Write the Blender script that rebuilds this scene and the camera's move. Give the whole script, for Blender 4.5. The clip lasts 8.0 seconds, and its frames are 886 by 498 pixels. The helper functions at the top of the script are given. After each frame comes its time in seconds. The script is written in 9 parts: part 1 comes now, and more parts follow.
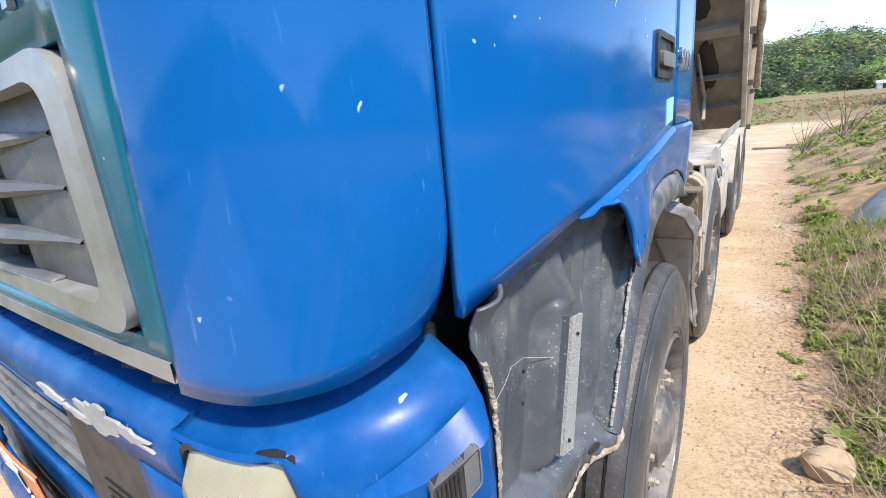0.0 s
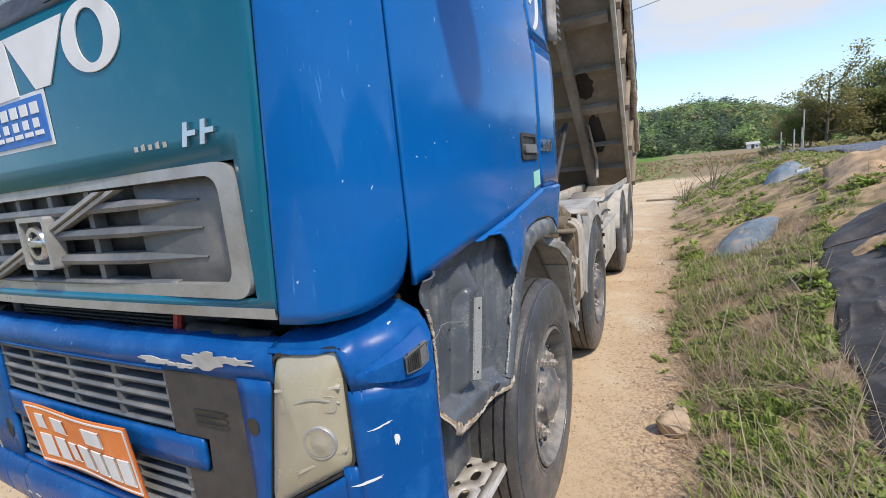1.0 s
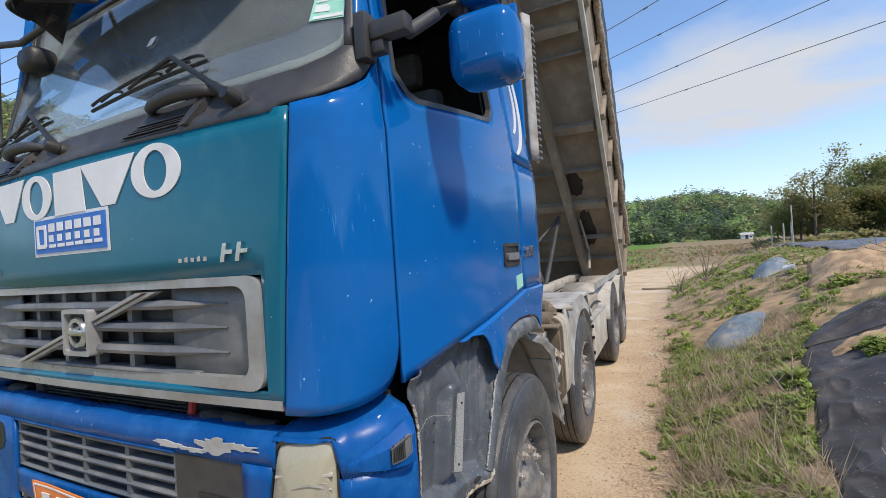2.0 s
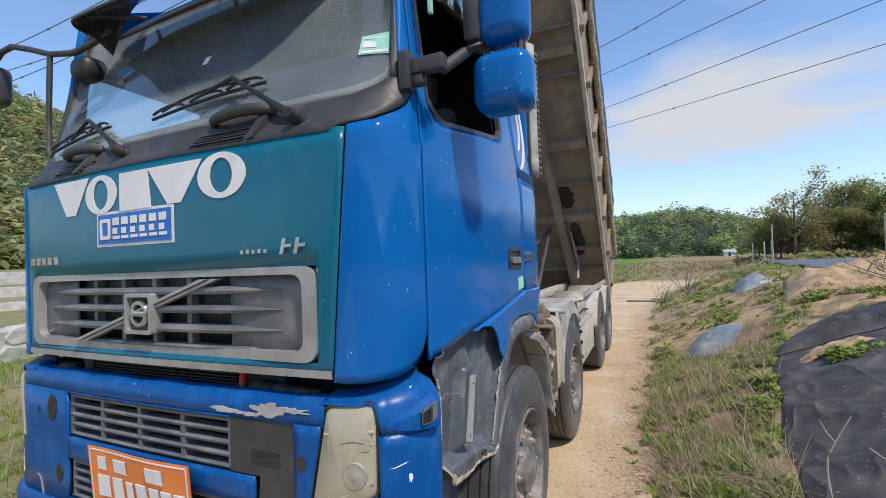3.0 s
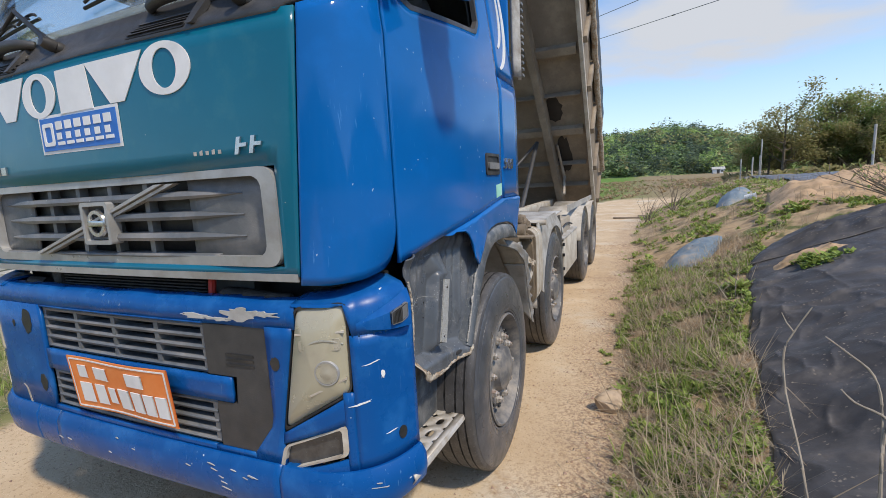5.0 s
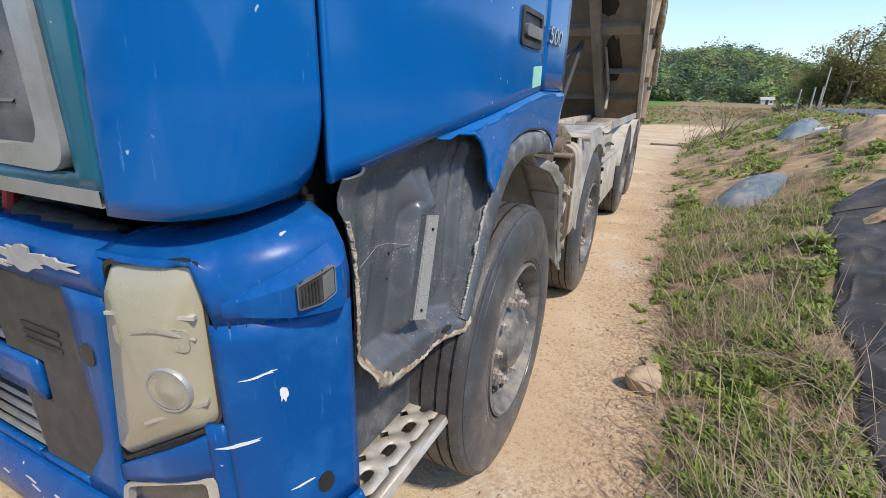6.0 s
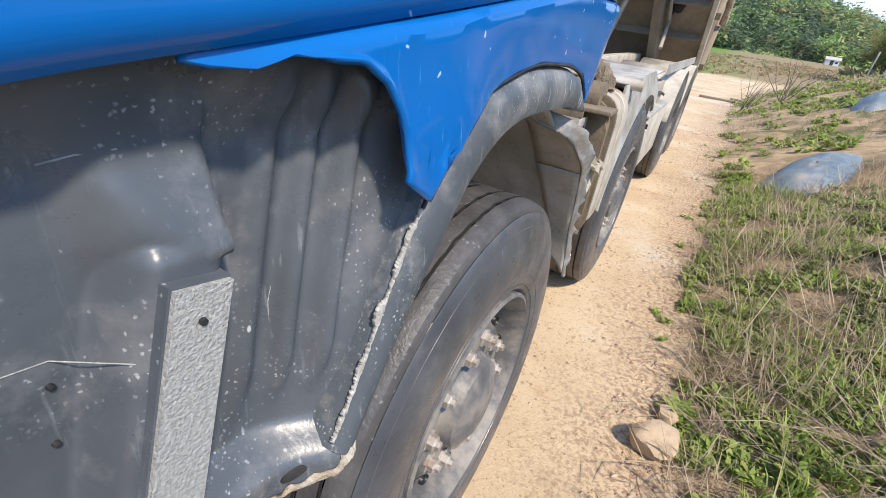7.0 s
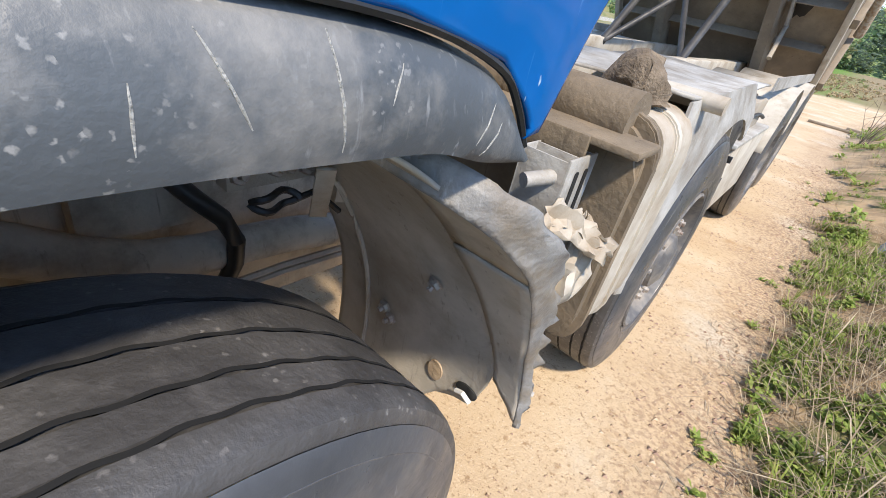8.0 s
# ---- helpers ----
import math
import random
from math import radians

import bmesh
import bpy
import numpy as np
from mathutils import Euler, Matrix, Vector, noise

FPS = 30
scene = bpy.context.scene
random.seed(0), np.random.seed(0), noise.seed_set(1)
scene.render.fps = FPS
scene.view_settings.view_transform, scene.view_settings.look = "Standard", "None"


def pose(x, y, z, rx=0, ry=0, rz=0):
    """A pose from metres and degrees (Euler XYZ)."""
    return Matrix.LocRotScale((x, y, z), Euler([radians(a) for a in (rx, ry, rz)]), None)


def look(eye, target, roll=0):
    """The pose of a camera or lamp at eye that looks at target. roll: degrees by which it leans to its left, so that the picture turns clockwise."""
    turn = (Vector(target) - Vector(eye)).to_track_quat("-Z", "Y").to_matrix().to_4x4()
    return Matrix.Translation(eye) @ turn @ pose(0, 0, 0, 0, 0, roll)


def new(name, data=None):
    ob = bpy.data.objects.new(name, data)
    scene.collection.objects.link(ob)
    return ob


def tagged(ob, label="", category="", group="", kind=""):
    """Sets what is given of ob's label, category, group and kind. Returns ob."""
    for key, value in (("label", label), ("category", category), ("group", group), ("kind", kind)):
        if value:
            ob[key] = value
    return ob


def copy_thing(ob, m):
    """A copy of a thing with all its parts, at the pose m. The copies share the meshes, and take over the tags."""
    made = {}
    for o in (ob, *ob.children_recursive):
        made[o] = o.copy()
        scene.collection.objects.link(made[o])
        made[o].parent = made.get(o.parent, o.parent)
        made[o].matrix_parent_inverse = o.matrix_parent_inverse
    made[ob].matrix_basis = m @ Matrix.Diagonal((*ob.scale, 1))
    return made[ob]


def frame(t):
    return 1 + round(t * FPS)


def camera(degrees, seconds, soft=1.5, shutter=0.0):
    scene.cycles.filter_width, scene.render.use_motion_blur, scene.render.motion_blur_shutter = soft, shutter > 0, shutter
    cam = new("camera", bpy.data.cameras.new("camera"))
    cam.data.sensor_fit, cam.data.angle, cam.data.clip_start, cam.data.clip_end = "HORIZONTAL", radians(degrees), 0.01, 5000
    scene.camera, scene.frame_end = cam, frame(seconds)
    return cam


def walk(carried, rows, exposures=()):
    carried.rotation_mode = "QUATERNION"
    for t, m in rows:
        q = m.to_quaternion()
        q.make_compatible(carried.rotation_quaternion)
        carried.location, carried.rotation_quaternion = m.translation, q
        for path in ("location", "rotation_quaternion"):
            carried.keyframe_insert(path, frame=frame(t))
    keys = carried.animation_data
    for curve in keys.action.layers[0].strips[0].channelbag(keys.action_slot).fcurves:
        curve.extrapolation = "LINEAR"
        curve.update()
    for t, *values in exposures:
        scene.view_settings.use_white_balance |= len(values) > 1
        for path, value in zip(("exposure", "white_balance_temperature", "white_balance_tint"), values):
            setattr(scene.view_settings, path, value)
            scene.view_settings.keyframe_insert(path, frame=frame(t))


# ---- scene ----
cam = camera(89.0, 8.0, soft=0.85)
PATH = [
    (0, (0.242, -1.34, 1.531), (-0.9, 0.218, 1.004), -5.6),
    (0.3, (0.371, -1.48, 1.515), (-0.679, 0.152, 1.034), -6.4),
    (0.5, (0.438, -1.568, 1.51), (-0.554, 0.104, 1.04), -6.0),
    (1, (0.53, -1.884, 1.57), (-0.364, -0.124, 1.245), -5.7),
    (1.2, (0.558, -1.973, 1.634), (-0.33, -0.201, 1.371), -5.1),
    (1.5, (0.596, -2.042, 1.649), (-0.286, -0.251, 1.531), -4.9),
    (1.7, (0.644, -2.043, 1.679), (-0.241, -0.249, 1.641), -4.5),
    (2.8, (0.687, -2.279, 1.645), (-0.158, -0.467, 1.7), -2.3),
    (3, (0.672, -2.358, 1.645), (-0.157, -0.539, 1.703), -2.2),
    (3.2, (0.672, -2.412, 1.65), (-0.148, -0.589, 1.708), -2.3),
    (3.5, (0.675, -2.434, 1.651), (-0.138, -0.608, 1.705), -2.2),
    (4, (0.737, -2.484, 1.656), (-0.083, -0.661, 1.683), -2.9),
    (4.5, (0.763, -2.476, 1.629), (-0.046, -0.649, 1.542), -3.8),
    (4.7, (0.748, -2.428, 1.613), (-0.051, -0.601, 1.45), -3.6),
    (5, (0.711, -2.28, 1.564), (-0.082, -0.466, 1.277), -3.1),
    (5.2, (0.693, -2.138, 1.522), (-0.103, -0.34, 1.156), -2.6),
    (6.3, (0.394, -1.315, 1.436), (-0.437, 0.341, 0.685), 3.0),
    (6.5, (0.371, -1.181, 1.423), (-0.458, 0.449, 0.612), 4.2),
    (7, (0.298, -0.767, 1.406), (-0.5, 0.803, 0.458), 8.2),
    (7.4, (0.246, -0.419, 1.356), (-0.56, 1.093, 0.324), 11.1),
    (7.5, (0.23, -0.309, 1.355), (-0.577, 1.187, 0.303), 12.1),
    (8, (0.22, 0.083, 1.347), (-0.761, 1.494, 0.323), 12.9),
]
EXPOSURES = [(0.0, 1.26), (0.5, 0.92), (1.0, 0.74), (1.5, 0.62), (5.0, 0.55), (6.0, 0.7), (6.5, 0.85), (7.0, 1.14), (7.5, 1.12), (8.0, 1.25)]
walk(cam, [(t, look(eye, target, roll)) for t, eye, target, roll in PATH], EXPOSURES)

# ---------------------------------------------------------------- light
SUN_ELEVATION, SUN_AZIMUTH = 53.0, 117.0   # azimuth: degrees from +y towards +x

world = bpy.data.worlds.new("world")
scene.world = world
world.use_nodes = True
wt = world.node_tree
wt.nodes.clear()


def wnode(kind, **inputs):
    n = wt.nodes.new(kind)
    for key, value in inputs.items():
        n.inputs[key.replace("_", " ")].default_value = value
    return n


w_out = wnode("ShaderNodeOutputWorld")
w_bg = wnode("ShaderNodeBackground", Strength=0.149)
w_sky = wnode("ShaderNodeTexSky")
w_sky.sky_type = "NISHITA"
w_sky.sun_disc = False
w_sky.sun_elevation = radians(SUN_ELEVATION)
w_sky.sun_rotation = radians(SUN_AZIMUTH)
w_sky.air_density, w_sky.dust_density, w_sky.ozone_density = 1.0, 0.3, 3.0
w_co = wnode("ShaderNodeTexCoord")
w_sep = wnode("ShaderNodeSeparateXYZ")
w_up = wt.nodes.new("ShaderNodeMath")
w_up.operation = "ADD"
w_up.inputs[1].default_value = 0.16
w_div = wt.nodes.new("ShaderNodeVectorMath")
w_div.operation = "DIVIDE"
w_map = wt.nodes.new("ShaderNodeMapping")
w_map.inputs["Location"].default_value = (0.35, 0.2, 0.0)
w_map.inputs["Rotation"].default_value = (0.0, 0.0, radians(25))
w_map.inputs["Scale"].default_value = (0.7, 0.9, 0.0)
w_noise = wnode("ShaderNodeTexNoise", Scale=1.0, Detail=9.0, Roughness=0.57, Distortion=0.2)
w_ramp = wt.nodes.new("ShaderNodeValToRGB")
w_ramp.color_ramp.elements[0].position, w_ramp.color_ramp.elements[1].position = 0.55, 0.76
w_mix = wt.nodes.new("ShaderNodeMix")
w_mix.data_type = "RGBA"
w_mix.inputs[7].default_value = (3.0, 3.14, 3.42, 1.0)
w_tint = wt.nodes.new("ShaderNodeMix")
w_tint.data_type, w_tint.blend_type = "RGBA", "MULTIPLY"
w_tint.inputs[0].default_value = 1.0
w_tint.inputs[7].default_value = (0.89, 0.935, 0.99, 1.0)
link = wt.links.new
link(w_co.outputs["Generated"], w_sep.inputs[0])
link(w_sep.outputs["Z"], w_up.inputs[0])
link(w_co.outputs["Generated"], w_div.inputs[0])
link(w_up.outputs[0], w_div.inputs[1])
link(w_div.outputs[0], w_map.inputs["Vector"])
link(w_map.outputs[0], w_noise.inputs["Vector"])
# one broad white cloud stands over the valley's end
w_off = wt.nodes.new("ShaderNodeVectorMath")
w_off.operation = "SUBTRACT"
w_off.inputs[1].default_value = (0.3, 2.4, 0.0)
w_wide = wt.nodes.new("ShaderNodeVectorMath")
w_wide.operation = "MULTIPLY"
w_wide.inputs[1].default_value = (0.95, 1.3, 0.0)
w_blob = wt.nodes.new("ShaderNodeTexGradient")
w_blob.gradient_type = "SPHERICAL"
w_sum = wt.nodes.new("ShaderNodeMath")
w_sum.operation = "MULTIPLY_ADD"
w_sum.inputs[1].default_value = 0.4
link(w_div.outputs[0], w_off.inputs[0])
link(w_off.outputs[0], w_wide.inputs[0])
link(w_wide.outputs[0], w_blob.inputs["Vector"])
link(w_blob.outputs["Fac"], w_sum.inputs[0])
link(w_noise.outputs["Fac"], w_sum.inputs[2])
link(w_sum.outputs[0], w_ramp.inputs["Fac"])
# thin haze low over the horizon
w_low = wnode("ShaderNodeMapRange")
w_low.interpolation_type = "SMOOTHSTEP"
w_low.inputs["From Min"].default_value, w_low.inputs["From Max"].default_value = 0.0, 0.26
w_low.inputs["To Min"].default_value, w_low.inputs["To Max"].default_value = 0.4, 0.0
w_most = wt.nodes.new("ShaderNodeMath")
w_most.operation = "MAXIMUM"
link(w_sep.outputs["Z"], w_low.inputs["Value"])
# the clouds thin out towards -x
w_side = wnode("ShaderNodeMapRange")
w_side.interpolation_type = "SMOOTHSTEP"
w_side.inputs["From Min"].default_value, w_side.inputs["From Max"].default_value = -0.75, -0.05
w_side.inputs["To Min"].default_value = 0.12
w_thin = wt.nodes.new("ShaderNodeMath")
w_thin.operation = "MULTIPLY"
link(w_sep.outputs["X"], w_side.inputs["Value"])
link(w_side.outputs[0], w_thin.inputs[1])
link(w_ramp.outputs["Color"], w_thin.inputs[0])
link(w_thin.outputs[0], w_most.inputs[0])
link(w_low.outputs[0], w_most.inputs[1])
link(w_most.outputs[0], w_mix.inputs[0])
link(w_sky.outputs["Color"], w_tint.inputs[6])
link(w_tint.outputs[2], w_mix.inputs[6])
link(w_mix.outputs[2], w_bg.inputs["Color"])
link(w_bg.outputs[0], w_out.inputs["Surface"])

sun = new("sun", bpy.data.lights.new("sun", "SUN"))
sun.data.energy, sun.data.angle, sun.data.color = 2.5, radians(4.0), (1.0, 0.88, 0.72)
se, sa = radians(SUN_ELEVATION), radians(SUN_AZIMUTH)
sun.matrix_world = look((math.cos(se) * math.sin(sa) * 50, math.cos(se) * math.cos(sa) * 50, math.sin(se) * 50), (0, 0, 0))

# ---------------------------------------------------------------- materials
def surf(name, a, b, scale=6.0, rough=0.5, metal=0.0, bump=0.15, bscale=60.0, dirt=None, dirt_at=0.6, dirt_scale=3.0,
         chips=None, chip_scale=14.0, chip_size=0.05, coat=0.0, streak=None, rough_var=0.15, soft=0.12, stretch=(1, 1, 1), spec=0.5, chip_gate=0.62, haze=None, flecks=None, fleck_scale=70.0):
    """Two-tone grain from a to b, blotches of dirt, chips and streaks of a third colour, fine relief."""
    m = bpy.data.materials.new(name)
    m.use_nodes = True
    t = m.node_tree
    bsdf = t.nodes["Principled BSDF"]
    to = t.links.new

    def noise_tex(s, detail=5.0, vec=None, rough_=0.6):
        n = t.nodes.new("ShaderNodeTexNoise")
        n.inputs["Scale"].default_value, n.inputs["Detail"].default_value, n.inputs["Roughness"].default_value = s, detail, rough_
        to(vec or place, n.inputs["Vector"])
        return n.outputs["Fac"]

    def ramp(src, lo, hi):
        r = t.nodes.new("ShaderNodeMapRange")
        r.inputs["From Min"].default_value, r.inputs["From Max"].default_value = lo, hi
        to(src, r.inputs["Value"])
        return r.outputs[0]

    def mix(fac, x, y):
        n = t.nodes.new("ShaderNodeMix")
        n.data_type = "RGBA"
        to(fac, n.inputs[0])
        for socket, v in ((n.inputs[6], x), (n.inputs[7], y)):
            if isinstance(v, tuple):
                socket.default_value = (*v, 1.0)
            else:
                to(v, socket)
        return n.outputs[2]

    tc = t.nodes.new("ShaderNodeTexCoord")
    info = t.nodes.new("ShaderNodeObjectInfo")
    shift = t.nodes.new("ShaderNodeVectorMath")
    shift.operation = "MULTIPLY_ADD"
    to(tc.outputs["Object"], shift.inputs[0])
    shift.inputs[1].default_value = stretch
    spread = t.nodes.new("ShaderNodeMath")
    spread.operation = "MULTIPLY"
    spread.inputs[1].default_value = 37.0
    to(info.outputs["Random"], spread.inputs[0])
    to(spread.outputs[0], shift.inputs[2])
    place = shift.outputs[0]
    col = mix(ramp(noise_tex(scale), 0.3, 0.7), a, b)
    r_out = ramp(noise_tex(scale * 2.3), 0.25, 0.75)
    if dirt:
        spot = ramp(noise_tex(dirt_scale, 8.0, None, 0.65), dirt_at - soft, dirt_at + soft)
        col = mix(spot, col, dirt)
    if streak:
        mp = t.nodes.new("ShaderNodeMapping")
        mp.inputs["Scale"].default_value = (9.0, 9.0, 0.8)
        to(place, mp.inputs["Vector"])
        col = mix(ramp(noise_tex(6.0, 6.0, mp.outputs[0], 0.7), 0.6, 0.78), col, streak)
    if chips:
        v = t.nodes.new("ShaderNodeTexVoronoi")
        v.inputs["Scale"].default_value = chip_scale
        mp2 = t.nodes.new("ShaderNodeMapping")
        mp2.inputs["Scale"].default_value = (1.0, 1.0, 0.75)
        wob = t.nodes.new("ShaderNodeMix")
        wob.data_type = "RGBA"
        wob.inputs[0].default_value = 0.05
        wn = t.nodes.new("ShaderNodeTexNoise")
        wn.inputs["Scale"].default_value = 25.0
        to(place, wn.inputs["Vector"])
        to(place, wob.inputs[6])
        to(wn.outputs["Color"], wob.inputs[7])
        to(wob.outputs[2], mp2.inputs["Vector"])
        to(mp2.outputs[0], v.inputs["Vector"])
        near = ramp(v.outputs["Distance"], chip_size * 1.25, chip_size * 0.75)
        sel = t.nodes.new("ShaderNodeSeparateColor")
        to(v.outputs["Color"], sel.inputs[0])
        gate = ramp(sel.outputs[0], chip_gate, chip_gate + 0.02)
        both = t.nodes.new("ShaderNodeMath")
        both.operation = "MULTIPLY"
        to(near, both.inputs[0])
        to(gate, both.inputs[1])
        col = mix(both.outputs[0], col, chips)
    if haze:
        # fine rubbed scratches
        mp3 = t.nodes.new("ShaderNodeMapping")
        mp3.inputs["Scale"].default_value = (40.0, 40.0, 5.0)
        mp3.inputs["Rotation"].default_value = (0.25, 0.15, 0.0)
        to(place, mp3.inputs["Vector"])
        fine = ramp(noise_tex(3.0, 3.0, mp3.outputs[0], 0.5), 0.66, 0.76)
        area = ramp(noise_tex(3.3, 4.0), 0.46, 0.62)
        both3 = t.nodes.new("ShaderNodeMath")
        both3.operation = "MULTIPLY"
        to(fine, both3.inputs[0])
        to(area, both3.inputs[1])
        col = mix(both3.outputs[0], col, haze)
    if flecks:
        # small pale specks of dried mud, gathered in patches
        vf = t.nodes.new("ShaderNodeTexVoronoi")
        vf.inputs["Scale"].default_value = fleck_scale
        bent = t.nodes.new("ShaderNodeVectorMath")
        bent.operation = "MULTIPLY_ADD"
        wn2 = t.nodes.new("ShaderNodeTexNoise")
        wn2.inputs["Scale"].default_value = fleck_scale * 1.6
        to(place, wn2.inputs["Vector"])
        to(wn2.outputs["Color"], bent.inputs[0])
        bent.inputs[1].default_value = (0.9 / fleck_scale,) * 3
        to(place, bent.inputs[2])
        to(bent.outputs[0], vf.inputs["Vector"])
        sel2 = t.nodes.new("ShaderNodeSeparateColor")
        to(vf.outputs["Color"], sel2.inputs[0])
        dots = ramp(vf.outputs["Distance"], 0.36, 0.2)
        some = ramp(sel2.outputs[0], 0.72, 0.76)
        where = ramp(noise_tex(4.5, 5.0, None, 0.65), 0.45, 0.56)
        f1 = t.nodes.new("ShaderNodeMath")
        f1.operation = "MULTIPLY"
        to(dots, f1.inputs[0])
        to(some, f1.inputs[1])
        f2 = t.nodes.new("ShaderNodeMath")
        f2.operation = "MULTIPLY"
        to(f1.outputs[0], f2.inputs[0])
        to(where, f2.inputs[1])
        col = mix(f2.outputs[0], col, flecks)
    to(col, bsdf.inputs["Base Color"])
    rr = t.nodes.new("ShaderNodeMapRange")
    rr.inputs["To Min"].default_value, rr.inputs["To Max"].default_value = max(0.02, rough - rough_var), min(1.0, rough + rough_var)
    to(r_out, rr.inputs["Value"])
    to(rr.outputs[0], bsdf.inputs["Roughness"])
    bsdf.inputs["Metallic"].default_value = metal
    bsdf.inputs["Coat Weight"].default_value = coat
    bsdf.inputs["Specular IOR Level"].default_value = spec
    bsdf.inputs["Coat Roughness"].default_value = 0.06
    if bump:
        bp = t.nodes.new("ShaderNodeBump")
        bp.inputs["Strength"].default_value = bump
        bp.inputs["Distance"].default_value = 0.01
        to(noise_tex(bscale, 6.0), bp.inputs["Height"])
        to(bp.outputs[0], bsdf.inputs["Normal"])
    return m


def clear(name, tint, rough=0.0, ior=1.45):
    m = bpy.data.materials.new(name)
    m.use_nodes = True
    p = m.node_tree.nodes["Principled BSDF"]
    p.inputs["Base Color"].default_value = (*tint, 1)
    p.inputs["Transmission Weight"].default_value = 1.0
    p.inputs["Roughness"].default_value = rough
    p.inputs["IOR"].default_value = ior
    return m


DUST = (0.42, 0.33, 0.22)
M_BLUE = surf("blue_paint", (0.0025, 0.11, 0.375), (0.0035, 0.127, 0.42), 2.0, 0.1, 0.0, 0.010, 7.0, dirt=(0.004, 0.135, 0.46), dirt_at=0.66, dirt_scale=5.0,
              chips=(0.36, 0.52, 0.68), chip_scale=30.0, chip_size=0.075, chip_gate=0.72, coat=0.0, rough_var=0.04, spec=0.3, haze=(0.07, 0.26, 0.58))
M_TEAL = surf("teal_paint", (0.002, 0.118, 0.19), (0.003, 0.138, 0.22), 2.0, 0.2, 0.0, 0.02, 9.0, dirt=(0.02, 0.155, 0.215), dirt_at=0.64, dirt_scale=7.0,
              chips=(0.4, 0.5, 0.5), chip_scale=11.0, chip_size=0.03, coat=0.0, rough_var=0.06, spec=0.45)
M_BUMPER = surf("bumper_paint", (0.003, 0.073, 0.27), (0.004, 0.087, 0.31), 3.0, 0.3, 0.0, 0.05, 14.0, dirt=(0.02, 0.14, 0.4), dirt_at=0.62, dirt_scale=6.0,
                chips=(0.5, 0.58, 0.66), chip_scale=16.0, chip_size=0.07, coat=0.0, spec=0.2, haze=(0.12, 0.27, 0.5))
M_GREY = surf("grey_plastic", (0.1, 0.107, 0.112), (0.145, 0.153, 0.158), 7.0, 0.5, 0.0, 0.15, 140.0, dirt=(0.25, 0.24, 0.225), dirt_at=0.58, dirt_scale=4.0,
               chips=(0.4, 0.42, 0.43), chip_scale=13.0, chip_size=0.05)
M_LINER = surf("liner_plastic", (0.062, 0.071, 0.082), (0.115, 0.128, 0.145), 4.0, 0.32, 0.0, 0.1, 30.0, dirt=(0.2, 0.2, 0.2), dirt_at=0.64, dirt_scale=9.0,
                chips=(0.5, 0.5, 0.5), chip_scale=16.0, chip_size=0.05, streak=(0.2, 0.215, 0.23), haze=(0.42, 0.44, 0.46), flecks=(0.34, 0.35, 0.36), fleck_scale=170.0)
M_FLARE = surf("flare_plastic", (0.056, 0.066, 0.077), (0.095, 0.108, 0.12), 5.0, 0.5, 0.0, 0.15, 90.0, dirt=(0.3, 0.29, 0.27), dirt_at=0.62, dirt_scale=7.0,
                chips=(0.45, 0.45, 0.45), chip_scale=30.0, chip_size=0.04, streak=(0.3, 0.31, 0.32), haze=(0.5, 0.52, 0.53), flecks=(0.36, 0.36, 0.35), fleck_scale=170.0)
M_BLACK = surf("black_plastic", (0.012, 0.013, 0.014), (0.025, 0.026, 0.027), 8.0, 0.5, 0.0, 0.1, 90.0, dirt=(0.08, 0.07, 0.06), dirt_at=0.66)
M_DARK = surf("dark_trim", (0.034, 0.034, 0.035), (0.06, 0.059, 0.058), 8.0, 0.5, 0.0, 0.15, 160.0, dirt=(0.13, 0.12, 0.11), dirt_at=0.64)
M_VISOR = surf("smoked_visor_plastic", (0.022, 0.025, 0.028), (0.04, 0.044, 0.048), 5.0, 0.22, 0.0, 0.03, 40.0, dirt=(0.1, 0.1, 0.1), dirt_at=0.66, dirt_scale=6.0)
M_SILVER = surf("grille_surround", (0.34, 0.34, 0.335), (0.46, 0.46, 0.445), 9.0, 0.38, 0.35, 0.08, 80.0, dirt=(0.25, 0.22, 0.18), dirt_at=0.63, chips=(0.75, 0.75, 0.75), chip_scale=14, chip_size=0.04)
M_CHROME = surf("chrome", (0.62, 0.62, 0.62), (0.5, 0.5, 0.5), 12.0, 0.2, 0.9, 0.03, 60.0, dirt=(0.3, 0.28, 0.25), dirt_at=0.66)
M_RUBBER = surf("tyre_rubber", (0.05, 0.048, 0.048), (0.086, 0.083, 0.081), 9.0, 0.47, 0.0, 0.35, 60.0, dirt=(0.12, 0.115, 0.112), dirt_at=0.64, dirt_scale=14.0, soft=0.14, chips=(0.24, 0.22, 0.2), chip_scale=17.0, chip_size=0.08, chip_gate=0.7, flecks=(0.2, 0.19, 0.18), fleck_scale=110.0)
M_SIDEWALL = surf("tyre_sidewall", (0.05, 0.054, 0.062), (0.09, 0.096, 0.107), 7.0, 0.36, 0.0, 0.12, 40.0, dirt=(0.15, 0.145, 0.14), dirt_at=0.63, dirt_scale=9.0, haze=(0.2, 0.21, 0.22))
# near-black that paints the shade inside the tread grooves
M_GROOVE_SHADE = surf("tyre_groove_shade", (0.006, 0.006, 0.006), (0.01, 0.01, 0.01), 8.0, 0.9, bump=0.1)
M_RIM = surf("dirty_steel_rim", (0.09, 0.09, 0.092), (0.19, 0.185, 0.18), 10.0, 0.6, 0.1, 0.2, 90.0, dirt=(0.3, 0.265, 0.22), dirt_at=0.57, dirt_scale=10.0)
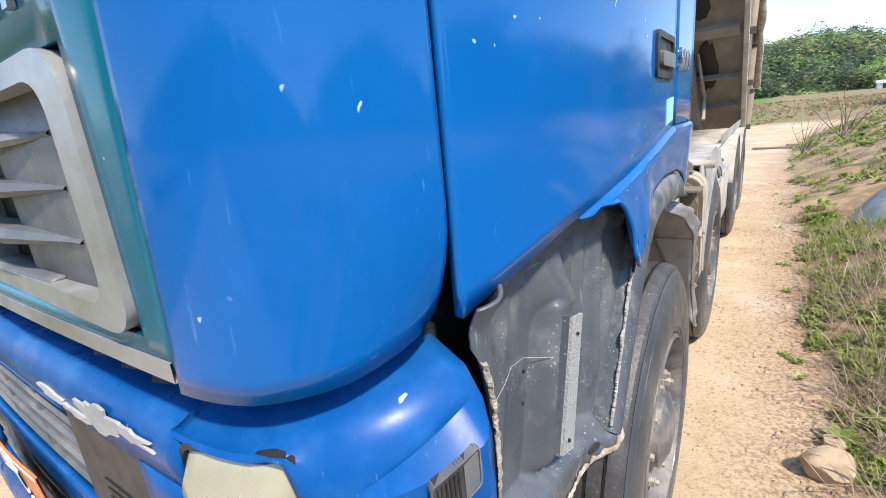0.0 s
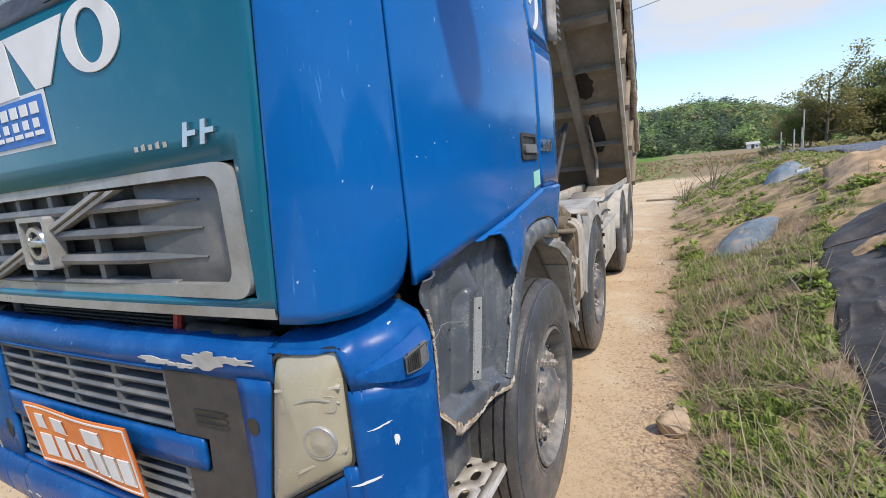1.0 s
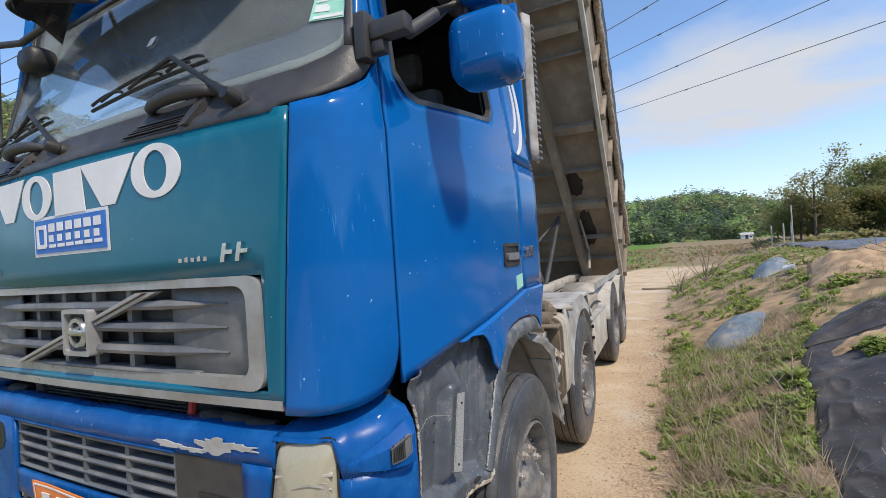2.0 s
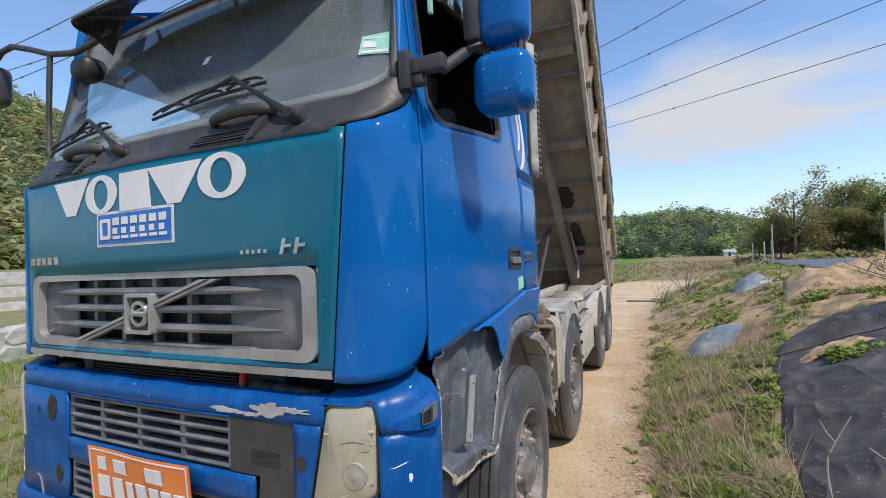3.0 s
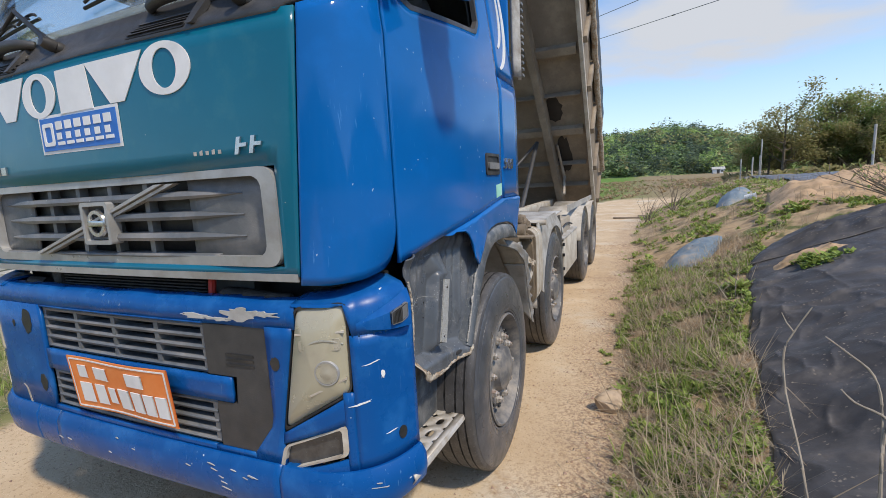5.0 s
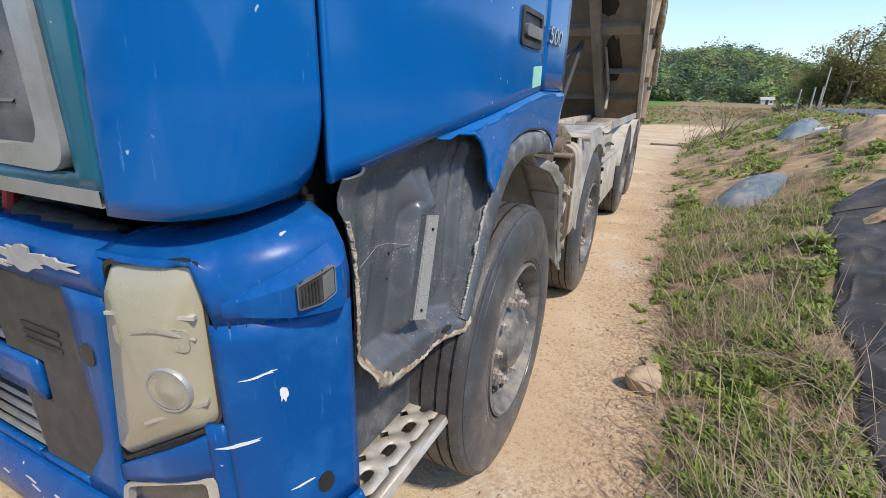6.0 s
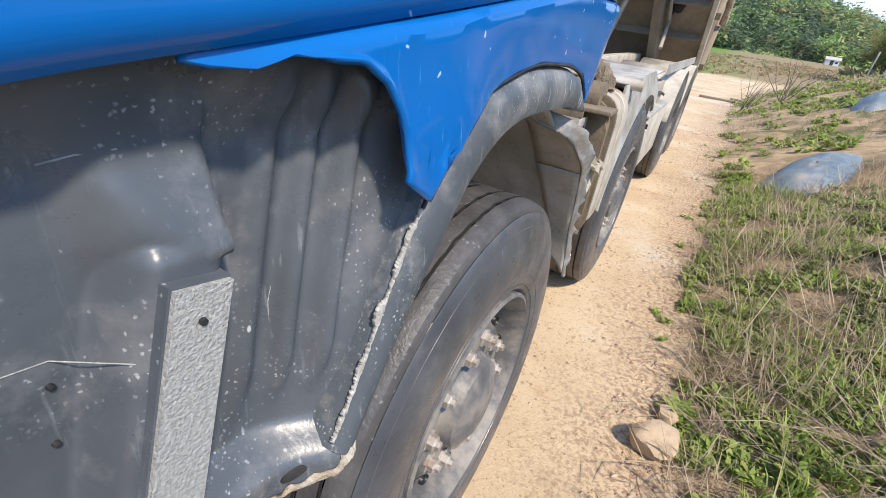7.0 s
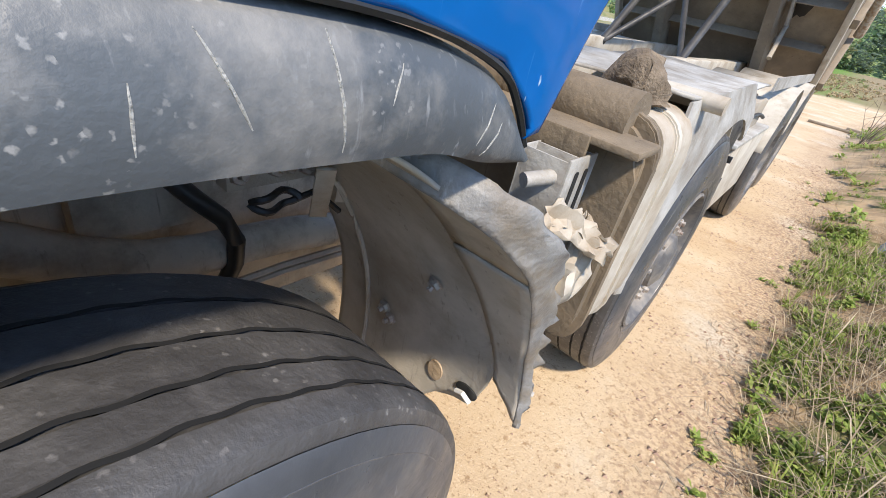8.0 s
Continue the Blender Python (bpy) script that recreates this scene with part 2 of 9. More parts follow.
M_NUT = surf("worn_nut", (0.42, 0.39, 0.35), (0.6, 0.56, 0.5), 20.0, 0.5, 0.5, 0.2, 150.0, dirt=(0.22, 0.12, 0.08), dirt_at=0.58, dirt_scale=20.0)
M_ALU = surf("step_aluminium", (0.48, 0.45, 0.4), (0.6, 0.57, 0.52), 9.0, 0.5, 0.3, 0.2, 120.0, dirt=(0.34, 0.28, 0.2), dirt_at=0.55, dirt_scale=7.0)
M_BEIGE = surf("dusty_cream_paint", (0.48, 0.44, 0.37), (0.6, 0.56, 0.48), 4.0, 0.6, 0.0, 0.2, 60.0, dirt=(0.33, 0.26, 0.18), dirt_at=0.58, dirt_scale=5.0, streak=(0.4, 0.34, 0.26))
M_WHITEFENDER = surf("dusty_white_fender", (0.36, 0.355, 0.335), (0.52, 0.51, 0.48), 9.0, 0.55, 0.0, 0.4, 40.0, dirt=(0.26, 0.23, 0.19), dirt_at=0.55, dirt_scale=7.0, streak=(0.26, 0.24, 0.21))
M_BROWN = surf("oily_brown_metal", (0.14, 0.11, 0.075), (0.24, 0.19, 0.13), 6.0, 0.75, 0.1, 0.4, 70.0, dirt=(0.3, 0.23, 0.15), dirt_at=0.58, dirt_scale=7.0, streak=(0.05, 0.035, 0.025))
M_BODY = surf("dump_body_steel", (0.21, 0.17, 0.125), (0.29, 0.24, 0.18), 2.5, 0.75, 0.1, 0.25, 40.0, dirt=(0.36, 0.3, 0.22), dirt_at=0.6, dirt_scale=2.5, streak=(0.1, 0.075, 0.055))
M_OIL = surf("oil_stain", (0.012, 0.01, 0.009), (0.03, 0.024, 0.02), 5.0, 0.5, 0.0, 0.2, 60.0)
M_CHASSIS = surf("dusty_chassis", (0.31, 0.27, 0.215), (0.47, 0.41, 0.33), 6.0, 0.8, 0.0, 0.35, 70.0, dirt=(0.38, 0.32, 0.24), dirt_at=0.55, dirt_scale=6.0)
M_MUD = surf("dusty_mudguard", (0.38, 0.345, 0.29), (0.53, 0.485, 0.41), 5.0, 0.7, 0.0, 0.25, 70.0, dirt=(0.32, 0.275, 0.21), dirt_at=0.56, dirt_scale=6.0, streak=(0.12, 0.105, 0.09))
M_LIP = surf("scuffed_grey_mudguard_edge", (0.13, 0.132, 0.135), (0.34, 0.335, 0.32), 13.0, 0.5, 0.0, 0.5, 50.0, dirt=(0.22, 0.185, 0.14), dirt_at=0.56, dirt_scale=11.0, streak=(0.46, 0.45, 0.43), haze=(0.42, 0.41, 0.4))
M_SACK = surf("dusty_sacking", (0.13, 0.1, 0.07), (0.24, 0.19, 0.135), 40.0, 0.95, 0.0, 0.9, 120.0, dirt=(0.34, 0.27, 0.19), dirt_at=0.58, dirt_scale=14.0)
M_DUSTED = surf("thick_road_dust", (0.45, 0.385, 0.295), (0.6, 0.52, 0.41), 7.0, 0.9, 0.0, 0.35, 60.0, dirt=(0.26, 0.215, 0.16), dirt_at=0.57, dirt_scale=9.0, streak=(0.2, 0.165, 0.125))
M_FOAM = surf("torn_edge_foam", (0.42, 0.37, 0.29), (0.58, 0.54, 0.46), 30.0, 0.9, 0.0, 0.9, 90.0, dirt=(0.3, 0.19, 0.1), dirt_at=0.54, dirt_scale=22.0)
M_GRIT = surf("grit_strip", (0.3, 0.3, 0.285), (0.52, 0.52, 0.49), 190.0, 0.9, 0.0, 0.7, 260.0)
M_LENS = surf("yellowed_headlight_lens", (0.46, 0.42, 0.29), (0.54, 0.5, 0.36), 3.0, 0.22, 0.0, 0.04, 30.0, dirt=(0.4, 0.36, 0.27), dirt_at=0.66, coat=0.4)
M_LENS.node_tree.nodes["Principled BSDF"].inputs["Transmission Weight"].default_value = 0.2
M_HAZE = surf("hazy_lamp_inside", (0.3, 0.28, 0.21), (0.5, 0.47, 0.38), 8.0, 0.3, 0.2, 0.05, 40.0, dirt=(0.28, 0.26, 0.2), dirt_at=0.6, dirt_scale=12.0)
M_AMBER = surf("smoked_lens", (0.035, 0.035, 0.036), (0.08, 0.08, 0.078), 30.0, 0.18, 0.0, 0.1, 120.0, coat=0.5)
M_WHITE = surf("white_vinyl", (0.72, 0.72, 0.7), (0.82, 0.82, 0.8), 8.0, 0.5, 0.0, 0.05, 60.0, dirt=(0.55, 0.57, 0.56), dirt_at=0.68)
M_SIGNBLUE = surf("sign_blue", (0.02, 0.14, 0.5), (0.025, 0.17, 0.56), 8.0, 0.45, bump=0.02)
M_ORANGE = surf("plate_orange", (0.78, 0.2, 0.035), (0.84, 0.26, 0.06), 8.0, 0.5, bump=0.06, bscale=20, dirt=(0.6, 0.3, 0.15), dirt_at=0.68)
M_MINT = surf("mint_label", (0.3, 0.66, 0.5), (0.42, 0.74, 0.6), 10.0, 0.5, bump=0.02)
M_RED = surf("red_hose", (0.5, 0.03, 0.02), (0.6, 0.06, 0.04), 9.0, 0.5, bump=0.05)
M_GLASS = clear("window_glass", (0.78, 0.86, 0.84))


def dust_and_sheen_glass():
    m = clear("windscreen_glass_dust_and_sheen", (0.7, 0.8, 0.78))
    t = m.node_tree
    n = t.nodes.new("ShaderNodeTexNoise")
    n.inputs["Scale"].default_value, n.inputs["Detail"].default_value = 3.0, 8.0
    r = t.nodes.new("ShaderNodeMapRange")
    r.inputs["From Min"].default_value, r.inputs["From Max"].default_value = 0.3, 0.7
    r.inputs["To Min"].default_value, r.inputs["To Max"].default_value = 0.11, 0.2
    # pale blue-grey diffuse film: some dust, plus the sky's soft reflection painted in
    d = t.nodes.new("ShaderNodeBsdfDiffuse")
    d.inputs["Color"].default_value = (0.46, 0.52, 0.56, 1)
    mx = t.nodes.new("ShaderNodeMixShader")
    co = t.nodes.new("ShaderNodeTexCoord")
    t.links.new(co.outputs["Object"], n.inputs["Vector"])
    t.links.new(n.outputs["Fac"], r.inputs["Value"])
    t.links.new(r.outputs[0], mx.inputs[0])
    t.links.new(t.nodes["Principled BSDF"].outputs[0], mx.inputs[1])
    t.links.new(d.outputs[0], mx.inputs[2])
    t.links.new(mx.outputs[0], t.nodes["Material Output"].inputs["Surface"])
    return m


M_SCREEN = dust_and_sheen_glass()
M_SEAT = surf("seat_fabric", (0.06, 0.065, 0.07), (0.09, 0.095, 0.1), 30.0, 0.9, bump=0.2, bscale=300.0)
M_RADIATOR = surf("radiator_core", (0.03, 0.028, 0.025), (0.08, 0.07, 0.06), 25.0, 0.7, 0.3, 0.3, 200.0)
M_FILM = surf("black_mulch_film", (0.046, 0.042, 0.039), (0.082, 0.075, 0.07), 3.0, 0.62, 0.0, 0.35, 30.0, dirt=(0.15, 0.13, 0.11), dirt_at=0.66, dirt_scale=3.0, chips=(0.3, 0.25, 0.18), chip_scale=5.0, chip_size=0.03, flecks=(0.24, 0.2, 0.15), fleck_scale=45.0)
M_BAG = surf("faded_blue_bag", (0.13, 0.18, 0.22), (0.2, 0.25, 0.28), 7.0, 0.6, 0.0, 0.4, 30.0, dirt=(0.4, 0.33, 0.25), dirt_at=0.6)
M_ROCK = surf("tan_rock", (0.42, 0.31, 0.2), (0.56, 0.43, 0.29), 14.0, 0.85, 0.0, 0.6, 50.0, dirt=(0.3, 0.22, 0.15), dirt_at=0.6, dirt_scale=12.0)
M_GREYSTONE = surf("pale_stone", (0.4, 0.39, 0.36), (0.55, 0.54, 0.5), 4.0, 0.85, 0.0, 0.5, 12.0, dirt=(0.3, 0.29, 0.26), dirt_at=0.58)
M_WOOD = surf("weathered_wood", (0.22, 0.17, 0.12), (0.34, 0.28, 0.2), 12.0, 0.85, 0.0, 0.4, 80.0)
M_BARK = surf("tree_bark", (0.12, 0.095, 0.07), (0.2, 0.165, 0.125), 8.0, 0.9, 0.0, 0.6, 40.0)
M_CABLE = surf("power_cable", (0.2, 0.21, 0.23), (0.27, 0.28, 0.3), 8.0, 0.6, 0.3, 0.0)


def leafy(name, colors, rough=0.6, through_light=0.25):
    """Foliage whose leaves or tufts each take a tone of their own."""
    m = bpy.data.materials.new(name)
    m.use_nodes = True
    t = m.node_tree
    p = t.nodes["Principled BSDF"]
    g = t.nodes.new("ShaderNodeNewGeometry")
    r = t.nodes.new("ShaderNodeValToRGB")
    els = r.color_ramp.elements
    while len(els) < len(colors):
        els.new(0.5)
    for i, c in enumerate(colors):
        els[i].position = i / (len(colors) - 1)
        els[i].color = (*c, 1)
    t.links.new(g.outputs["Random Per Island"], r.inputs["Fac"])
    t.links.new(r.outputs["Color"], p.inputs["Base Color"])
    p.inputs["Roughness"].default_value = rough
    p.inputs["Specular IOR Level"].default_value = 0.2
    tr = t.nodes.new("ShaderNodeBsdfTranslucent")
    t.links.new(r.outputs["Color"], tr.inputs["Color"])
    mx = t.nodes.new("ShaderNodeMixShader")
    mx.inputs[0].default_value = through_light
    t.links.new(p.outputs[0], mx.inputs[1])
    t.links.new(tr.outputs[0], mx.inputs[2])
    t.links.new(mx.outputs[0], t.nodes["Material Output"].inputs["Surface"])
    return m


M_WEED = leafy("green_weeds", [(0.19, 0.27, 0.055), (0.27, 0.37, 0.08), (0.4, 0.48, 0.13), (0.24, 0.31, 0.075), (0.34, 0.35, 0.11)], 0.6, 0.35)
M_STRAW = leafy("dry_straw", [(0.37, 0.29, 0.195), (0.52, 0.42, 0.285), (0.25, 0.19, 0.125), (0.64, 0.53, 0.37)], 0.7, 0.3)
M_LEAF = leafy("spring_leaves", [(0.2, 0.28, 0.09), (0.28, 0.34, 0.12), (0.36, 0.37, 0.15), (0.32, 0.3, 0.15)], 0.7, 0.58)
M_OLIVEWOOD = leafy("olive_young_leaves", [(0.34, 0.3, 0.14), (0.42, 0.37, 0.18), (0.28, 0.27, 0.12), (0.36, 0.37, 0.14)], 0.7, 0.58)
M_DEEP = leafy("deep_green_leaves", [(0.18, 0.25, 0.08), (0.24, 0.32, 0.1), (0.3, 0.37, 0.13), (0.15, 0.2, 0.07)], 0.7, 0.58)
M_FOREST = leafy("mixed_forest", [(0.13, 0.18, 0.12), (0.16, 0.23, 0.12), (0.12, 0.165, 0.115), (0.3, 0.4, 0.12), (0.2, 0.28, 0.13), (0.36, 0.44, 0.18)], 0.8, 0.1)
M_PINE = leafy("dark_pine", [(0.14, 0.19, 0.135), (0.175, 0.23, 0.15), (0.12, 0.16, 0.12)], 0.8, 0.4)
M_CROWN = leafy("mid_green_crown", [(0.24, 0.33, 0.155), (0.3, 0.4, 0.18), (0.2, 0.28, 0.14)], 0.8, 0.4)
M_FRESH = leafy("fresh_green_crown", [(0.38, 0.52, 0.17), (0.46, 0.58, 0.22), (0.33, 0.45, 0.15)], 0.8, 0.4)
M_OLIVE = leafy("olive_spring_crown", [(0.36, 0.35, 0.16), (0.43, 0.4, 0.2), (0.3, 0.28, 0.14)], 0.8, 0.4)
M_HILL = leafy("spring_hillside", [(0.1, 0.12, 0.04), (0.15, 0.16, 0.06), (0.14, 0.125, 0.06), (0.09, 0.1, 0.04), (0.17, 0.16, 0.08)], 0.8, 0.1)
M_GRAVEL = leafy("mixed_gravel", [(0.5, 0.38, 0.26), (0.36, 0.25, 0.18), (0.62, 0.5, 0.36), (0.28, 0.19, 0.14), (0.45, 0.32, 0.25)], 0.9, 0.0)
M_REED = leafy("brown_reeds", [(0.42, 0.31, 0.18), (0.5, 0.39, 0.24), (0.34, 0.25, 0.14)], 0.8, 0.3)
M_HEAP = surf("bare_orange_soil", (0.44, 0.29, 0.165), (0.58, 0.4, 0.24), 5.0, 0.95, 0.0, 0.9, 24.0, dirt=(0.26, 0.19, 0.1), dirt_at=0.58, dirt_scale=6.0)

# ---------------------------------------------------------------- tools
def part(name, bm, material, parent, label="", smooth=40, weld=False, thick=0.0):
    """Links a bmesh as one mesh under a thing or a part."""
    if weld:
        bmesh.ops.remove_doubles(bm, verts=bm.verts, dist=0.0004)
    bmesh.ops.recalc_face_normals(bm, faces=bm.faces)
    me = bpy.data.meshes.new(name)
    bm.to_mesh(me)
    bm.free()
    me.materials.append(material)
    if smooth:
        me.shade_smooth()
        me.set_sharp_from_angle(angle=radians(smooth))
    ob = new(name, me)
    ob.parent = parent
    if label:
        ob["label"] = label
    if thick:
        s = ob.modifiers.new("thickness", "SOLIDIFY")
        s.thickness, s.offset = thick, 0.0
    return ob


def thing(name, label, category, m=None, group="", kind=""):
    ob = new(name)
    ob.empty_display_size = 0.2
    if m is not None:
        ob.matrix_world = m
    return tagged(ob, label, category, group, kind)


def bm_new():
    return bmesh.new()


def add_box(bm, lo, hi, bev=0.0, m=None, seg=2):
    c = [(a + b) / 2 for a, b in zip(lo, hi)]
    d = [max(abs(b - a), 1e-4) for a, b in zip(lo, hi)]
    mat = Matrix.Translation(c) @ Matrix.Diagonal((*d, 1))
    vs = bmesh.ops.create_cube(bm, size=1.0, matrix=(m @ mat) if m is not None else mat)["verts"]
    if bev:
        es = list({e for v in vs for e in v.link_edges})
        bmesh.ops.bevel(bm, geom=es, offset=min(bev, 0.45 * min(d)), segments=seg, affect="EDGES", profile=0.5)
    return bm


def add_grid(bm, fn, us, vs, closed=False):
    rows = [[bm.verts.new(fn(u, v)) for v in vs] for u in us]
    n = len(rows)
    for i in range(n if closed else n - 1):
        a, b = rows[i], rows[(i + 1) % n]
        for j in range(len(vs) - 1):
            bm.faces.new((a[j], b[j], b[j + 1], a[j + 1]))
    return rows


def add_tube(bm, pts, r, seg=8, cap=True, radii=None):
    pts = [Vector(p) for p in pts]
    rings = []
    for i, p in enumerate(pts):
        d = (pts[min(i + 1, len(pts) - 1)] - pts[max(i - 1, 0)]).normalized()
        side = d.cross(Vector((0, 0, 1)) if abs(d.z) < 0.9 else Vector((1, 0, 0))).normalized()
        up = side.cross(d)
        rr = radii[i] if radii else r
        rings.append([bm.verts.new(p + (side * math.cos(a) + up * math.sin(a)) * rr) for a in (2 * math.pi * k / seg for k in range(seg))])
    for a, b in zip(rings, rings[1:]):
        for k in range(seg):
            bm.faces.new((a[k], a[(k + 1) % seg], b[(k + 1) % seg], b[k]))
    if cap:
        bm.faces.new(rings[0][::-1])
        bm.faces.new(rings[-1])
    return bm


def add_lathe(bm, profile, m, seg=48, arc=(0.0, 2 * math.pi)):
    """Turns (radius, height) pairs round the local z axis of m."""
    full = abs(arc[1] - arc[0] - 2 * math.pi) < 1e-6
    n = seg if full else seg + 1
    angles = [arc[0] + (arc[1] - arc[0]) * k / seg for k in range(n)]
    add_grid(bm, lambda a, p: m @ Vector((p[0] * math.cos(a), p[0] * math.sin(a), p[1])), angles, profile, closed=full)
    return bm


def add_prism(bm, pts, to3d, d0, d1, bev=0.0):
    """Extrudes the outline pts, laid out by to3d(u, v, d), from depth d0 to d1."""
    a = [bm.verts.new(to3d(u, v, d0)) for u, v in pts]
    b = [bm.verts.new(to3d(u, v, d1)) for u, v in pts]
    f1, f2 = bm.faces.new(a), bm.faces.new(b[::-1])
    n = len(pts)
    for i in range(n):
        bm.faces.new((a[i], b[i], b[(i + 1) % n], a[(i + 1) % n]))
    if bev:
        bmesh.ops.bevel(bm, geom=list(f1.edges) + list(f2.edges), offset=bev, segments=2, affect="EDGES")
    return bm


def lerp(a, b, t):
    return a + (b - a) * t


def spread(a, b, n):
    return [a + (b - a) * i / (n - 1) for i in range(n)]


def poly(pts, x):
    """The broken line pts, read at x."""
    if x <= pts[0][0]:
        return pts[0][1]
    for (x0, y0), (x1, y1) in zip(pts, pts[1:]):
        if x <= x1:
            return lerp(y0, y1, (x - x0) / max(x1 - x0, 1e-9))
    return pts[-1][1]


def rounded(pts, r, n=4):
    """The outline pts with its corners rounded."""
    out = []
    k = len(pts)
    for i in range(k):
        p0, p1, p2 = Vector(pts[i - 1]), Vector(pts[i]), Vector(pts[(i + 1) % k])
        a = (p0 - p1)
        b = (p2 - p1)
        q = min(r, a.length * 0.45, b.length * 0.45)
        a, b = p1 + a.normalized() * q, p1 + b.normalized() * q
        for j in range(n + 1):
            t = j / n
            out.append(tuple(a * (1 - t) ** 2 + p1 * 2 * t * (1 - t) + b * t * t))
    return out


def mesh_stuff(name, verts, faces, material, label, category):
    me = bpy.data.meshes.new(name)
    me.from_pydata(verts, [], faces)
    me.materials.append(material)
    return tagged(new(name, me), label, category, kind="stuff")

# ---------------------------------------------------------------- ground and distance
def bank_edge(y):
    """Where the bank beside the track begins."""
    return 0.62 + 0.05 * math.sin(y * 1.7) + 0.04 * math.sin(y * 4.1 + 1.0) + max(0.0, y - 9.0) ** 2 * 0.009


def ground_z(x, y):
    n = noise.noise(Vector((x * 0.9, y * 0.9, 0.3)))
    fine = noise.noise(Vector((x * 3.7, y * 3.7, 2.1)))
    e = bank_edge(y)
    d = x - e
    z = 0.012 * n + 0.006 * fine
    if d > 0:
        top = 0.95 + 0.12 * min(1.0, max(0.0, (y - 4) / 10))
        rise = min(1.0, d / 2.7)
        keep = max(0.0, min(1.0, (60.0 - y) / 40.0))
        z += keep * top * (rise * 0.85 + 0.15 * rise * rise * (3 - 2 * rise)) + min(1.0, d * 2) * (0.07 * n + 0.03 * fine)
    w = -3.7 - x - 0.3 * math.sin(y * 0.6)
    if w > 0:
        z += min(1.0, w / 3.0) * (0.1 * n - 0.16) + 0.03 * fine * min(1.0, w)
    far = max(0.0, math.hypot(x, y) - 140.0)
    return z * max(0.0, 1.0 - far / 200.0)


def axis_steps(lo, hi, fine_lo, fine_hi, fine, grow):
    vals = []
    v = fine_lo
    while v < fine_hi:
        vals.append(v)
        v += fine
    step, up = fine, []
    while v < hi:
        up.append(v)
        step *= grow
        v += step
    step, v, down = fine, fine_lo, []
    while v > lo:
        step *= grow
        v -= step
        down.append(v)
    return down[::-1] + vals + up


def ground_material():
    m = bpy.data.materials.new("track_and_bank_soil")
    m.use_nodes = True
    t = m.node_tree
    p = t.nodes["Principled BSDF"]
    to = t.links.new
    g = t.nodes.new("ShaderNodeNewGeometry")
    pos = g.outputs["Position"]

    def tex(s, d=6.0, r=0.6):
        n = t.nodes.new("ShaderNodeTexNoise")
        n.inputs["Scale"].default_value, n.inputs["Detail"].default_value, n.inputs["Roughness"].default_value = s, d, r
        to(pos, n.inputs["Vector"])
        return n.outputs["Fac"]

    def rng(src, lo, hi):
        r = t.nodes.new("ShaderNodeMapRange")
        r.interpolation_type = "SMOOTHSTEP"
        r.inputs["From Min"].default_value, r.inputs["From Max"].default_value = lo, hi
        to(src, r.inputs["Value"])
        return r.outputs[0]

    def mix(f, a, b):
        n = t.nodes.new("ShaderNodeMix")
        n.data_type = "RGBA"
        to(f, n.inputs[0])
        for s, v in ((n.inputs[6], a), (n.inputs[7], b)):
            if isinstance(v, tuple):
                s.default_value = (*v, 1)
            else:
                to(v, s)
        return n.outputs[2]

    def calc(op, a, b):
        n = t.nodes.new("ShaderNodeMath")
        n.operation = op
        for s, v in ((n.inputs[0], a), (n.inputs[1], b)):
            if isinstance(v, float):
                s.default_value = v
            else:
                to(v, s)
        return n.outputs[0]

    sand = mix(rng(tex(1.1), 0.35, 0.68), (0.54, 0.4, 0.25), (0.64, 0.5, 0.33))
    sand = mix(rng(tex(26.0, 6.0, 0.75), 0.54, 0.66), sand, (0.38, 0.26, 0.15))
    sand = mix(rng(tex(75.0, 4.0), 0.6, 0.68), sand, (0.3, 0.2, 0.12))
    sand = mix(rng(tex(130.0, 3.0), 0.6, 0.72), sand, (0.7, 0.58, 0.43))
    sand = mix(rng(tex(0.55, 6.0, 0.65), 0.52, 0.66), sand, (0.6, 0.52, 0.4))
    sand = mix(rng(tex(1.9, 7.0, 0.65), 0.56, 0.7), sand, (0.46, 0.31, 0.17))
    soil = mix(rng(tex(3.0), 0.42, 0.6), (0.33, 0.235, 0.14), (0.53, 0.38, 0.225))
    soil = mix(rng(tex(1.7, 7.0), 0.5, 0.62), soil, (0.12, 0.145, 0.045))
    soil = mix(rng(tex(40.0, 4.0), 0.55, 0.7), soil, (0.38, 0.31, 0.2))
    meadow = mix(rng(tex(0.14, 6.0), 0.42, 0.58), (0.19, 0.2, 0.07), (0.28, 0.24, 0.13))
    meadow = mix(rng(tex(2.2, 6.0), 0.5, 0.7), meadow, (0.1, 0.15, 0.04))
    sp = t.nodes.new("ShaderNodeSeparateXYZ")
    to(pos, sp.inputs[0])
    x, y = sp.outputs[0], sp.outputs[1]
    beyond = calc("MAXIMUM", calc("SUBTRACT", y, 9.0), 0.0)
    bend = calc("MULTIPLY", calc("MULTIPLY", beyond, beyond), 0.009)
    wob = calc("MULTIPLY", calc("SUBTRACT", tex(1.6, 5.0), 0.5), 1.0)
    right = calc("ADD", calc("SUBTRACT", calc("SUBTRACT", x, bend), 0.66), wob)
    left = calc("ADD", calc("SUBTRACT", calc("MULTIPLY", calc("SUBTRACT", x, bend), -1.0), 3.5), wob)
    grit = calc('MULTIPLY', rng(right, -0.7, -0.1), rng(tex(42.0, 6.0, 0.75), 0.47, 0.57))
    sand = mix(grit, sand, (0.3, 0.2, 0.135))
    col = mix(rng(right, -0.06, 0.14), sand, soil)
    col = mix(rng(left, -0.1, 0.25), col, meadow)
    far = calc("MAXIMUM", rng(y, 26.0, 30.0), rng(left, 6.0, 9.0))
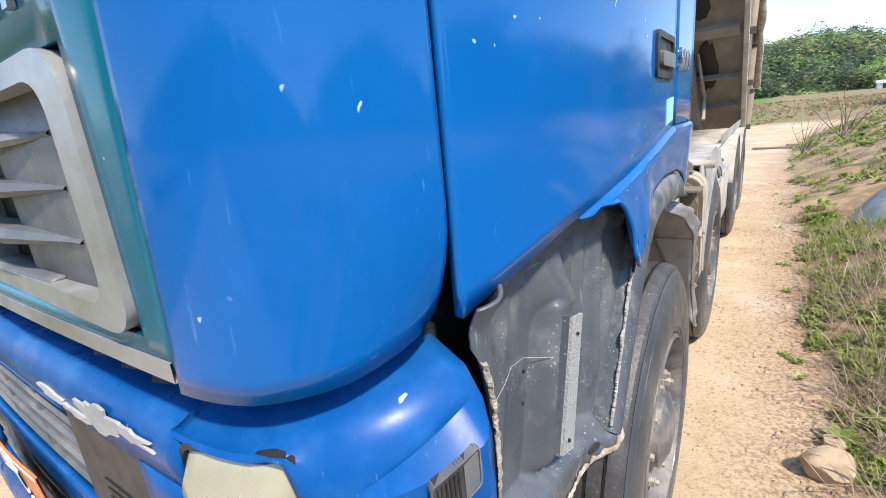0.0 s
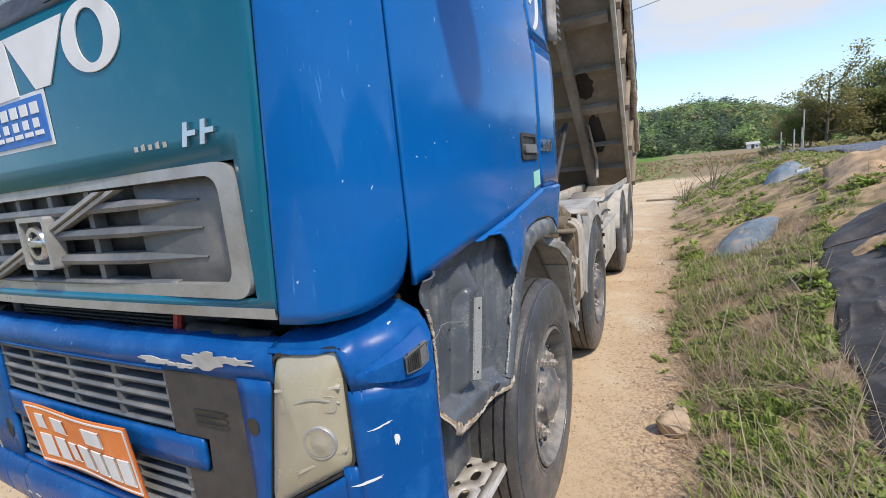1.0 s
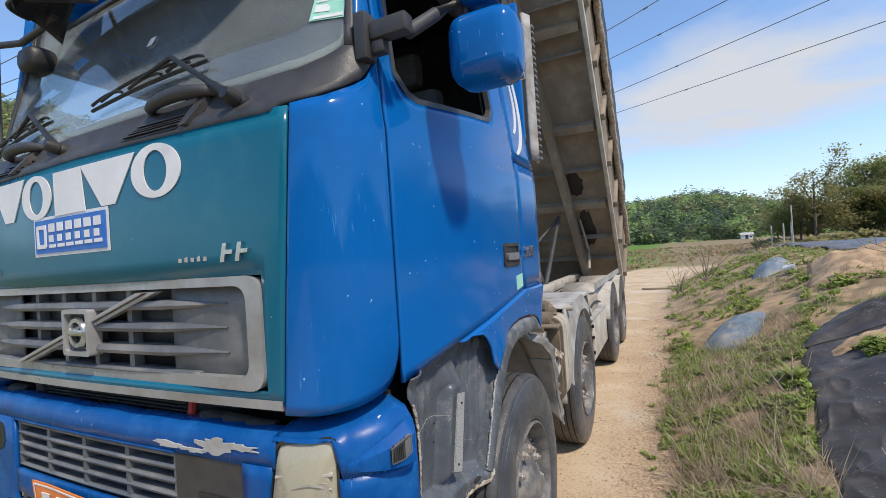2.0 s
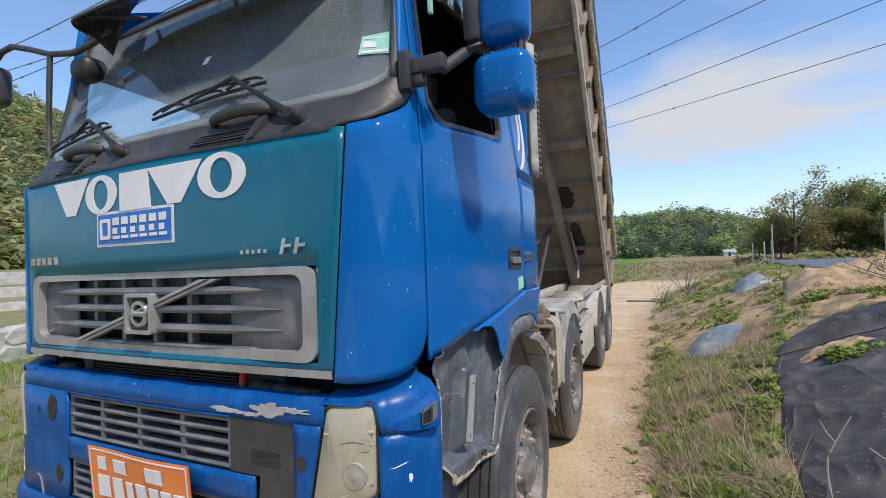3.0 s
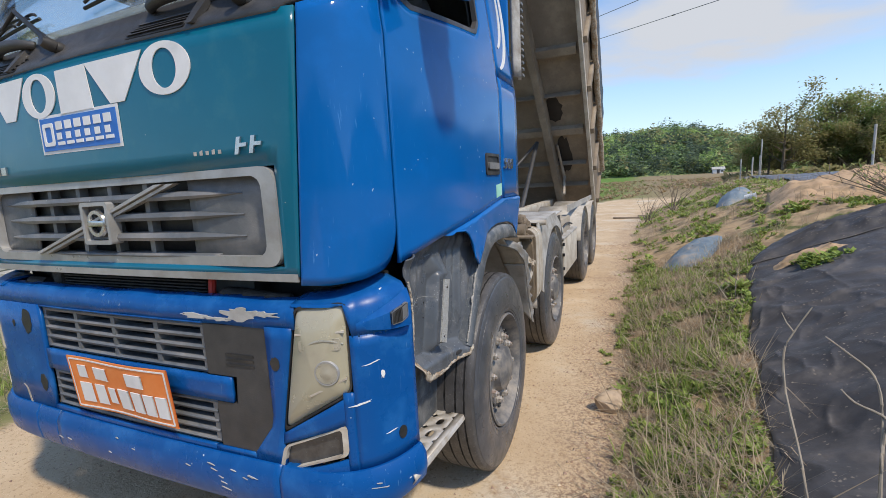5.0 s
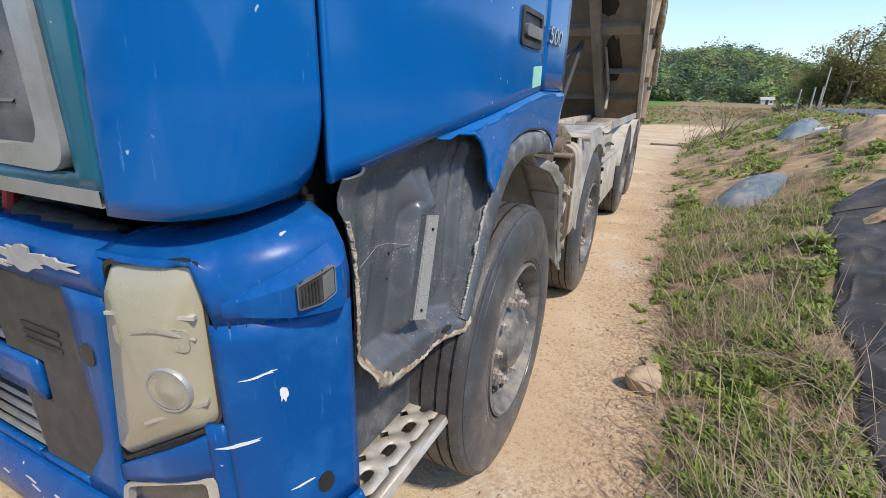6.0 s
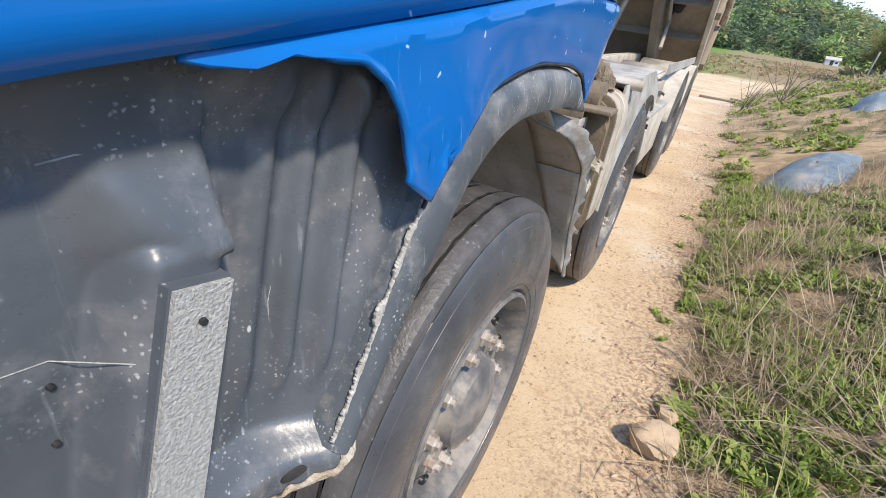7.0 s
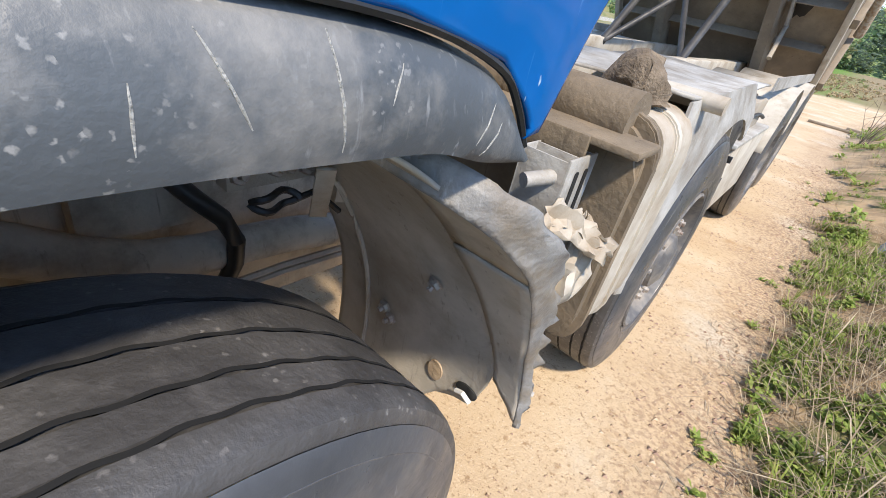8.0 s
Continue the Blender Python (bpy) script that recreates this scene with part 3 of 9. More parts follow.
    field = mix(rng(calc("ADD", x, calc("MULTIPLY", wob, 6.0)), -3.0, 3.0), (0.13, 0.22, 0.04), (0.27, 0.21, 0.12))
    col = mix(far, col, field)
    to(col, p.inputs["Base Color"])
    p.inputs["Roughness"].default_value = 0.95
    p.inputs["Specular IOR Level"].default_value = 0.15
    b1 = t.nodes.new("ShaderNodeBump")
    b1.inputs["Strength"].default_value, b1.inputs["Distance"].default_value = 0.65, 0.016
    to(tex(58.0, 8.0, 0.72), b1.inputs["Height"])
    to(b1.outputs[0], p.inputs["Normal"])
    return m


def build_ground():
    xs = axis_steps(-1500, 1500, -4.5, 4.5, 0.07, 1.13)
    ys = axis_steps(-300, 2500, -2.0, 12.0, 0.08, 1.12)
    verts = [(x, y, ground_z(x, y)) for x in xs for y in ys]
    n = len(ys)
    faces = [(i * n + j, (i + 1) * n + j, (i + 1) * n + j + 1, i * n + j + 1) for i in range(len(xs) - 1) for j in range(n - 1)]
    me = bpy.data.meshes.new("ground")
    me.from_pydata(verts, [], faces)
    me.materials.append(ground_material())
    me.shade_smooth()
    return tagged(new("ground", me), "sandy dirt track with gravel and a rough grassy bank", "ground", kind="structure")


build_ground()


def hill(name, centre, radii, height, material, count, label, seed, crown=(2.4, 4.4), tri=44, leaf_size=0.25, mixture=(0.42, 0.3, 0.16, 0.12), facing=(0.0, 2 * math.pi)):
    """A wooded hill: a mound under a cover of crowns, each a loose cloud of leaf clumps."""
    rnd = np.random.RandomState(seed)
    cx, cy = centre
    rx, ry = radii

    def hz(x, y):
        q = math.hypot((x - cx) / rx, (y - cy) / ry)
        bumps = 1 + 0.25 * noise.noise(Vector((x / rx * 2.1, y / ry * 2.1, seed))) + 0.12 * noise.noise(Vector((x / rx * 6, y / ry * 6, seed)))
        return height * bumps * max(0.0, 1 - q * q) ** 1.2 - 0.4

    bm = bm_new()
    add_grid(bm, lambda u, v: (cx + rx * u * math.cos(v), cy + ry * u * math.sin(v), hz(cx + rx * u * math.cos(v), cy + ry * u * math.sin(v))),
             spread(0.0, 1.02, 18), spread(0, 2 * math.pi, 49))
    mound = part(name, bm, material, None, smooth=0, weld=True)
    tagged(mound, label, "hill", kind="structure")
    kinds_ = ((M_PINE, 'dark pine'), (M_CROWN, 'mid green'), (M_FRESH, 'fresh green'), (M_OLIVE, 'olive'))
    groups = [([], []) for _ in kinds_]
    for _ in range(count):
        a, q = rnd.uniform(*facing), math.sqrt(rnd.uniform(0, 1))
        x, y = cx + rx * q * math.cos(a), cy + ry * q * math.sin(a)
        stand = 0.5 + 0.9 * noise.noise(Vector((x / 26.0, y / 26.0, seed + 2.0)))
        pick = np.array(mixture) * ((1.6, 1.0, 0.5, 0.7) if stand > 0.5 else (0.35, 1.0, 1.7, 1.4))
        kind_ = rnd.choice(4, p=pick / pick.sum())
        verts, faces = groups[kind_]
        r = rnd.uniform(*crown) * (0.8 if kind_ == 0 else 1.0)
        h = r * (rnd.uniform(1.3, 1.9) if kind_ == 0 else rnd.uniform(0.9, 1.25))
        z = hz(x, y) + h * 0.5
        lobes = rnd.normal(0, 0.3, (7, 3))
        d = rnd.normal(0, 1, (tri, 3))
        d /= np.linalg.norm(d, axis=1)[:, None] + 1e-6
        c = (lobes[np.arange(tri) % 7] + d * 0.55) * (r, r, h * 0.8)
        if kind_ == 0:
            taper = np.clip(1.0 - 0.45 * (c[:, 2] / h + 0.6), 0.25, 1.2)
            c[:, :2] *= taper[:, None]
        tips = rnd.normal(0, 1, (tri, 3, 3)) * (r * leaf_size, r * leaf_size, r * leaf_size * 0.6) + (c + (x, y, z))[:, None, :]
        base = len(verts)
        verts += [tuple(w) for w in tips.reshape(-1, 3)]
        faces += [(base + 3 * k, base + 3 * k + 1, base + 3 * k + 2) for k in range(tri)]
    for (mat, word), (verts, faces) in zip(kinds_, groups):
        if faces:
            mesh_stuff("forest", verts, faces, mat, "dense woodland of %s crowns covering a hill" % word, "forest")


hill("wooded_hill", (-8, 262), (100, 66), 17.5, M_FOREST, 1900, "low hill covered in dark pines and fresh green trees", 3, (2.8, 5.0), 130, 0.13, (0.42, 0.3, 0.16, 0.12), (2.9, 6.6))
hill("wooded_hill", (205, 215), (135, 105), 22, M_FOREST, 1500, "low wooded slope beyond the fields", 5, (3.0, 5.0), 60, 0.2)
hill("spring_hillside", (-345, 105), (190, 210), 98, M_HILL, 7500, "steep hillside with yellow green spring woods", 7, (3.0, 5.5), 36, 0.24, (0.14, 0.22, 0.1, 0.54), (-1.6, 1.5))
hill("wooded_hill", (-90, 330), (120, 90), 30, M_FOREST, 600, "distant wooded hill behind the valley", 9)
hill("wooded_hill", (60, -230), (260, 90), 42, M_FOREST, 700, "wooded hill across the valley", 11, (5.0, 8.0))
hill("wooded_hill", (240, 20), (110, 170), 34, M_FOREST, 700, "wooded slope beside the fields", 13, (5.0, 8.0))

# ---------------------------------------------------------------- the truck: cab
CX = -1.25                       # the truck's middle; its front wheels' axle lies near y = 0.1
truck = thing("dump_truck", "blue and teal tipper truck with raised body on dirt track", "truck", pose(0.012, -0.025, 0.009))

FRONT_END = 0.93


def outline(B1, B2, wide):
    """Half an outline from above: front, rounded corner, side. Gives its point at s, and s at an x or a y."""
    B0 = Vector((-0.32, -1.1175))
    bez = [B0 * (1 - t) ** 2 + B1 * 2 * t * (1 - t) + B2 * t * t for t in spread(0, 1, 41)]
    blen = [0.0]
    for p, q in zip(bez, bez[1:]):
        blen.append(blen[-1] + (q - p).length)
    side_s = FRONT_END + blen[-1]

    def point(s):
        if s < FRONT_END:
            return Vector((CX + s, -1.140 + 0.026 * s * s)), Vector((0.052 * s, -1.0)).normalized()
        if s < side_s:
            d = s - FRONT_END
            for i in range(40):
                if d <= blen[i + 1]:
                    f = (d - blen[i]) / (blen[i + 1] - blen[i])
                    t = (i + f) / 40
                    tan = ((B1 - B0) * (1 - t) + (B2 - B1) * t).normalized()
                    return bez[i].lerp(bez[i + 1], f), Vector((tan.y, -tan.x))
        y = B2.y + s - side_s
        f = min(1.0, (y - B2.y) / 0.85)
        return Vector((B2.x + wide * f * (2 - f), y)), Vector((1.0, -2 * wide * (1 - f) / 0.85)).normalized()

    def at_x(x):
        if x <= B0.x:
            return x - CX
        for i in range(40):
            if bez[i].x <= x <= bez[i + 1].x:
                return FRONT_END + lerp(blen[i], blen[i + 1], (x - bez[i].x) / (bez[i + 1].x - bez[i].x))
        return side_s

    def at_y(y):
        if y >= B2.y:
            return side_s + y - B2.y
        for i in range(40):
            if bez[i].y <= y <= bez[i + 1].y:
                return FRONT_END + lerp(blen[i], blen[i + 1], (y - bez[i].y) / (bez[i + 1].y - bez[i].y))
        return FRONT_END
    return point, at_x, at_y


plan, s_x, s_y = outline(Vector((-0.10, -1.103)), Vector((-0.076, -0.885)), 0.056)      # cab
plan_low, b_x, b_y = outline(Vector((-0.085, -1.103)), Vector((-0.045, -0.87)), 0.025)  # bumper


def skin(s, z, out=0.0, side=1):
    """A point of the cab's skin; side -1 is its mirror half. Negative s crosses to the other half."""
    if s < 0:
        s, side = -s, -side
    p, n = (plan if z > 1.2195 else plan_low)(s)
    back = min(0.06, max(0.0, z - 2.104) * 0.9) + 0.42 * max(0.0, z - 2.14)
    lean = Vector((n.x * 0.12 * max(0.0, z - 2.05), n.y * back))
    p = p - lean + n * out
    return Vector((p.x if side > 0 else 2 * CX - p.x, p.y, z))


def add_patch(bm, s0, s1, lo, hi, out=0.0, side=1, ns=16, nz=12):
    """A patch of the skin between s0 and s1, from lo(s) up to hi(s)."""
    add_grid(bm, lambda s, v: skin(s, lerp(lo(s), hi(s), v), out, side), spread(s0, s1, ns), spread(0, 1, nz))
    return bm


def flat(v):
    return lambda s: v


def skin_prism(bm, pts, d0, d1, side=1):
    """An outline in (s, z) laid on the skin and extruded outwards from d0 to d1."""
    return add_prism(bm, pts, lambda u, v, d: skin(u, v, d, side), d0, d1)


def add_band(bm, outer, inner, d0, d1, side=1):
    """A frame between two outlines of equal length in (s, z), from depth d0 to d1."""
    n = len(outer)
    rings = [[bm.verts.new(skin(u, v, d, side)) for u, v in ring] for ring, d in ((outer, d0), (outer, d1), (inner, d1), (inner, d0))]
    for a, b in ((0, 1), (1, 2), (2, 3), (3, 0)):
        for i in range(n):
            bm.faces.new((rings[a][i], rings[a][(i + 1) % n], rings[b][(i + 1) % n], rings[b][i]))
    return bm


def PEz(z):
    """The slanting edge of the teal panel."""
    return s_x(lerp(-0.313, -0.243, (z - 1.245) / 0.857))


PE = s_x(-0.28)
G_L, G_R, G_B, G_T = -0.885, 0.885, 1.312, 1.642   # grille surround


def build_front_panel():
    bm = bm_new()
    low, top = 1.278, 2.102

    def panel_pt(f, z):
        if abs(f) <= 1:
            return skin(f * G_R, z)
        e = PEz(z)
        return skin(math.copysign(lerp(G_R, e, abs(f) - 1), f), z)
    fs = spread(-2, -1, 5)[:-1] + spread(-1, 1, 26) + spread(1, 2, 5)[1:]
    zs = [low, G_B, G_T] + spread(G_T, top, 8)[1:]
    rows = add_grid(bm, panel_pt, fs, zs)
    hole = [f for f in bm.faces if G_B < f.calc_center_median().z < G_T and abs(f.calc_center_median().x - CX) < G_R]
    bmesh.ops.delete(bm, geom=hole, context="FACES")
    panel = part("front_panel", bm, M_TEAL, truck, "scuffed teal painted front panel", weld=False, thick=0.012)
    # lower metal lip
    bm = bm_new()
    for d0, d1, z0, z1 in ((0.002, 0.009, 1.262, 1.288),):
        add_grid(bm, lambda s, p: skin(s, p[1], p[0]), spread(-PEz(1.25), PEz(1.25), 40), [(d0, z0), (d1, z0), (d1, z1), (d0, z1), (d0, z0)])
    part("lip", bm, M_SILVER, panel, "dented bare metal lip")
    # surround of the grille
    outer = rounded([(G_L, G_B), (G_R, G_B), (G_R, G_T), (G_L, G_T)], 0.06, 6)
    inner = rounded([(G_L + 0.055, G_B + 0.035), (G_R - 0.055, G_B + 0.035), (G_R - 0.055, G_T - 0.028), (G_L + 0.055, G_T - 0.028)], 0.05, 6)
    bm = add_band(bm_new(), outer, inner, -0.02, 0.016)
    bmesh.ops.bevel(bm, geom=[e for e in bm.edges if e.is_manifold and e.calc_face_angle(0) > 1.0], offset=0.005, segments=2, affect="EDGES")
    part("grille_surround", bm, M_SILVER, panel, "scratched silver grille surround")
    # the grille: side plates, bars, posts
    bm = bm_new()
    add_patch(bm, 0.47, 0.84, flat(G_B + 0.03), flat(G_T - 0.025), -0.022, 1, 10, 5)
    grille = part("grille", bm, M_GREY, panel, "dusty grey plastic grille", thick=0.01)
    part("grille_plate", add_patch(bm_new(), -0.84, -0.54, flat(G_B + 0.03), flat(G_T - 0.025), -0.022, 1, 10, 5), M_GREY, grille, thick=0.01)
    for z in (1.425, 1.5, 1.572):
        bm = bm_new()
        zz = z - 0.012

        def bar(s, k):
            taper = max(0.0, 1 - max(0.0, (abs(s + 0.04) - 0.5) / 0.22))
            w, d = 0.007 + 0.013 * taper, 0.026 * taper - 0.004
            pts = ((-0.035, zz - 0.004), (d - 0.014, zz - w * 0.6), (d - 0.008, zz), (d - 0.014, zz + w * 0.8), (-0.035, zz + w))
            return skin(s, pts[k][1], pts[k][0])
        add_grid(bm, bar, spread(-0.76, 0.72, 40), range(5))
        part("grille_bar", bm, M_GREY, grille)
    bm = bm_new()
    add_grid(bm, lambda s, k: skin(s, (G_B + 0.03, G_B + 0.036, G_B + 0.042)[k], (0.004, -0.005, -0.06)[k]), spread(-0.8, 0.6, 30), range(3))
    part("grille_sill", bm, M_GREY, grille, thick=0.008)
    for s in (-0.38, -0.17, 0.04, 0.25):
        bm = bm_new()
        skin_prism(bm, [(s - 0.013, G_B + 0.03), (s + 0.013, G_B + 0.03), (s + 0.013, G_T - 0.03), (s - 0.013, G_T - 0.03)], -0.06, -0.012)
        part("grille_post", bm, M_GREY, grille)
    # dark core behind
    bm = bm_new()
    add_patch(bm, -0.87, 0.87, flat(G_B), flat(G_T), -0.075, 1, 20, 3)
    part("grille_backing", bm, M_BLACK, grille, "black mesh behind the grille")
    for i in range(9):
        bm = bm_new()
        z = 1.345 + i * 0.031
        add_patch(bm, -0.62, 0.5, flat(z), flat(z + 0.006), -0.07, 1, 14, 2)
        part("core_fin", bm, M_RADIATOR, grille)
    # diagonal bar and badge
    bm = bm_new()
    for off in (0.0, 0.05):
        a, b = Vector((-0.47 + off, 1.345)), Vector((0.38 + off, 1.606))
        skin_prism(bm, [(a.x - 0.02, a.y), (a.x + 0.018, a.y), (b.x + 0.018, b.y), (b.x - 0.02, b.y)], -0.005, 0.03 - off * 0.2)
    part("diagonal_bar", bm, M_SILVER, grille, "double diagonal chrome bar")
    o = rounded([(-0.085, 1.39), (0.085, 1.39), (0.085, 1.555), (-0.085, 1.555)], 0.012, 3)
    i_ = rounded([(-0.07, 1.405), (0.07, 1.405), (0.07, 1.54), (-0.07, 1.54)], 0.01, 3)
    frame_ = part("badge_frame", add_band(bm_new(), o, i_, -0.01, 0.036), M_SILVER, grille)
    bm = bm_new()
    skin_prism(bm, i_, 0.0, 0.012)
    part("badge_plate", bm, M_DARK, frame_)
    c = skin(0, 1.472, 0.024)
    ring = [(0.052, -0.01), (0.056, 0.0), (0.052, 0.01), (0.038, 0.01), (0.036, 0.0), (0.038, -0.01), (0.052, -0.01)]
    bm = add_lathe(bm_new(), ring, Matrix.Translation(c) @ pose(0, 0, 0, 90, 0, 0), 32)
    add_box(bm, (c.x - 0.05, c.y - 0.012, c.z - 0.011), (c.x + 0.05, c.y + 0.004, c.z + 0.011), 0.002)
    part("round_badge", bm, M_CHROME, frame_, "worn chrome ring badge with a cross bar")
    return panel


front_panel = build_front_panel()


def build_marks():
    """Plain white shapes, sign and chrome bars on the front panel."""
    def ring_shape(c, w, h, k=0.55):
        n = 36
        o = [(c[0] + w * math.cos(2 * math.pi * i / n), c[1] + h * math.sin(2 * math.pi * i / n)) for i in range(n)]
        q = [(c[0] + w * k * 0.85 * math.cos(2 * math.pi * i / n), c[1] + h * (k + 0.2) * math.sin(2 * math.pi * i / n)) for i in range(n)]
        return add_band(bm_new(), o, q, 0.007, 0.010)

    def wedge(x0, x1, z0, z1):
        m = (x0 + x1) / 2 - CX
        return skin_prism(bm_new(), [(x0 - CX, z1), (m - 0.04, z0), (m + 0.04, z0), (x1 - CX, z1)], 0.007, 0.010)
    part("white_mark", wedge(-1.93, -1.63, 1.915, 2.078), M_WHITE, front_panel, "white wedge shape")
    part("white_mark", ring_shape((-1.54 - CX, 1.992), 0.118, 0.087), M_WHITE, front_panel, "white ring shape")
    bm = skin_prism(bm_new(), [(-1.40 - CX, 1.908), (-1.19 - CX, 1.908), (-1.21 - CX, 2.07), (-1.40 - CX, 2.07)], 0.007, 0.010)
    part("white_mark", bm, M_WHITE, front_panel, "white block shape")
    part("white_mark", wedge(-1.21, -0.885, 1.912, 2.07), M_WHITE, front_panel, "white wedge shape")
    part("white_mark", ring_shape((-0.787 - CX, 1.995), 0.124, 0.087), M_WHITE, front_panel, "white ring shape")
    # sign
    a, b = -1.57 - CX, -1.052 - CX
    sign = part("sign", skin_prism(bm_new(), [(a, 1.76), (b, 1.756), (b, 1.91), (a, 1.912)], 0.007, 0.009), M_WHITE, front_panel, "blue sticker sign with white border and bars")
    part("sign_field", skin_prism(bm_new(), [(a + 0.014, 1.772), (b - 0.014, 1.768), (b - 0.014, 1.898), (a + 0.014, 1.9)], 0.009, 0.012), M_SIGNBLUE, sign)
    bm = bm_new()
    add_band(bm, rounded([(a + 0.03, 1.79), (a + 0.105, 1.79), (a + 0.105, 1.88), (a + 0.03, 1.88)], 0.01), rounded([(a + 0.045, 1.805), (a + 0.09, 1.805), (a + 0.09, 1.865), (a + 0.045, 1.865)], 0.01), 0.012, 0.0145)
    part("sign_mark", bm, M_WHITE, sign)
    for k in range(6):
        x = a + 0.125 + k * 0.062
        bm = bm_new()
        for z0, z1, q in ((1.79, 1.803, 0.046), (1.812, 1.838, 0.03), (1.85, 1.882, 0.042)):
            skin_prism(bm, [(x, z0), (x + q, z0), (x + q, z1), (x, z1)], 0.012, 0.0145)
        part("sign_bar", bm, M_WHITE, sign)
    # chrome badges as plain bars
    for k in range(5):
        x = -2.16 + k * 0.056 - CX
        part("chrome_bar", skin_prism(bm_new(), [(x, 1.695), (x + 0.042, 1.695), (x + 0.042, 1.73), (x, 1.73)], 0.007, 0.014), M_CHROME, front_panel)
    for x in (-0.512, -0.452):
        q = x - CX
        bm = bm_new()
        skin_prism(bm, [(q, 1.685), (q + 0.016, 1.685), (q + 0.03, 1.74), (q + 0.014, 1.74)], 0.007, 0.015)
        skin_prism(bm, [(q + 0.012, 1.708), (q + 0.05, 1.708), (q + 0.053, 1.72), (q + 0.015, 1.72)], 0.007, 0.015)
        part("chrome_bar", bm, M_CHROME, front_panel, "small slanted chrome badge bar")
    for k in range(5):
        q = -0.70 + k * 0.028 - CX
        part("badge_remnant", skin_prism(bm_new(), [(q, 1.693), (q + 0.012, 1.693), (q + 0.012, 1.706 + 0.004 * (k % 2)), (q, 1.706)], 0.007, 0.009), M_GREYSTONE, front_panel)


build_marks()

DOOR_F, DOOR_R, CAB_R = s_y(-0.888), s_y(0.25), s_y(0.63)
CAB_TOP = 3.10


def corner_low(s):
    return poly([(PE, 1.252), (PE + 0.1, 1.25), (PE + 0.2, 1.258), (PE + 0.3, 1.278), (DOOR_F, 1.306)], s)


def corner_top(s):
    return poly([(PE, 2.105), (PE + 0.1, 2.125), (PE + 0.25, 2.2), (DOOR_F, 2.285)], s)


def door_low(s):
    return poly([(DOOR_F, 1.286), (s_y(-0.86), 1.292), (s_y(-0.60), 1.338), (s_y(0.1), 1.438), (DOOR_R, 1.458)], s)


W_F, W_R = s_y(-0.82), s_y(0.03)            # side window


def sill(s):
    return poly([(W_F, 2.25), (s_y(-0.79), 2.2), (s_y(-0.71), 2.178), (s_y(-0.04), 2.265), (s_y(0.0), 2.285), (W_R, 2.33)], s)


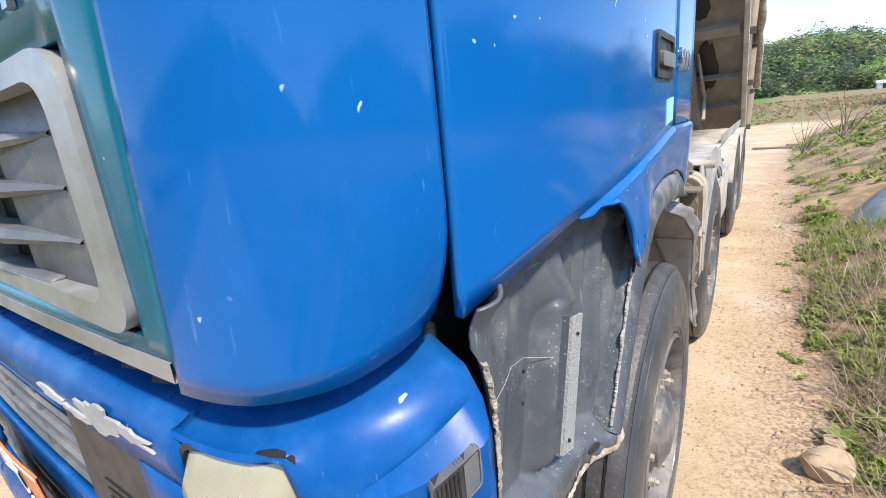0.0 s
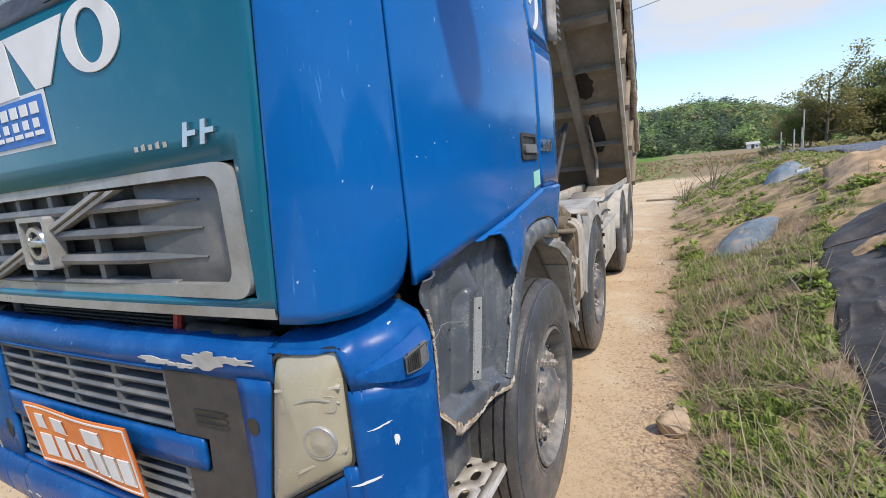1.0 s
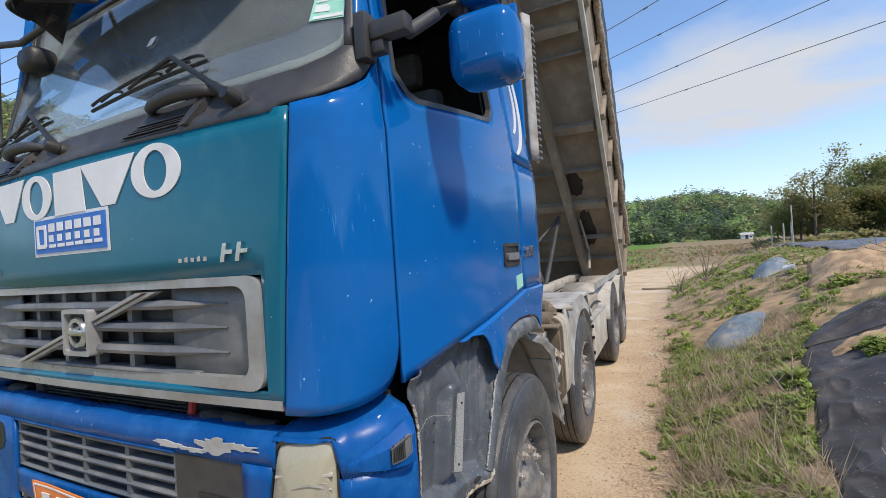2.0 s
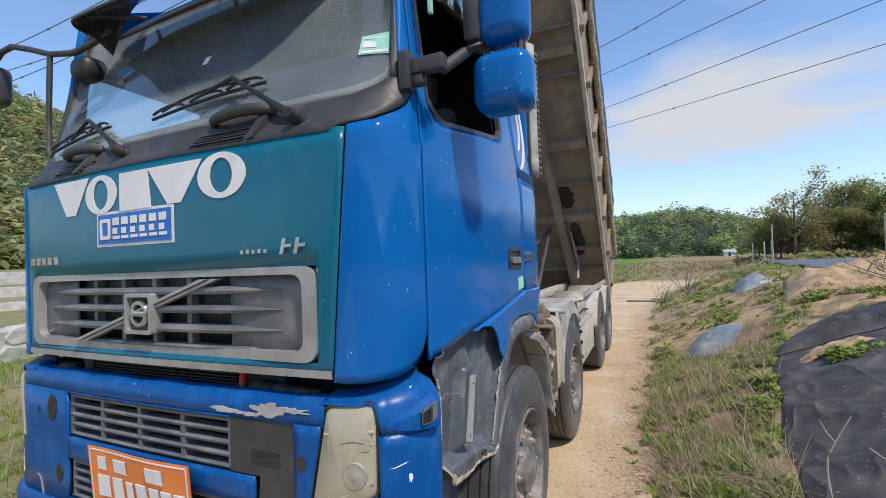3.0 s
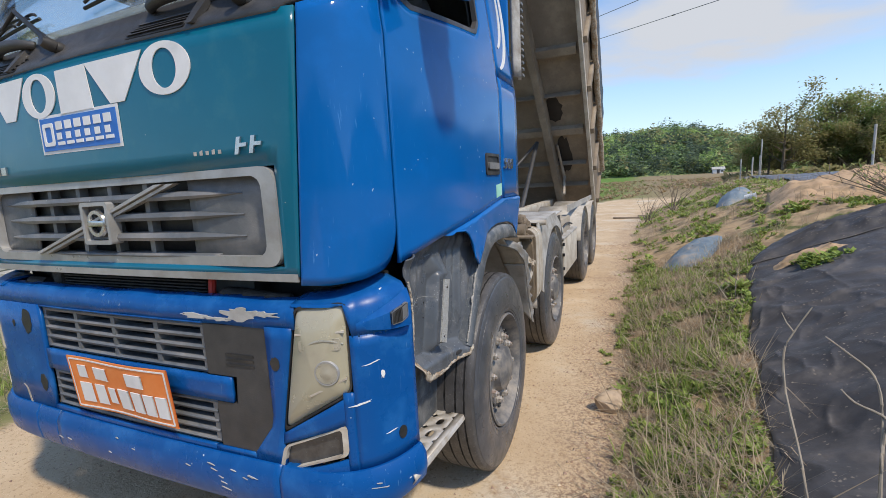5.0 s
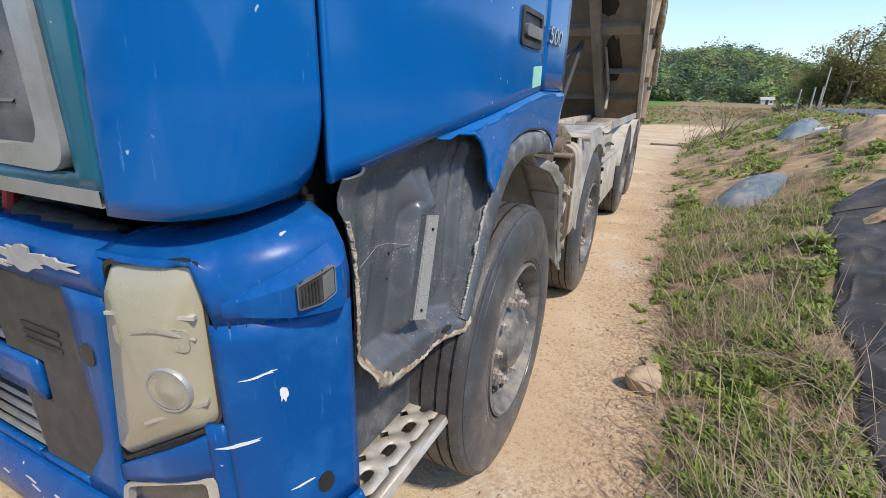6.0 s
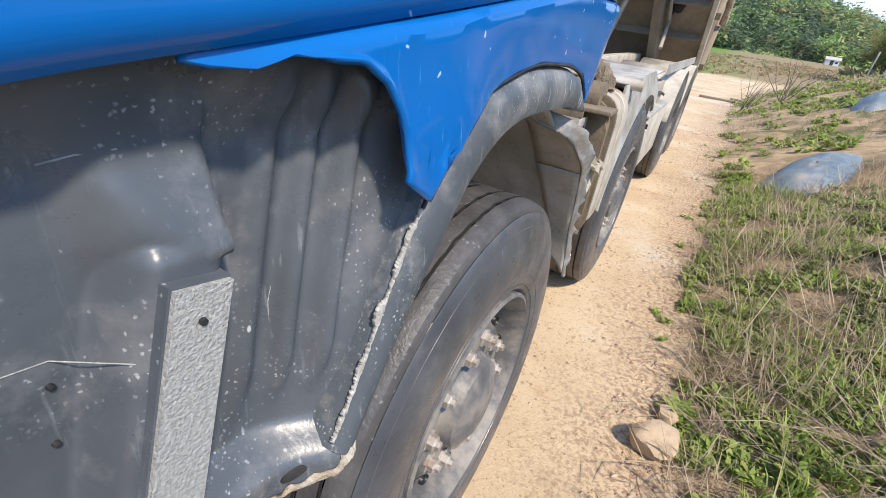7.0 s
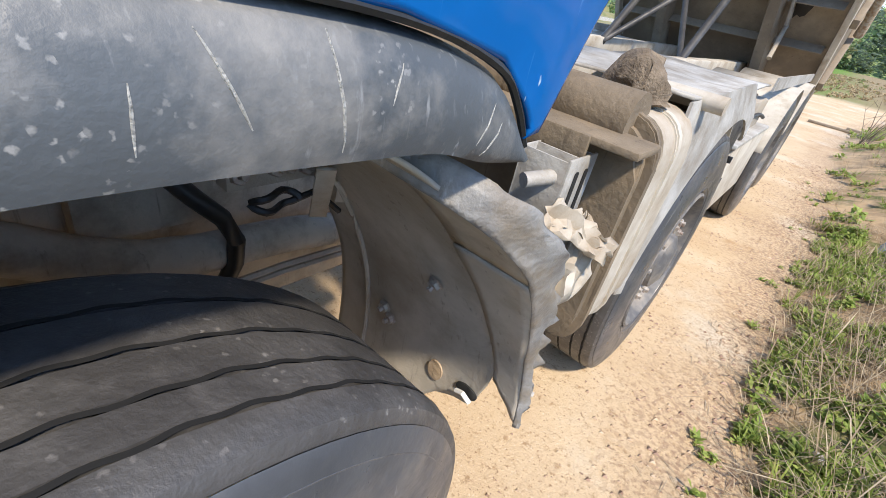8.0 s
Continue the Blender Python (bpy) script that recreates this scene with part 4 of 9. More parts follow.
def build_cab_side(side):
    name_side = side
    def corner(f, v):
        s = lerp(PE, DOOR_F - 0.006, f)
        z = lerp(corner_low(s), corner_top(s), v)
        tuck = max(0.0, (1.43 - z) / 0.13) ** 2
        return skin(lerp(PEz(z) + 0.008, DOOR_F - 0.006 - 0.012 * tuck, f), z, 0.004 - 0.026 * tuck * f ** 3, side)
    bm = bm_new()
    add_grid(bm, corner, spread(0, 1, 44), spread(0, 1, 30))
    part("corner_panel", bm, M_BLUE, truck,
         "scratched blue painted corner panel", thick=0.012)
    bm = bm_new()
    s_a, s_b, s_c = spread(DOOR_F + 0.005, W_F, 6), spread(W_F, W_R, 40), spread(W_R, DOOR_R - 0.004, 8)
    add_grid(bm, lambda s, v: skin(s, lerp(door_low(s), sill(s), v), 0.004, side), s_a + s_b[1:] + s_c[1:], spread(0, 1, 30))
    for ss in (s_a, s_c):
        add_grid(bm, lambda s, v: skin(s, lerp(sill(s), CAB_TOP, v), 0.004, side), ss, spread(0, 1, 12))
    add_patch(bm, W_F, W_R, flat(2.84), flat(CAB_TOP), 0.004, side, 40, 6)
    door = part("door", bm, M_BLUE, truck, "scratched blue door with an open window", thick=0.014, weld=True)
    # window seal and glass let down
    bm = bm_new()
    pts = [(W_F, 2.84)] + [(s, sill(s)) for s in spread(W_F, W_R, 16)] + [(W_R, 2.84)]
    cen = (sum(p[0] for p in pts) / len(pts), 2.55)
    add_band(bm, pts, [(lerp(p[0], cen[0], 0.045), lerp(p[1], cen[1], 0.06)) for p in pts], -0.012, 0.012, side)
    part("window_seal", bm, M_DARK, door)
    bm = bm_new()
    add_patch(bm, W_F + 0.02, W_R - 0.02, lambda s: sill(s) + 0.0, lambda s: sill(s) + 0.03, -0.012, side, 12, 3)
    pane = part("window_pane", bm, M_GLASS, door, thick=0.004)
    pane.visible_shadow = False
    # handle
    o = rounded([(s_y(-0.045), 1.587), (s_y(0.19), 1.587), (s_y(0.19), 1.697), (s_y(-0.045), 1.697)], 0.02)
    i_ = rounded([(s_y(-0.025), 1.605), (s_y(0.17), 1.605), (s_y(0.17), 1.682), (s_y(-0.025), 1.682)], 0.015)
    hd = part("handle", add_band(bm_new(), o, i_, 0.0, 0.018, side), M_BLACK, door, "black recessed door handle")
    part("handle_recess", skin_prism(bm_new(), i_, 0.005, 0.0125, side), M_BLACK, hd)
    part("handle_grip", skin_prism(bm_new(), rounded([(s_y(-0.015), 1.615), (s_y(0.16), 1.615), (s_y(0.16), 1.65), (s_y(-0.015), 1.65)], 0.01), 0.013, 0.026, side), M_GREY, hd)
    # rear side panels
    rear = part("rear_panel", add_patch(bm_new(), DOOR_R + 0.004, CAB_R, lambda s: door_low(s) + (s - DOOR_R) * 0.0, flat(2.118), 0.004, side, 8, 10), M_BLUE, truck, "blue lower panel behind the door", thick=0.014)
    upper = part("rear_panel", add_patch(bm_new(), DOOR_R + 0.004, CAB_R, flat(2.126), flat(CAB_TOP), 0.004, side, 8, 12), M_BLUE, truck, "blue upper panel with white swoosh stripe", thick=0.014)
    if side > 0:
        bm = bm_new()
        for k, (a0, a1, r0, r1) in enumerate(((-80, 75, 0.30, 0.26), (-70, 60, 0.20, 0.17))):
            outer, inner = [], []
            for i in range(25):
                a = radians(lerp(a0, a1, i / 24))
                w = math.sin(math.pi * i / 24) * 0.7 + 0.15
                outer.append((s_y(0.30) + 0.9 * r0 * math.cos(a), 2.50 + 1.1 * r0 * math.sin(a)))
                inner.append((s_y(0.30) + 0.9 * (r0 - (r0 - r1) * w * 1.4) * math.cos(a) - 0.01, 2.50 + 1.1 * (r0 - (r0 - r1) * w * 1.4) * math.sin(a)))
            for i in range(24):
                skin_prism(bm, [outer[i], outer[i + 1], inner[i + 1], inner[i]], 0.011, 0.014)
        part("swoosh", bm, M_WHITE, upper, "white curved swoosh decal")
        cu = bpy.data.curves.new("number", "FONT")
        cu.body, cu.size, cu.extrude, cu.shear = "500", 0.085, 0.006, 0.15
        cu.align_x, cu.align_y = "LEFT", "BOTTOM"
        cu.materials.append(M_CHROME)
        ob = new("number_badge", cu)
        ob.parent = rear
        ob["label"] = "raised chrome model number"
        ob.matrix_basis = Matrix.Translation(skin(s_y(0.275), 1.605, 0.015)) @ pose(0, 0, 0, 90, 0, 90) @ Matrix.Diagonal((1.55, 1, 1, 1))
        part("label", skin_prism(bm_new(), [(s_y(0.13), 1.462), (s_y(0.235), 1.474), (s_y(0.235), 1.54), (s_y(0.13), 1.532)], 0.011, 0.013), M_MINT, door, "pale green service label")
    return door


for sd in (1, -1):
    build_cab_side(sd)


def build_cab_core():
    """Dark shell behind the panels, roof, rear wall, windscreen and its surround."""
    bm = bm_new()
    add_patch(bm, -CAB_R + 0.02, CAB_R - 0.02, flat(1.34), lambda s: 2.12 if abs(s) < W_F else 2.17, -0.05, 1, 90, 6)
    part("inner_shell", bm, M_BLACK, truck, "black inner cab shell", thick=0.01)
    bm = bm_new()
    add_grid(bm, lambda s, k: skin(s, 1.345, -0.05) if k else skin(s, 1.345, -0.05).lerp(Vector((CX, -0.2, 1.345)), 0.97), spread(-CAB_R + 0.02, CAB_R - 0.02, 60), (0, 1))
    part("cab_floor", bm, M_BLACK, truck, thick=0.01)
    # rear wall
    w = skin(CAB_R, 1.45)
    bm = add_box(bm_new(), (2 * CX - w.x + 0.02, 0.60, 1.40), (w.x - 0.02, 0.64, CAB_TOP + 0.05), 0.02)
    part("rear_wall", bm, M_BLUE, truck, "blue rear wall of the cab")
    # roof
    bm = bm_new()
    add_grid(bm, lambda s, v: skin(s, CAB_TOP + 0.12 * math.sin(v * math.pi / 2), 0.0).lerp(Vector((CX, -0.1, CAB_TOP + 0.12)), 0.0 if v == 0 else 1 - math.cos(v * math.pi / 2)), spread(-CAB_R, CAB_R, 70), spread(0, 1, 8), closed=True)
    part("roof", bm, M_BLUE, truck, "blue cab roof", thick=0.02)
    # grey cowl and pillar trim round the windscreen
    GE = s_x(-0.135)
    bm = bm_new()

    def cowl_top(s):
        return poly([(0, 2.235), (0.7, 2.235), (0.98, 2.24), (1.08, 2.27), (GE + 0.06, 2.33)], abs(s))

    def cowl_low(s):
        q = abs(s)
        return 2.10 - 0.01 * q if q < PE else corner_top(q) + 0.002
    add_patch(bm, -DOOR_F + 0.03, DOOR_F - 0.03, cowl_low, lambda s: max(cowl_top(s), cowl_low(s) + 0.01), 0.003, 1, 90, 5)
    cowl = part("cowl", bm, M_DARK, truck, "dusty dark grey cowl below the windscreen", thick=0.016)
    gs = GE + 0.035
    for sd_ in (1, -1):
        bm = bm_new()
        add_patch(bm, gs - 0.03, gs + 0.02, lambda s: 2.30, flat(CAB_TOP), 0.006, sd_, 4, 14)
        part("windscreen_trim", bm, M_DARK, cowl, thick=0.014)
        bm = bm_new()
        add_patch(bm, gs + 0.02, DOOR_F - 0.004, corner_top, flat(CAB_TOP), 0.002, sd_, 6, 14)
        part("pillar", bm, M_BLUE, truck, "blue windscreen pillar", thick=0.014)
    bm = bm_new()
    add_patch(bm, -gs, gs, cowl_top, flat(CAB_TOP - 0.03), -0.004, 1, 40, 16)
    ws = part("windscreen", bm, M_SCREEN, truck, "windscreen glass, dust and sky sheen painted as a pale film", thick=0.006)
    ws.visible_shadow = False
    part("header", add_patch(bm_new(), -gs, gs, flat(CAB_TOP - 0.04), flat(CAB_TOP + 0.01), 0.0, 1, 40, 3), M_DARK, truck, thick=0.014)
    # air vents and grab handles in the cowl
    for x0, x1, h0, h1 in ((-0.98, -0.68, -0.93, -0.6), (-1.97, -1.70, -2.0, -1.7)):
        a, b = x0 - CX, x1 - CX
        vent = part("air_vent", skin_prism(bm_new(), rounded([(a, 2.118), (b, 2.112), (b, 2.186), (a, 2.186)], 0.008, 2), 0.0, 0.013), M_BLACK, cowl, "slatted black air vent")
        for k in range(4):
            z = 2.128 + k * 0.0165
            part("vent_slat", skin_prism(bm_new(), [(a + 0.008, z + 0.003), (b - 0.008, z), (b - 0.008, z + 0.0045), (a + 0.008, z + 0.0075)], 0.013, 0.021), M_DARK, vent)
        c0, c1 = h0 - CX, h1 - CX
        pts = [skin(lerp(c0, c1, t), lerp(2.235, 2.238, t) + 0.01 * math.sin(math.pi * t), 0.01 + 0.05 * math.sin(math.pi * t) ** 0.45) for t in spread(0, 1, 18)]
        grab = part("grab_handle", add_tube(bm_new(), pts, 0.02, 10, radii=[0.017 + 0.007 * math.sin(math.pi * t) for t in spread(0, 1, 18)]), M_DARK, cowl, "dark grey grab handle")
        q = c1 - 0.045
        part("handle_foot", skin_prism(bm_new(), rounded([(q - 0.016, 2.115), (q + 0.016, 2.112), (q + 0.022, 2.24), (q - 0.02, 2.24)], 0.008, 2), 0.0, 0.026), M_DARK, grab)
    # wipers: spindle, cranked arm, sprung blade on its bridges
    for hx, hz_, ex, ez, l0, lz0, l1, lz1 in ((-0.455, 2.165, -0.86, 2.425, -0.70, 2.385, -1.37, 2.335), (-1.47, 2.185, -1.88, 2.42, -1.72, 2.365, -2.22, 2.30)):
        a = skin(hx - CX, hz_, 0.035)
        hub = part("wiper", add_lathe(bm_new(), [(0.0, 0.05), (0.018, 0.048), (0.024, 0.03), (0.026, 0.005), (0.022, 0.0), (0.026, -0.01), (0.026, -0.04)], Matrix.Translation(a) @ pose(0, 0, 0, 75, 0, 0), 14), M_BLACK, truck, "black wiper with long arm")
        elbow = skin(ex - CX, ez, 0.06)
        mid_s, mid_z = lerp(l0, l1, 0.5) - CX, lerp(lz0, lz1, 0.5) + 0.02
        part("wiper_arm", add_tube(bm_new(), [a, a.lerp(elbow, 0.3), a.lerp(elbow, 0.34), elbow, skin(mid_s, mid_z, 0.05)], 0.012, 8, radii=[0.016, 0.015, 0.0115, 0.010, 0.006]), M_BLACK, hub)
        blade = [skin(lerp(l0, l1, t) - CX, lerp(lz0, lz1, t) + 0.012 * math.sin(math.pi * t), 0.02) for t in spread(0, 1, 14)]
        part("wiper_blade", add_tube(bm_new(), blade, 0.007, 6), M_BLACK, hub)
        for t0, t1, lift in ((0.12, 0.88, 0.04), (0.02, 0.3, 0.022), (0.34, 0.62, 0.022), (0.68, 0.97, 0.022)):
            arch = [skin(lerp(l0, l1, lerp(t0, t1, t)) - CX, lerp(lz0, lz1, lerp(t0, t1, t)) + 0.014 + lift * math.sin(math.pi * t) ** 0.7, 0.036) for t in spread(0, 1, 9)]
            part("wiper_bridge", add_tube(bm_new(), arch, 0.006, 6), M_BLACK, hub)
    # label in the glass
    a, b = s_x(-0.285), s_x(-0.137)
    tag = part("inspection_label", skin_prism(bm_new(), [(a, 2.42), (b, 2.405), (b, 2.498), (a, 2.505)], 0.003, 0.005), M_MINT, ws, "pale green label inside the glass")
    for k, (z0, z1, q) in enumerate(((2.422, 2.434, 0.95), (2.45, 2.478, 0.5), (2.488, 2.494, 0.8))):
        part("label_bar", skin_prism(bm_new(), [(a + 0.015, z0), (lerp(a, b, q), z0 - 0.01), (lerp(a, b, q), z1 - 0.01), (a + 0.015, z1)], 0.0055, 0.0065), M_WHITE, tag)
    part("glass_label", skin_prism(bm_new(), [(0.05, 2.6), (0.085, 2.6), (0.095, 2.64), (0.06, 2.64)], 0.003, 0.005), M_WHITE, ws)


build_cab_core()


def build_interior():
    # dark lining
    for sd_ in (1, -1):
        bm = bm_new()
        for s0, s1, lo, hi in ((DOOR_F + 0.02, W_F, flat(1.4), flat(3.05)), (W_F, W_R, flat(1.4), sill), (W_F, W_R, flat(2.84), flat(3.05)), (W_R, CAB_R - 0.02, flat(1.4), flat(3.05))):
            add_patch(bm, s0, s1, lo, hi, -0.035, sd_, 8, 6)
        part("door_lining", bm, M_BLACK, truck, thick=0.01, weld=True)
    part("rear_lining", add_box(bm_new(), (-2.4, 0.56, 1.4), (-0.1, 0.585, CAB_TOP - 0.03), 0.01), M_BLACK, truck)
    part("roof_lining", add_box(bm_new(), (-2.3, -0.6, CAB_TOP - 0.05), (-0.2, 0.6, CAB_TOP - 0.025), 0.01), M_BLACK, truck)
    part("bunk", add_box(bm_new(), (-2.36, 0.3, 1.9), (-0.14, 0.56, 2.3), 0.06), M_SEAT, truck)
    bm = add_box(bm_new(), (-2.36, -0.92, 1.7), (-0.14, -0.52, 2.16), 0.05)
    part("dashboard", bm, M_DARK, truck, "dark grey dashboard")
    for x in (-0.62, -1.95):
        seat = part("seat", add_box(bm_new(), (x - 0.26, -0.35, 1.9), (x + 0.26, 0.2, 2.02), 0.05), M_SEAT, truck, "dark fabric driver seat")
        part("seat_back", add_box(bm_new(), (x - 0.25, 0.12, 1.98), (x + 0.25, 0.26, 2.58), 0.06), M_SEAT, seat)
        part("headrest", add_box(bm_new(), (x - 0.13, 0.13, 2.6), (x + 0.13, 0.24, 2.8), 0.05), M_SEAT, seat)
    m = Matrix.Translation((-0.62, -0.56, 2.22)) @ pose(0, 0, 0, -38, 0, 0)
    bm = add_lathe(bm_new(), [(0.225, 0), (0.215, 0.012), (0.2, 0), (0.215, -0.012), (0.225, 0)], m, 32)
    add_box(bm, (-0.2, -0.03, -0.01), (0.2, 0.03, 0.01), 0.005, m)
    part("steering_wheel", bm, M_BLACK, truck, "black steering wheel")
    part("mirror_inside", add_box(bm_new(), (-1.42, -0.72, 2.62), (-1.2, -0.69, 2.72), 0.02), M_BLACK, truck)
    part("dash_card", add_box(bm_new(), (-1.84, -0.93, 2.17), (-1.6, -0.8, 2.185), 0.002, None), M_MINT, truck, "pale card lying on the dashboard")


build_interior()


def build_mirrors():
    # near side: bracket, arm, tall and wide mirror housings
    hinge = part("mirror_bracket", add_box(bm_new(), (-0.118, -0.955, 2.25), (-0.075, -0.9, 2.39), 0.006), M_DARK, truck, "dark grey folding mirror bracket")
    part("mirror_joint", add_box(bm_new(), (-0.075, -0.94, 2.305), (0.05, -0.89, 2.36), 0.008), M_DARK, hinge)
    part("mirror_joint", add_box(bm_new(), (-0.075, -0.935, 2.265), (-0.03, -0.895, 2.305), 0.008), M_DARK, hinge)
    part("mirror_arm", add_tube(bm_new(), [(0.02, -0.87, 2.33), (0.06, -0.76, 2.42), (0.12, -0.66, 2.5), (0.14, -0.64, 2.75), (0.14, -0.64, 2.94)], 0.022, 10), M_DARK, hinge)
    house = part("mirror_housing", add_box(bm_new(), (0.085, -0.72, 2.47), (0.29, -0.56, 3.05), 0.06, None, 4), M_BLUE, truck, "tall blue mirror housing")
    part("mirror_shell", add_box(bm_new(), (0.04, -0.73, 2.48), (0.115, -0.57, 3.05), 0.03), M_DARK, house)
    part("mirror_glass", add_box(bm_new(), (0.10, -0.565, 2.55), (0.275, -0.555, 3.0), 0.003), M_CHROME, house)
    low = part("mirror_housing", add_box(bm_new(), (0.07, -0.74, 2.20), (0.30, -0.56, 2.43), 0.06, None, 4), M_BLUE, truck, "small blue wide angle mirror housing")
    part("mirror_glass", add_box(bm_new(), (0.09, -0.563, 2.23), (0.28, -0.553, 2.41), 0.003), M_CHROME, low)
    for x in (0.12, 0.25):
        part("mirror_pin", add_tube(bm_new(), [(x, -0.65, 2.41), (x, -0.65, 2.5)], 0.013, 8), M_DARK, low)
    bm = bm_new()

    def shard(u, v):
        y = lerp(-0.84, -0.52, u)
        low = poly([(-0.84, 2.60), (-0.74, 2.625), (-0.66, 2.66), (-0.6, 2.64), (-0.56, 2.73), (-0.52, 2.72)], y)
        return Vector((-0.005 + 0.012 * math.sin(u * 9) * (1 - v), y, lerp(low, 2.9, v)))
    add_grid(bm, shard, spread(0, 1, 26), spread(0, 1, 6))
    part("window_deflector", bm, M_CHROME, truck, "broken shiny window deflector", thick=0.003)
    part("green_tape", add_box(bm_new(), (-0.035, -0.865, 2.55), (-0.02, -0.845, 2.8), 0.002), M_MINT, truck, "strip of green tape on the pillar")
    # far side: tubular arm
    far = part("mirror_arm", add_tube(bm_new(), [(-1.97, -0.86, 2.97), (-2.1, -0.86, 2.94), (-2.28, -0.87, 2.915), (-2.45, -0.91, 2.93), (-2.62, -0.93, 2.99), (-2.775, -0.95, 3.035), (-2.9, -0.95, 3.03), (-3.0, -0.95, 2.98)], 0.017, 10), M_DARK, truck, "dark tubular mirror arm")
    part("mirror_post", add_tube(bm_new(), [(-2.45, -0.91, 2.93), (-2.47, -0.91, 2.6), (-2.47, -0.91, 2.36), (-2.44, -0.9, 2.29), (-2.36, -0.87, 2.27)], 0.015, 10), M_DARK, far)
    part("mirror_housing", add_box(bm_new(), (-3.14, -1.0, 2.72), (-2.96, -0.86, 2.97), 0.05, None, 3), M_DARK, far)
    part("kerb_mirror", add_box(bm_new(), (-2.30, -0.9, 2.75), (-2.14, -0.76, 2.88), 0.045, None, 3), M_BLACK, far)
    # sun visor: an awning from the roof's edge, its ends wrapped down
    bm = bm_new()

    def visor_pt(f, v):
        end = max(0.0, 1 - min(f, 1 - f) / 0.12)
        bend = end * end
        x = lerp(-2.06, -0.44, f)
        back = Vector((x, -0.76 - 0.03 * bend, 3.15 - 0.27 * bend))
        front = Vector((lerp(x, CX, 0.05 * bend), -1.07 + 0.13 * bend, 2.915 + 0.015 * bend))
        return back.lerp(front, v) + Vector((0, -0.02, 0.02)) * math.sin(math.pi * v)
    add_grid(bm, visor_pt, spread(0, 1, 72), spread(0, 1, 12))
    visor = part("sun_visor", bm, M_VISOR, truck, "smoked grey plastic sun visor", thick=0.006, smooth=60)
    part("visor_rim", add_tube(bm_new(), [visor_pt(f, 1.0) for f in spread(0.0, 1.0, 60)], 0.006, 6), M_DARK, visor)
    for x in (-1.9, -1.25, -0.6):
        part("visor_stay", add_tube(bm_new(), [(x, -1.0, 2.965), (x, -0.7, 3.1)], 0.012, 8), M_DARK, visor)


build_mirrors()

# ---------------------------------------------------------------- the truck: bumper, lamps, step well
HL_L = lambda z: b_x(poly([(0.72, -0.437), (1.175, -0.342)], z))
HL = [(b_x(-0.342), 1.18), (b_x(-0.168), 1.194), (b_x(-0.172), 0.885), (b_x(-0.437), 0.722)]
FOG = [(b_x(-0.437), 0.672), (b_x(-0.195), 0.775), (b_x(-0.195), 0.665), (b_x(-0.47), 0.565)]
FAR_HL = [(b_x(-0.225), 1.168), (b_x(-0.168), 1.182), (b_x(-0.172), 0.885), (b_x(-0.29), 0.8)]
BUMP_R = b_y(-0.888)


def add_grid_of(fn, us, vs):
    bm = bm_new()
    add_grid(bm, fn, us, vs)
    return bm


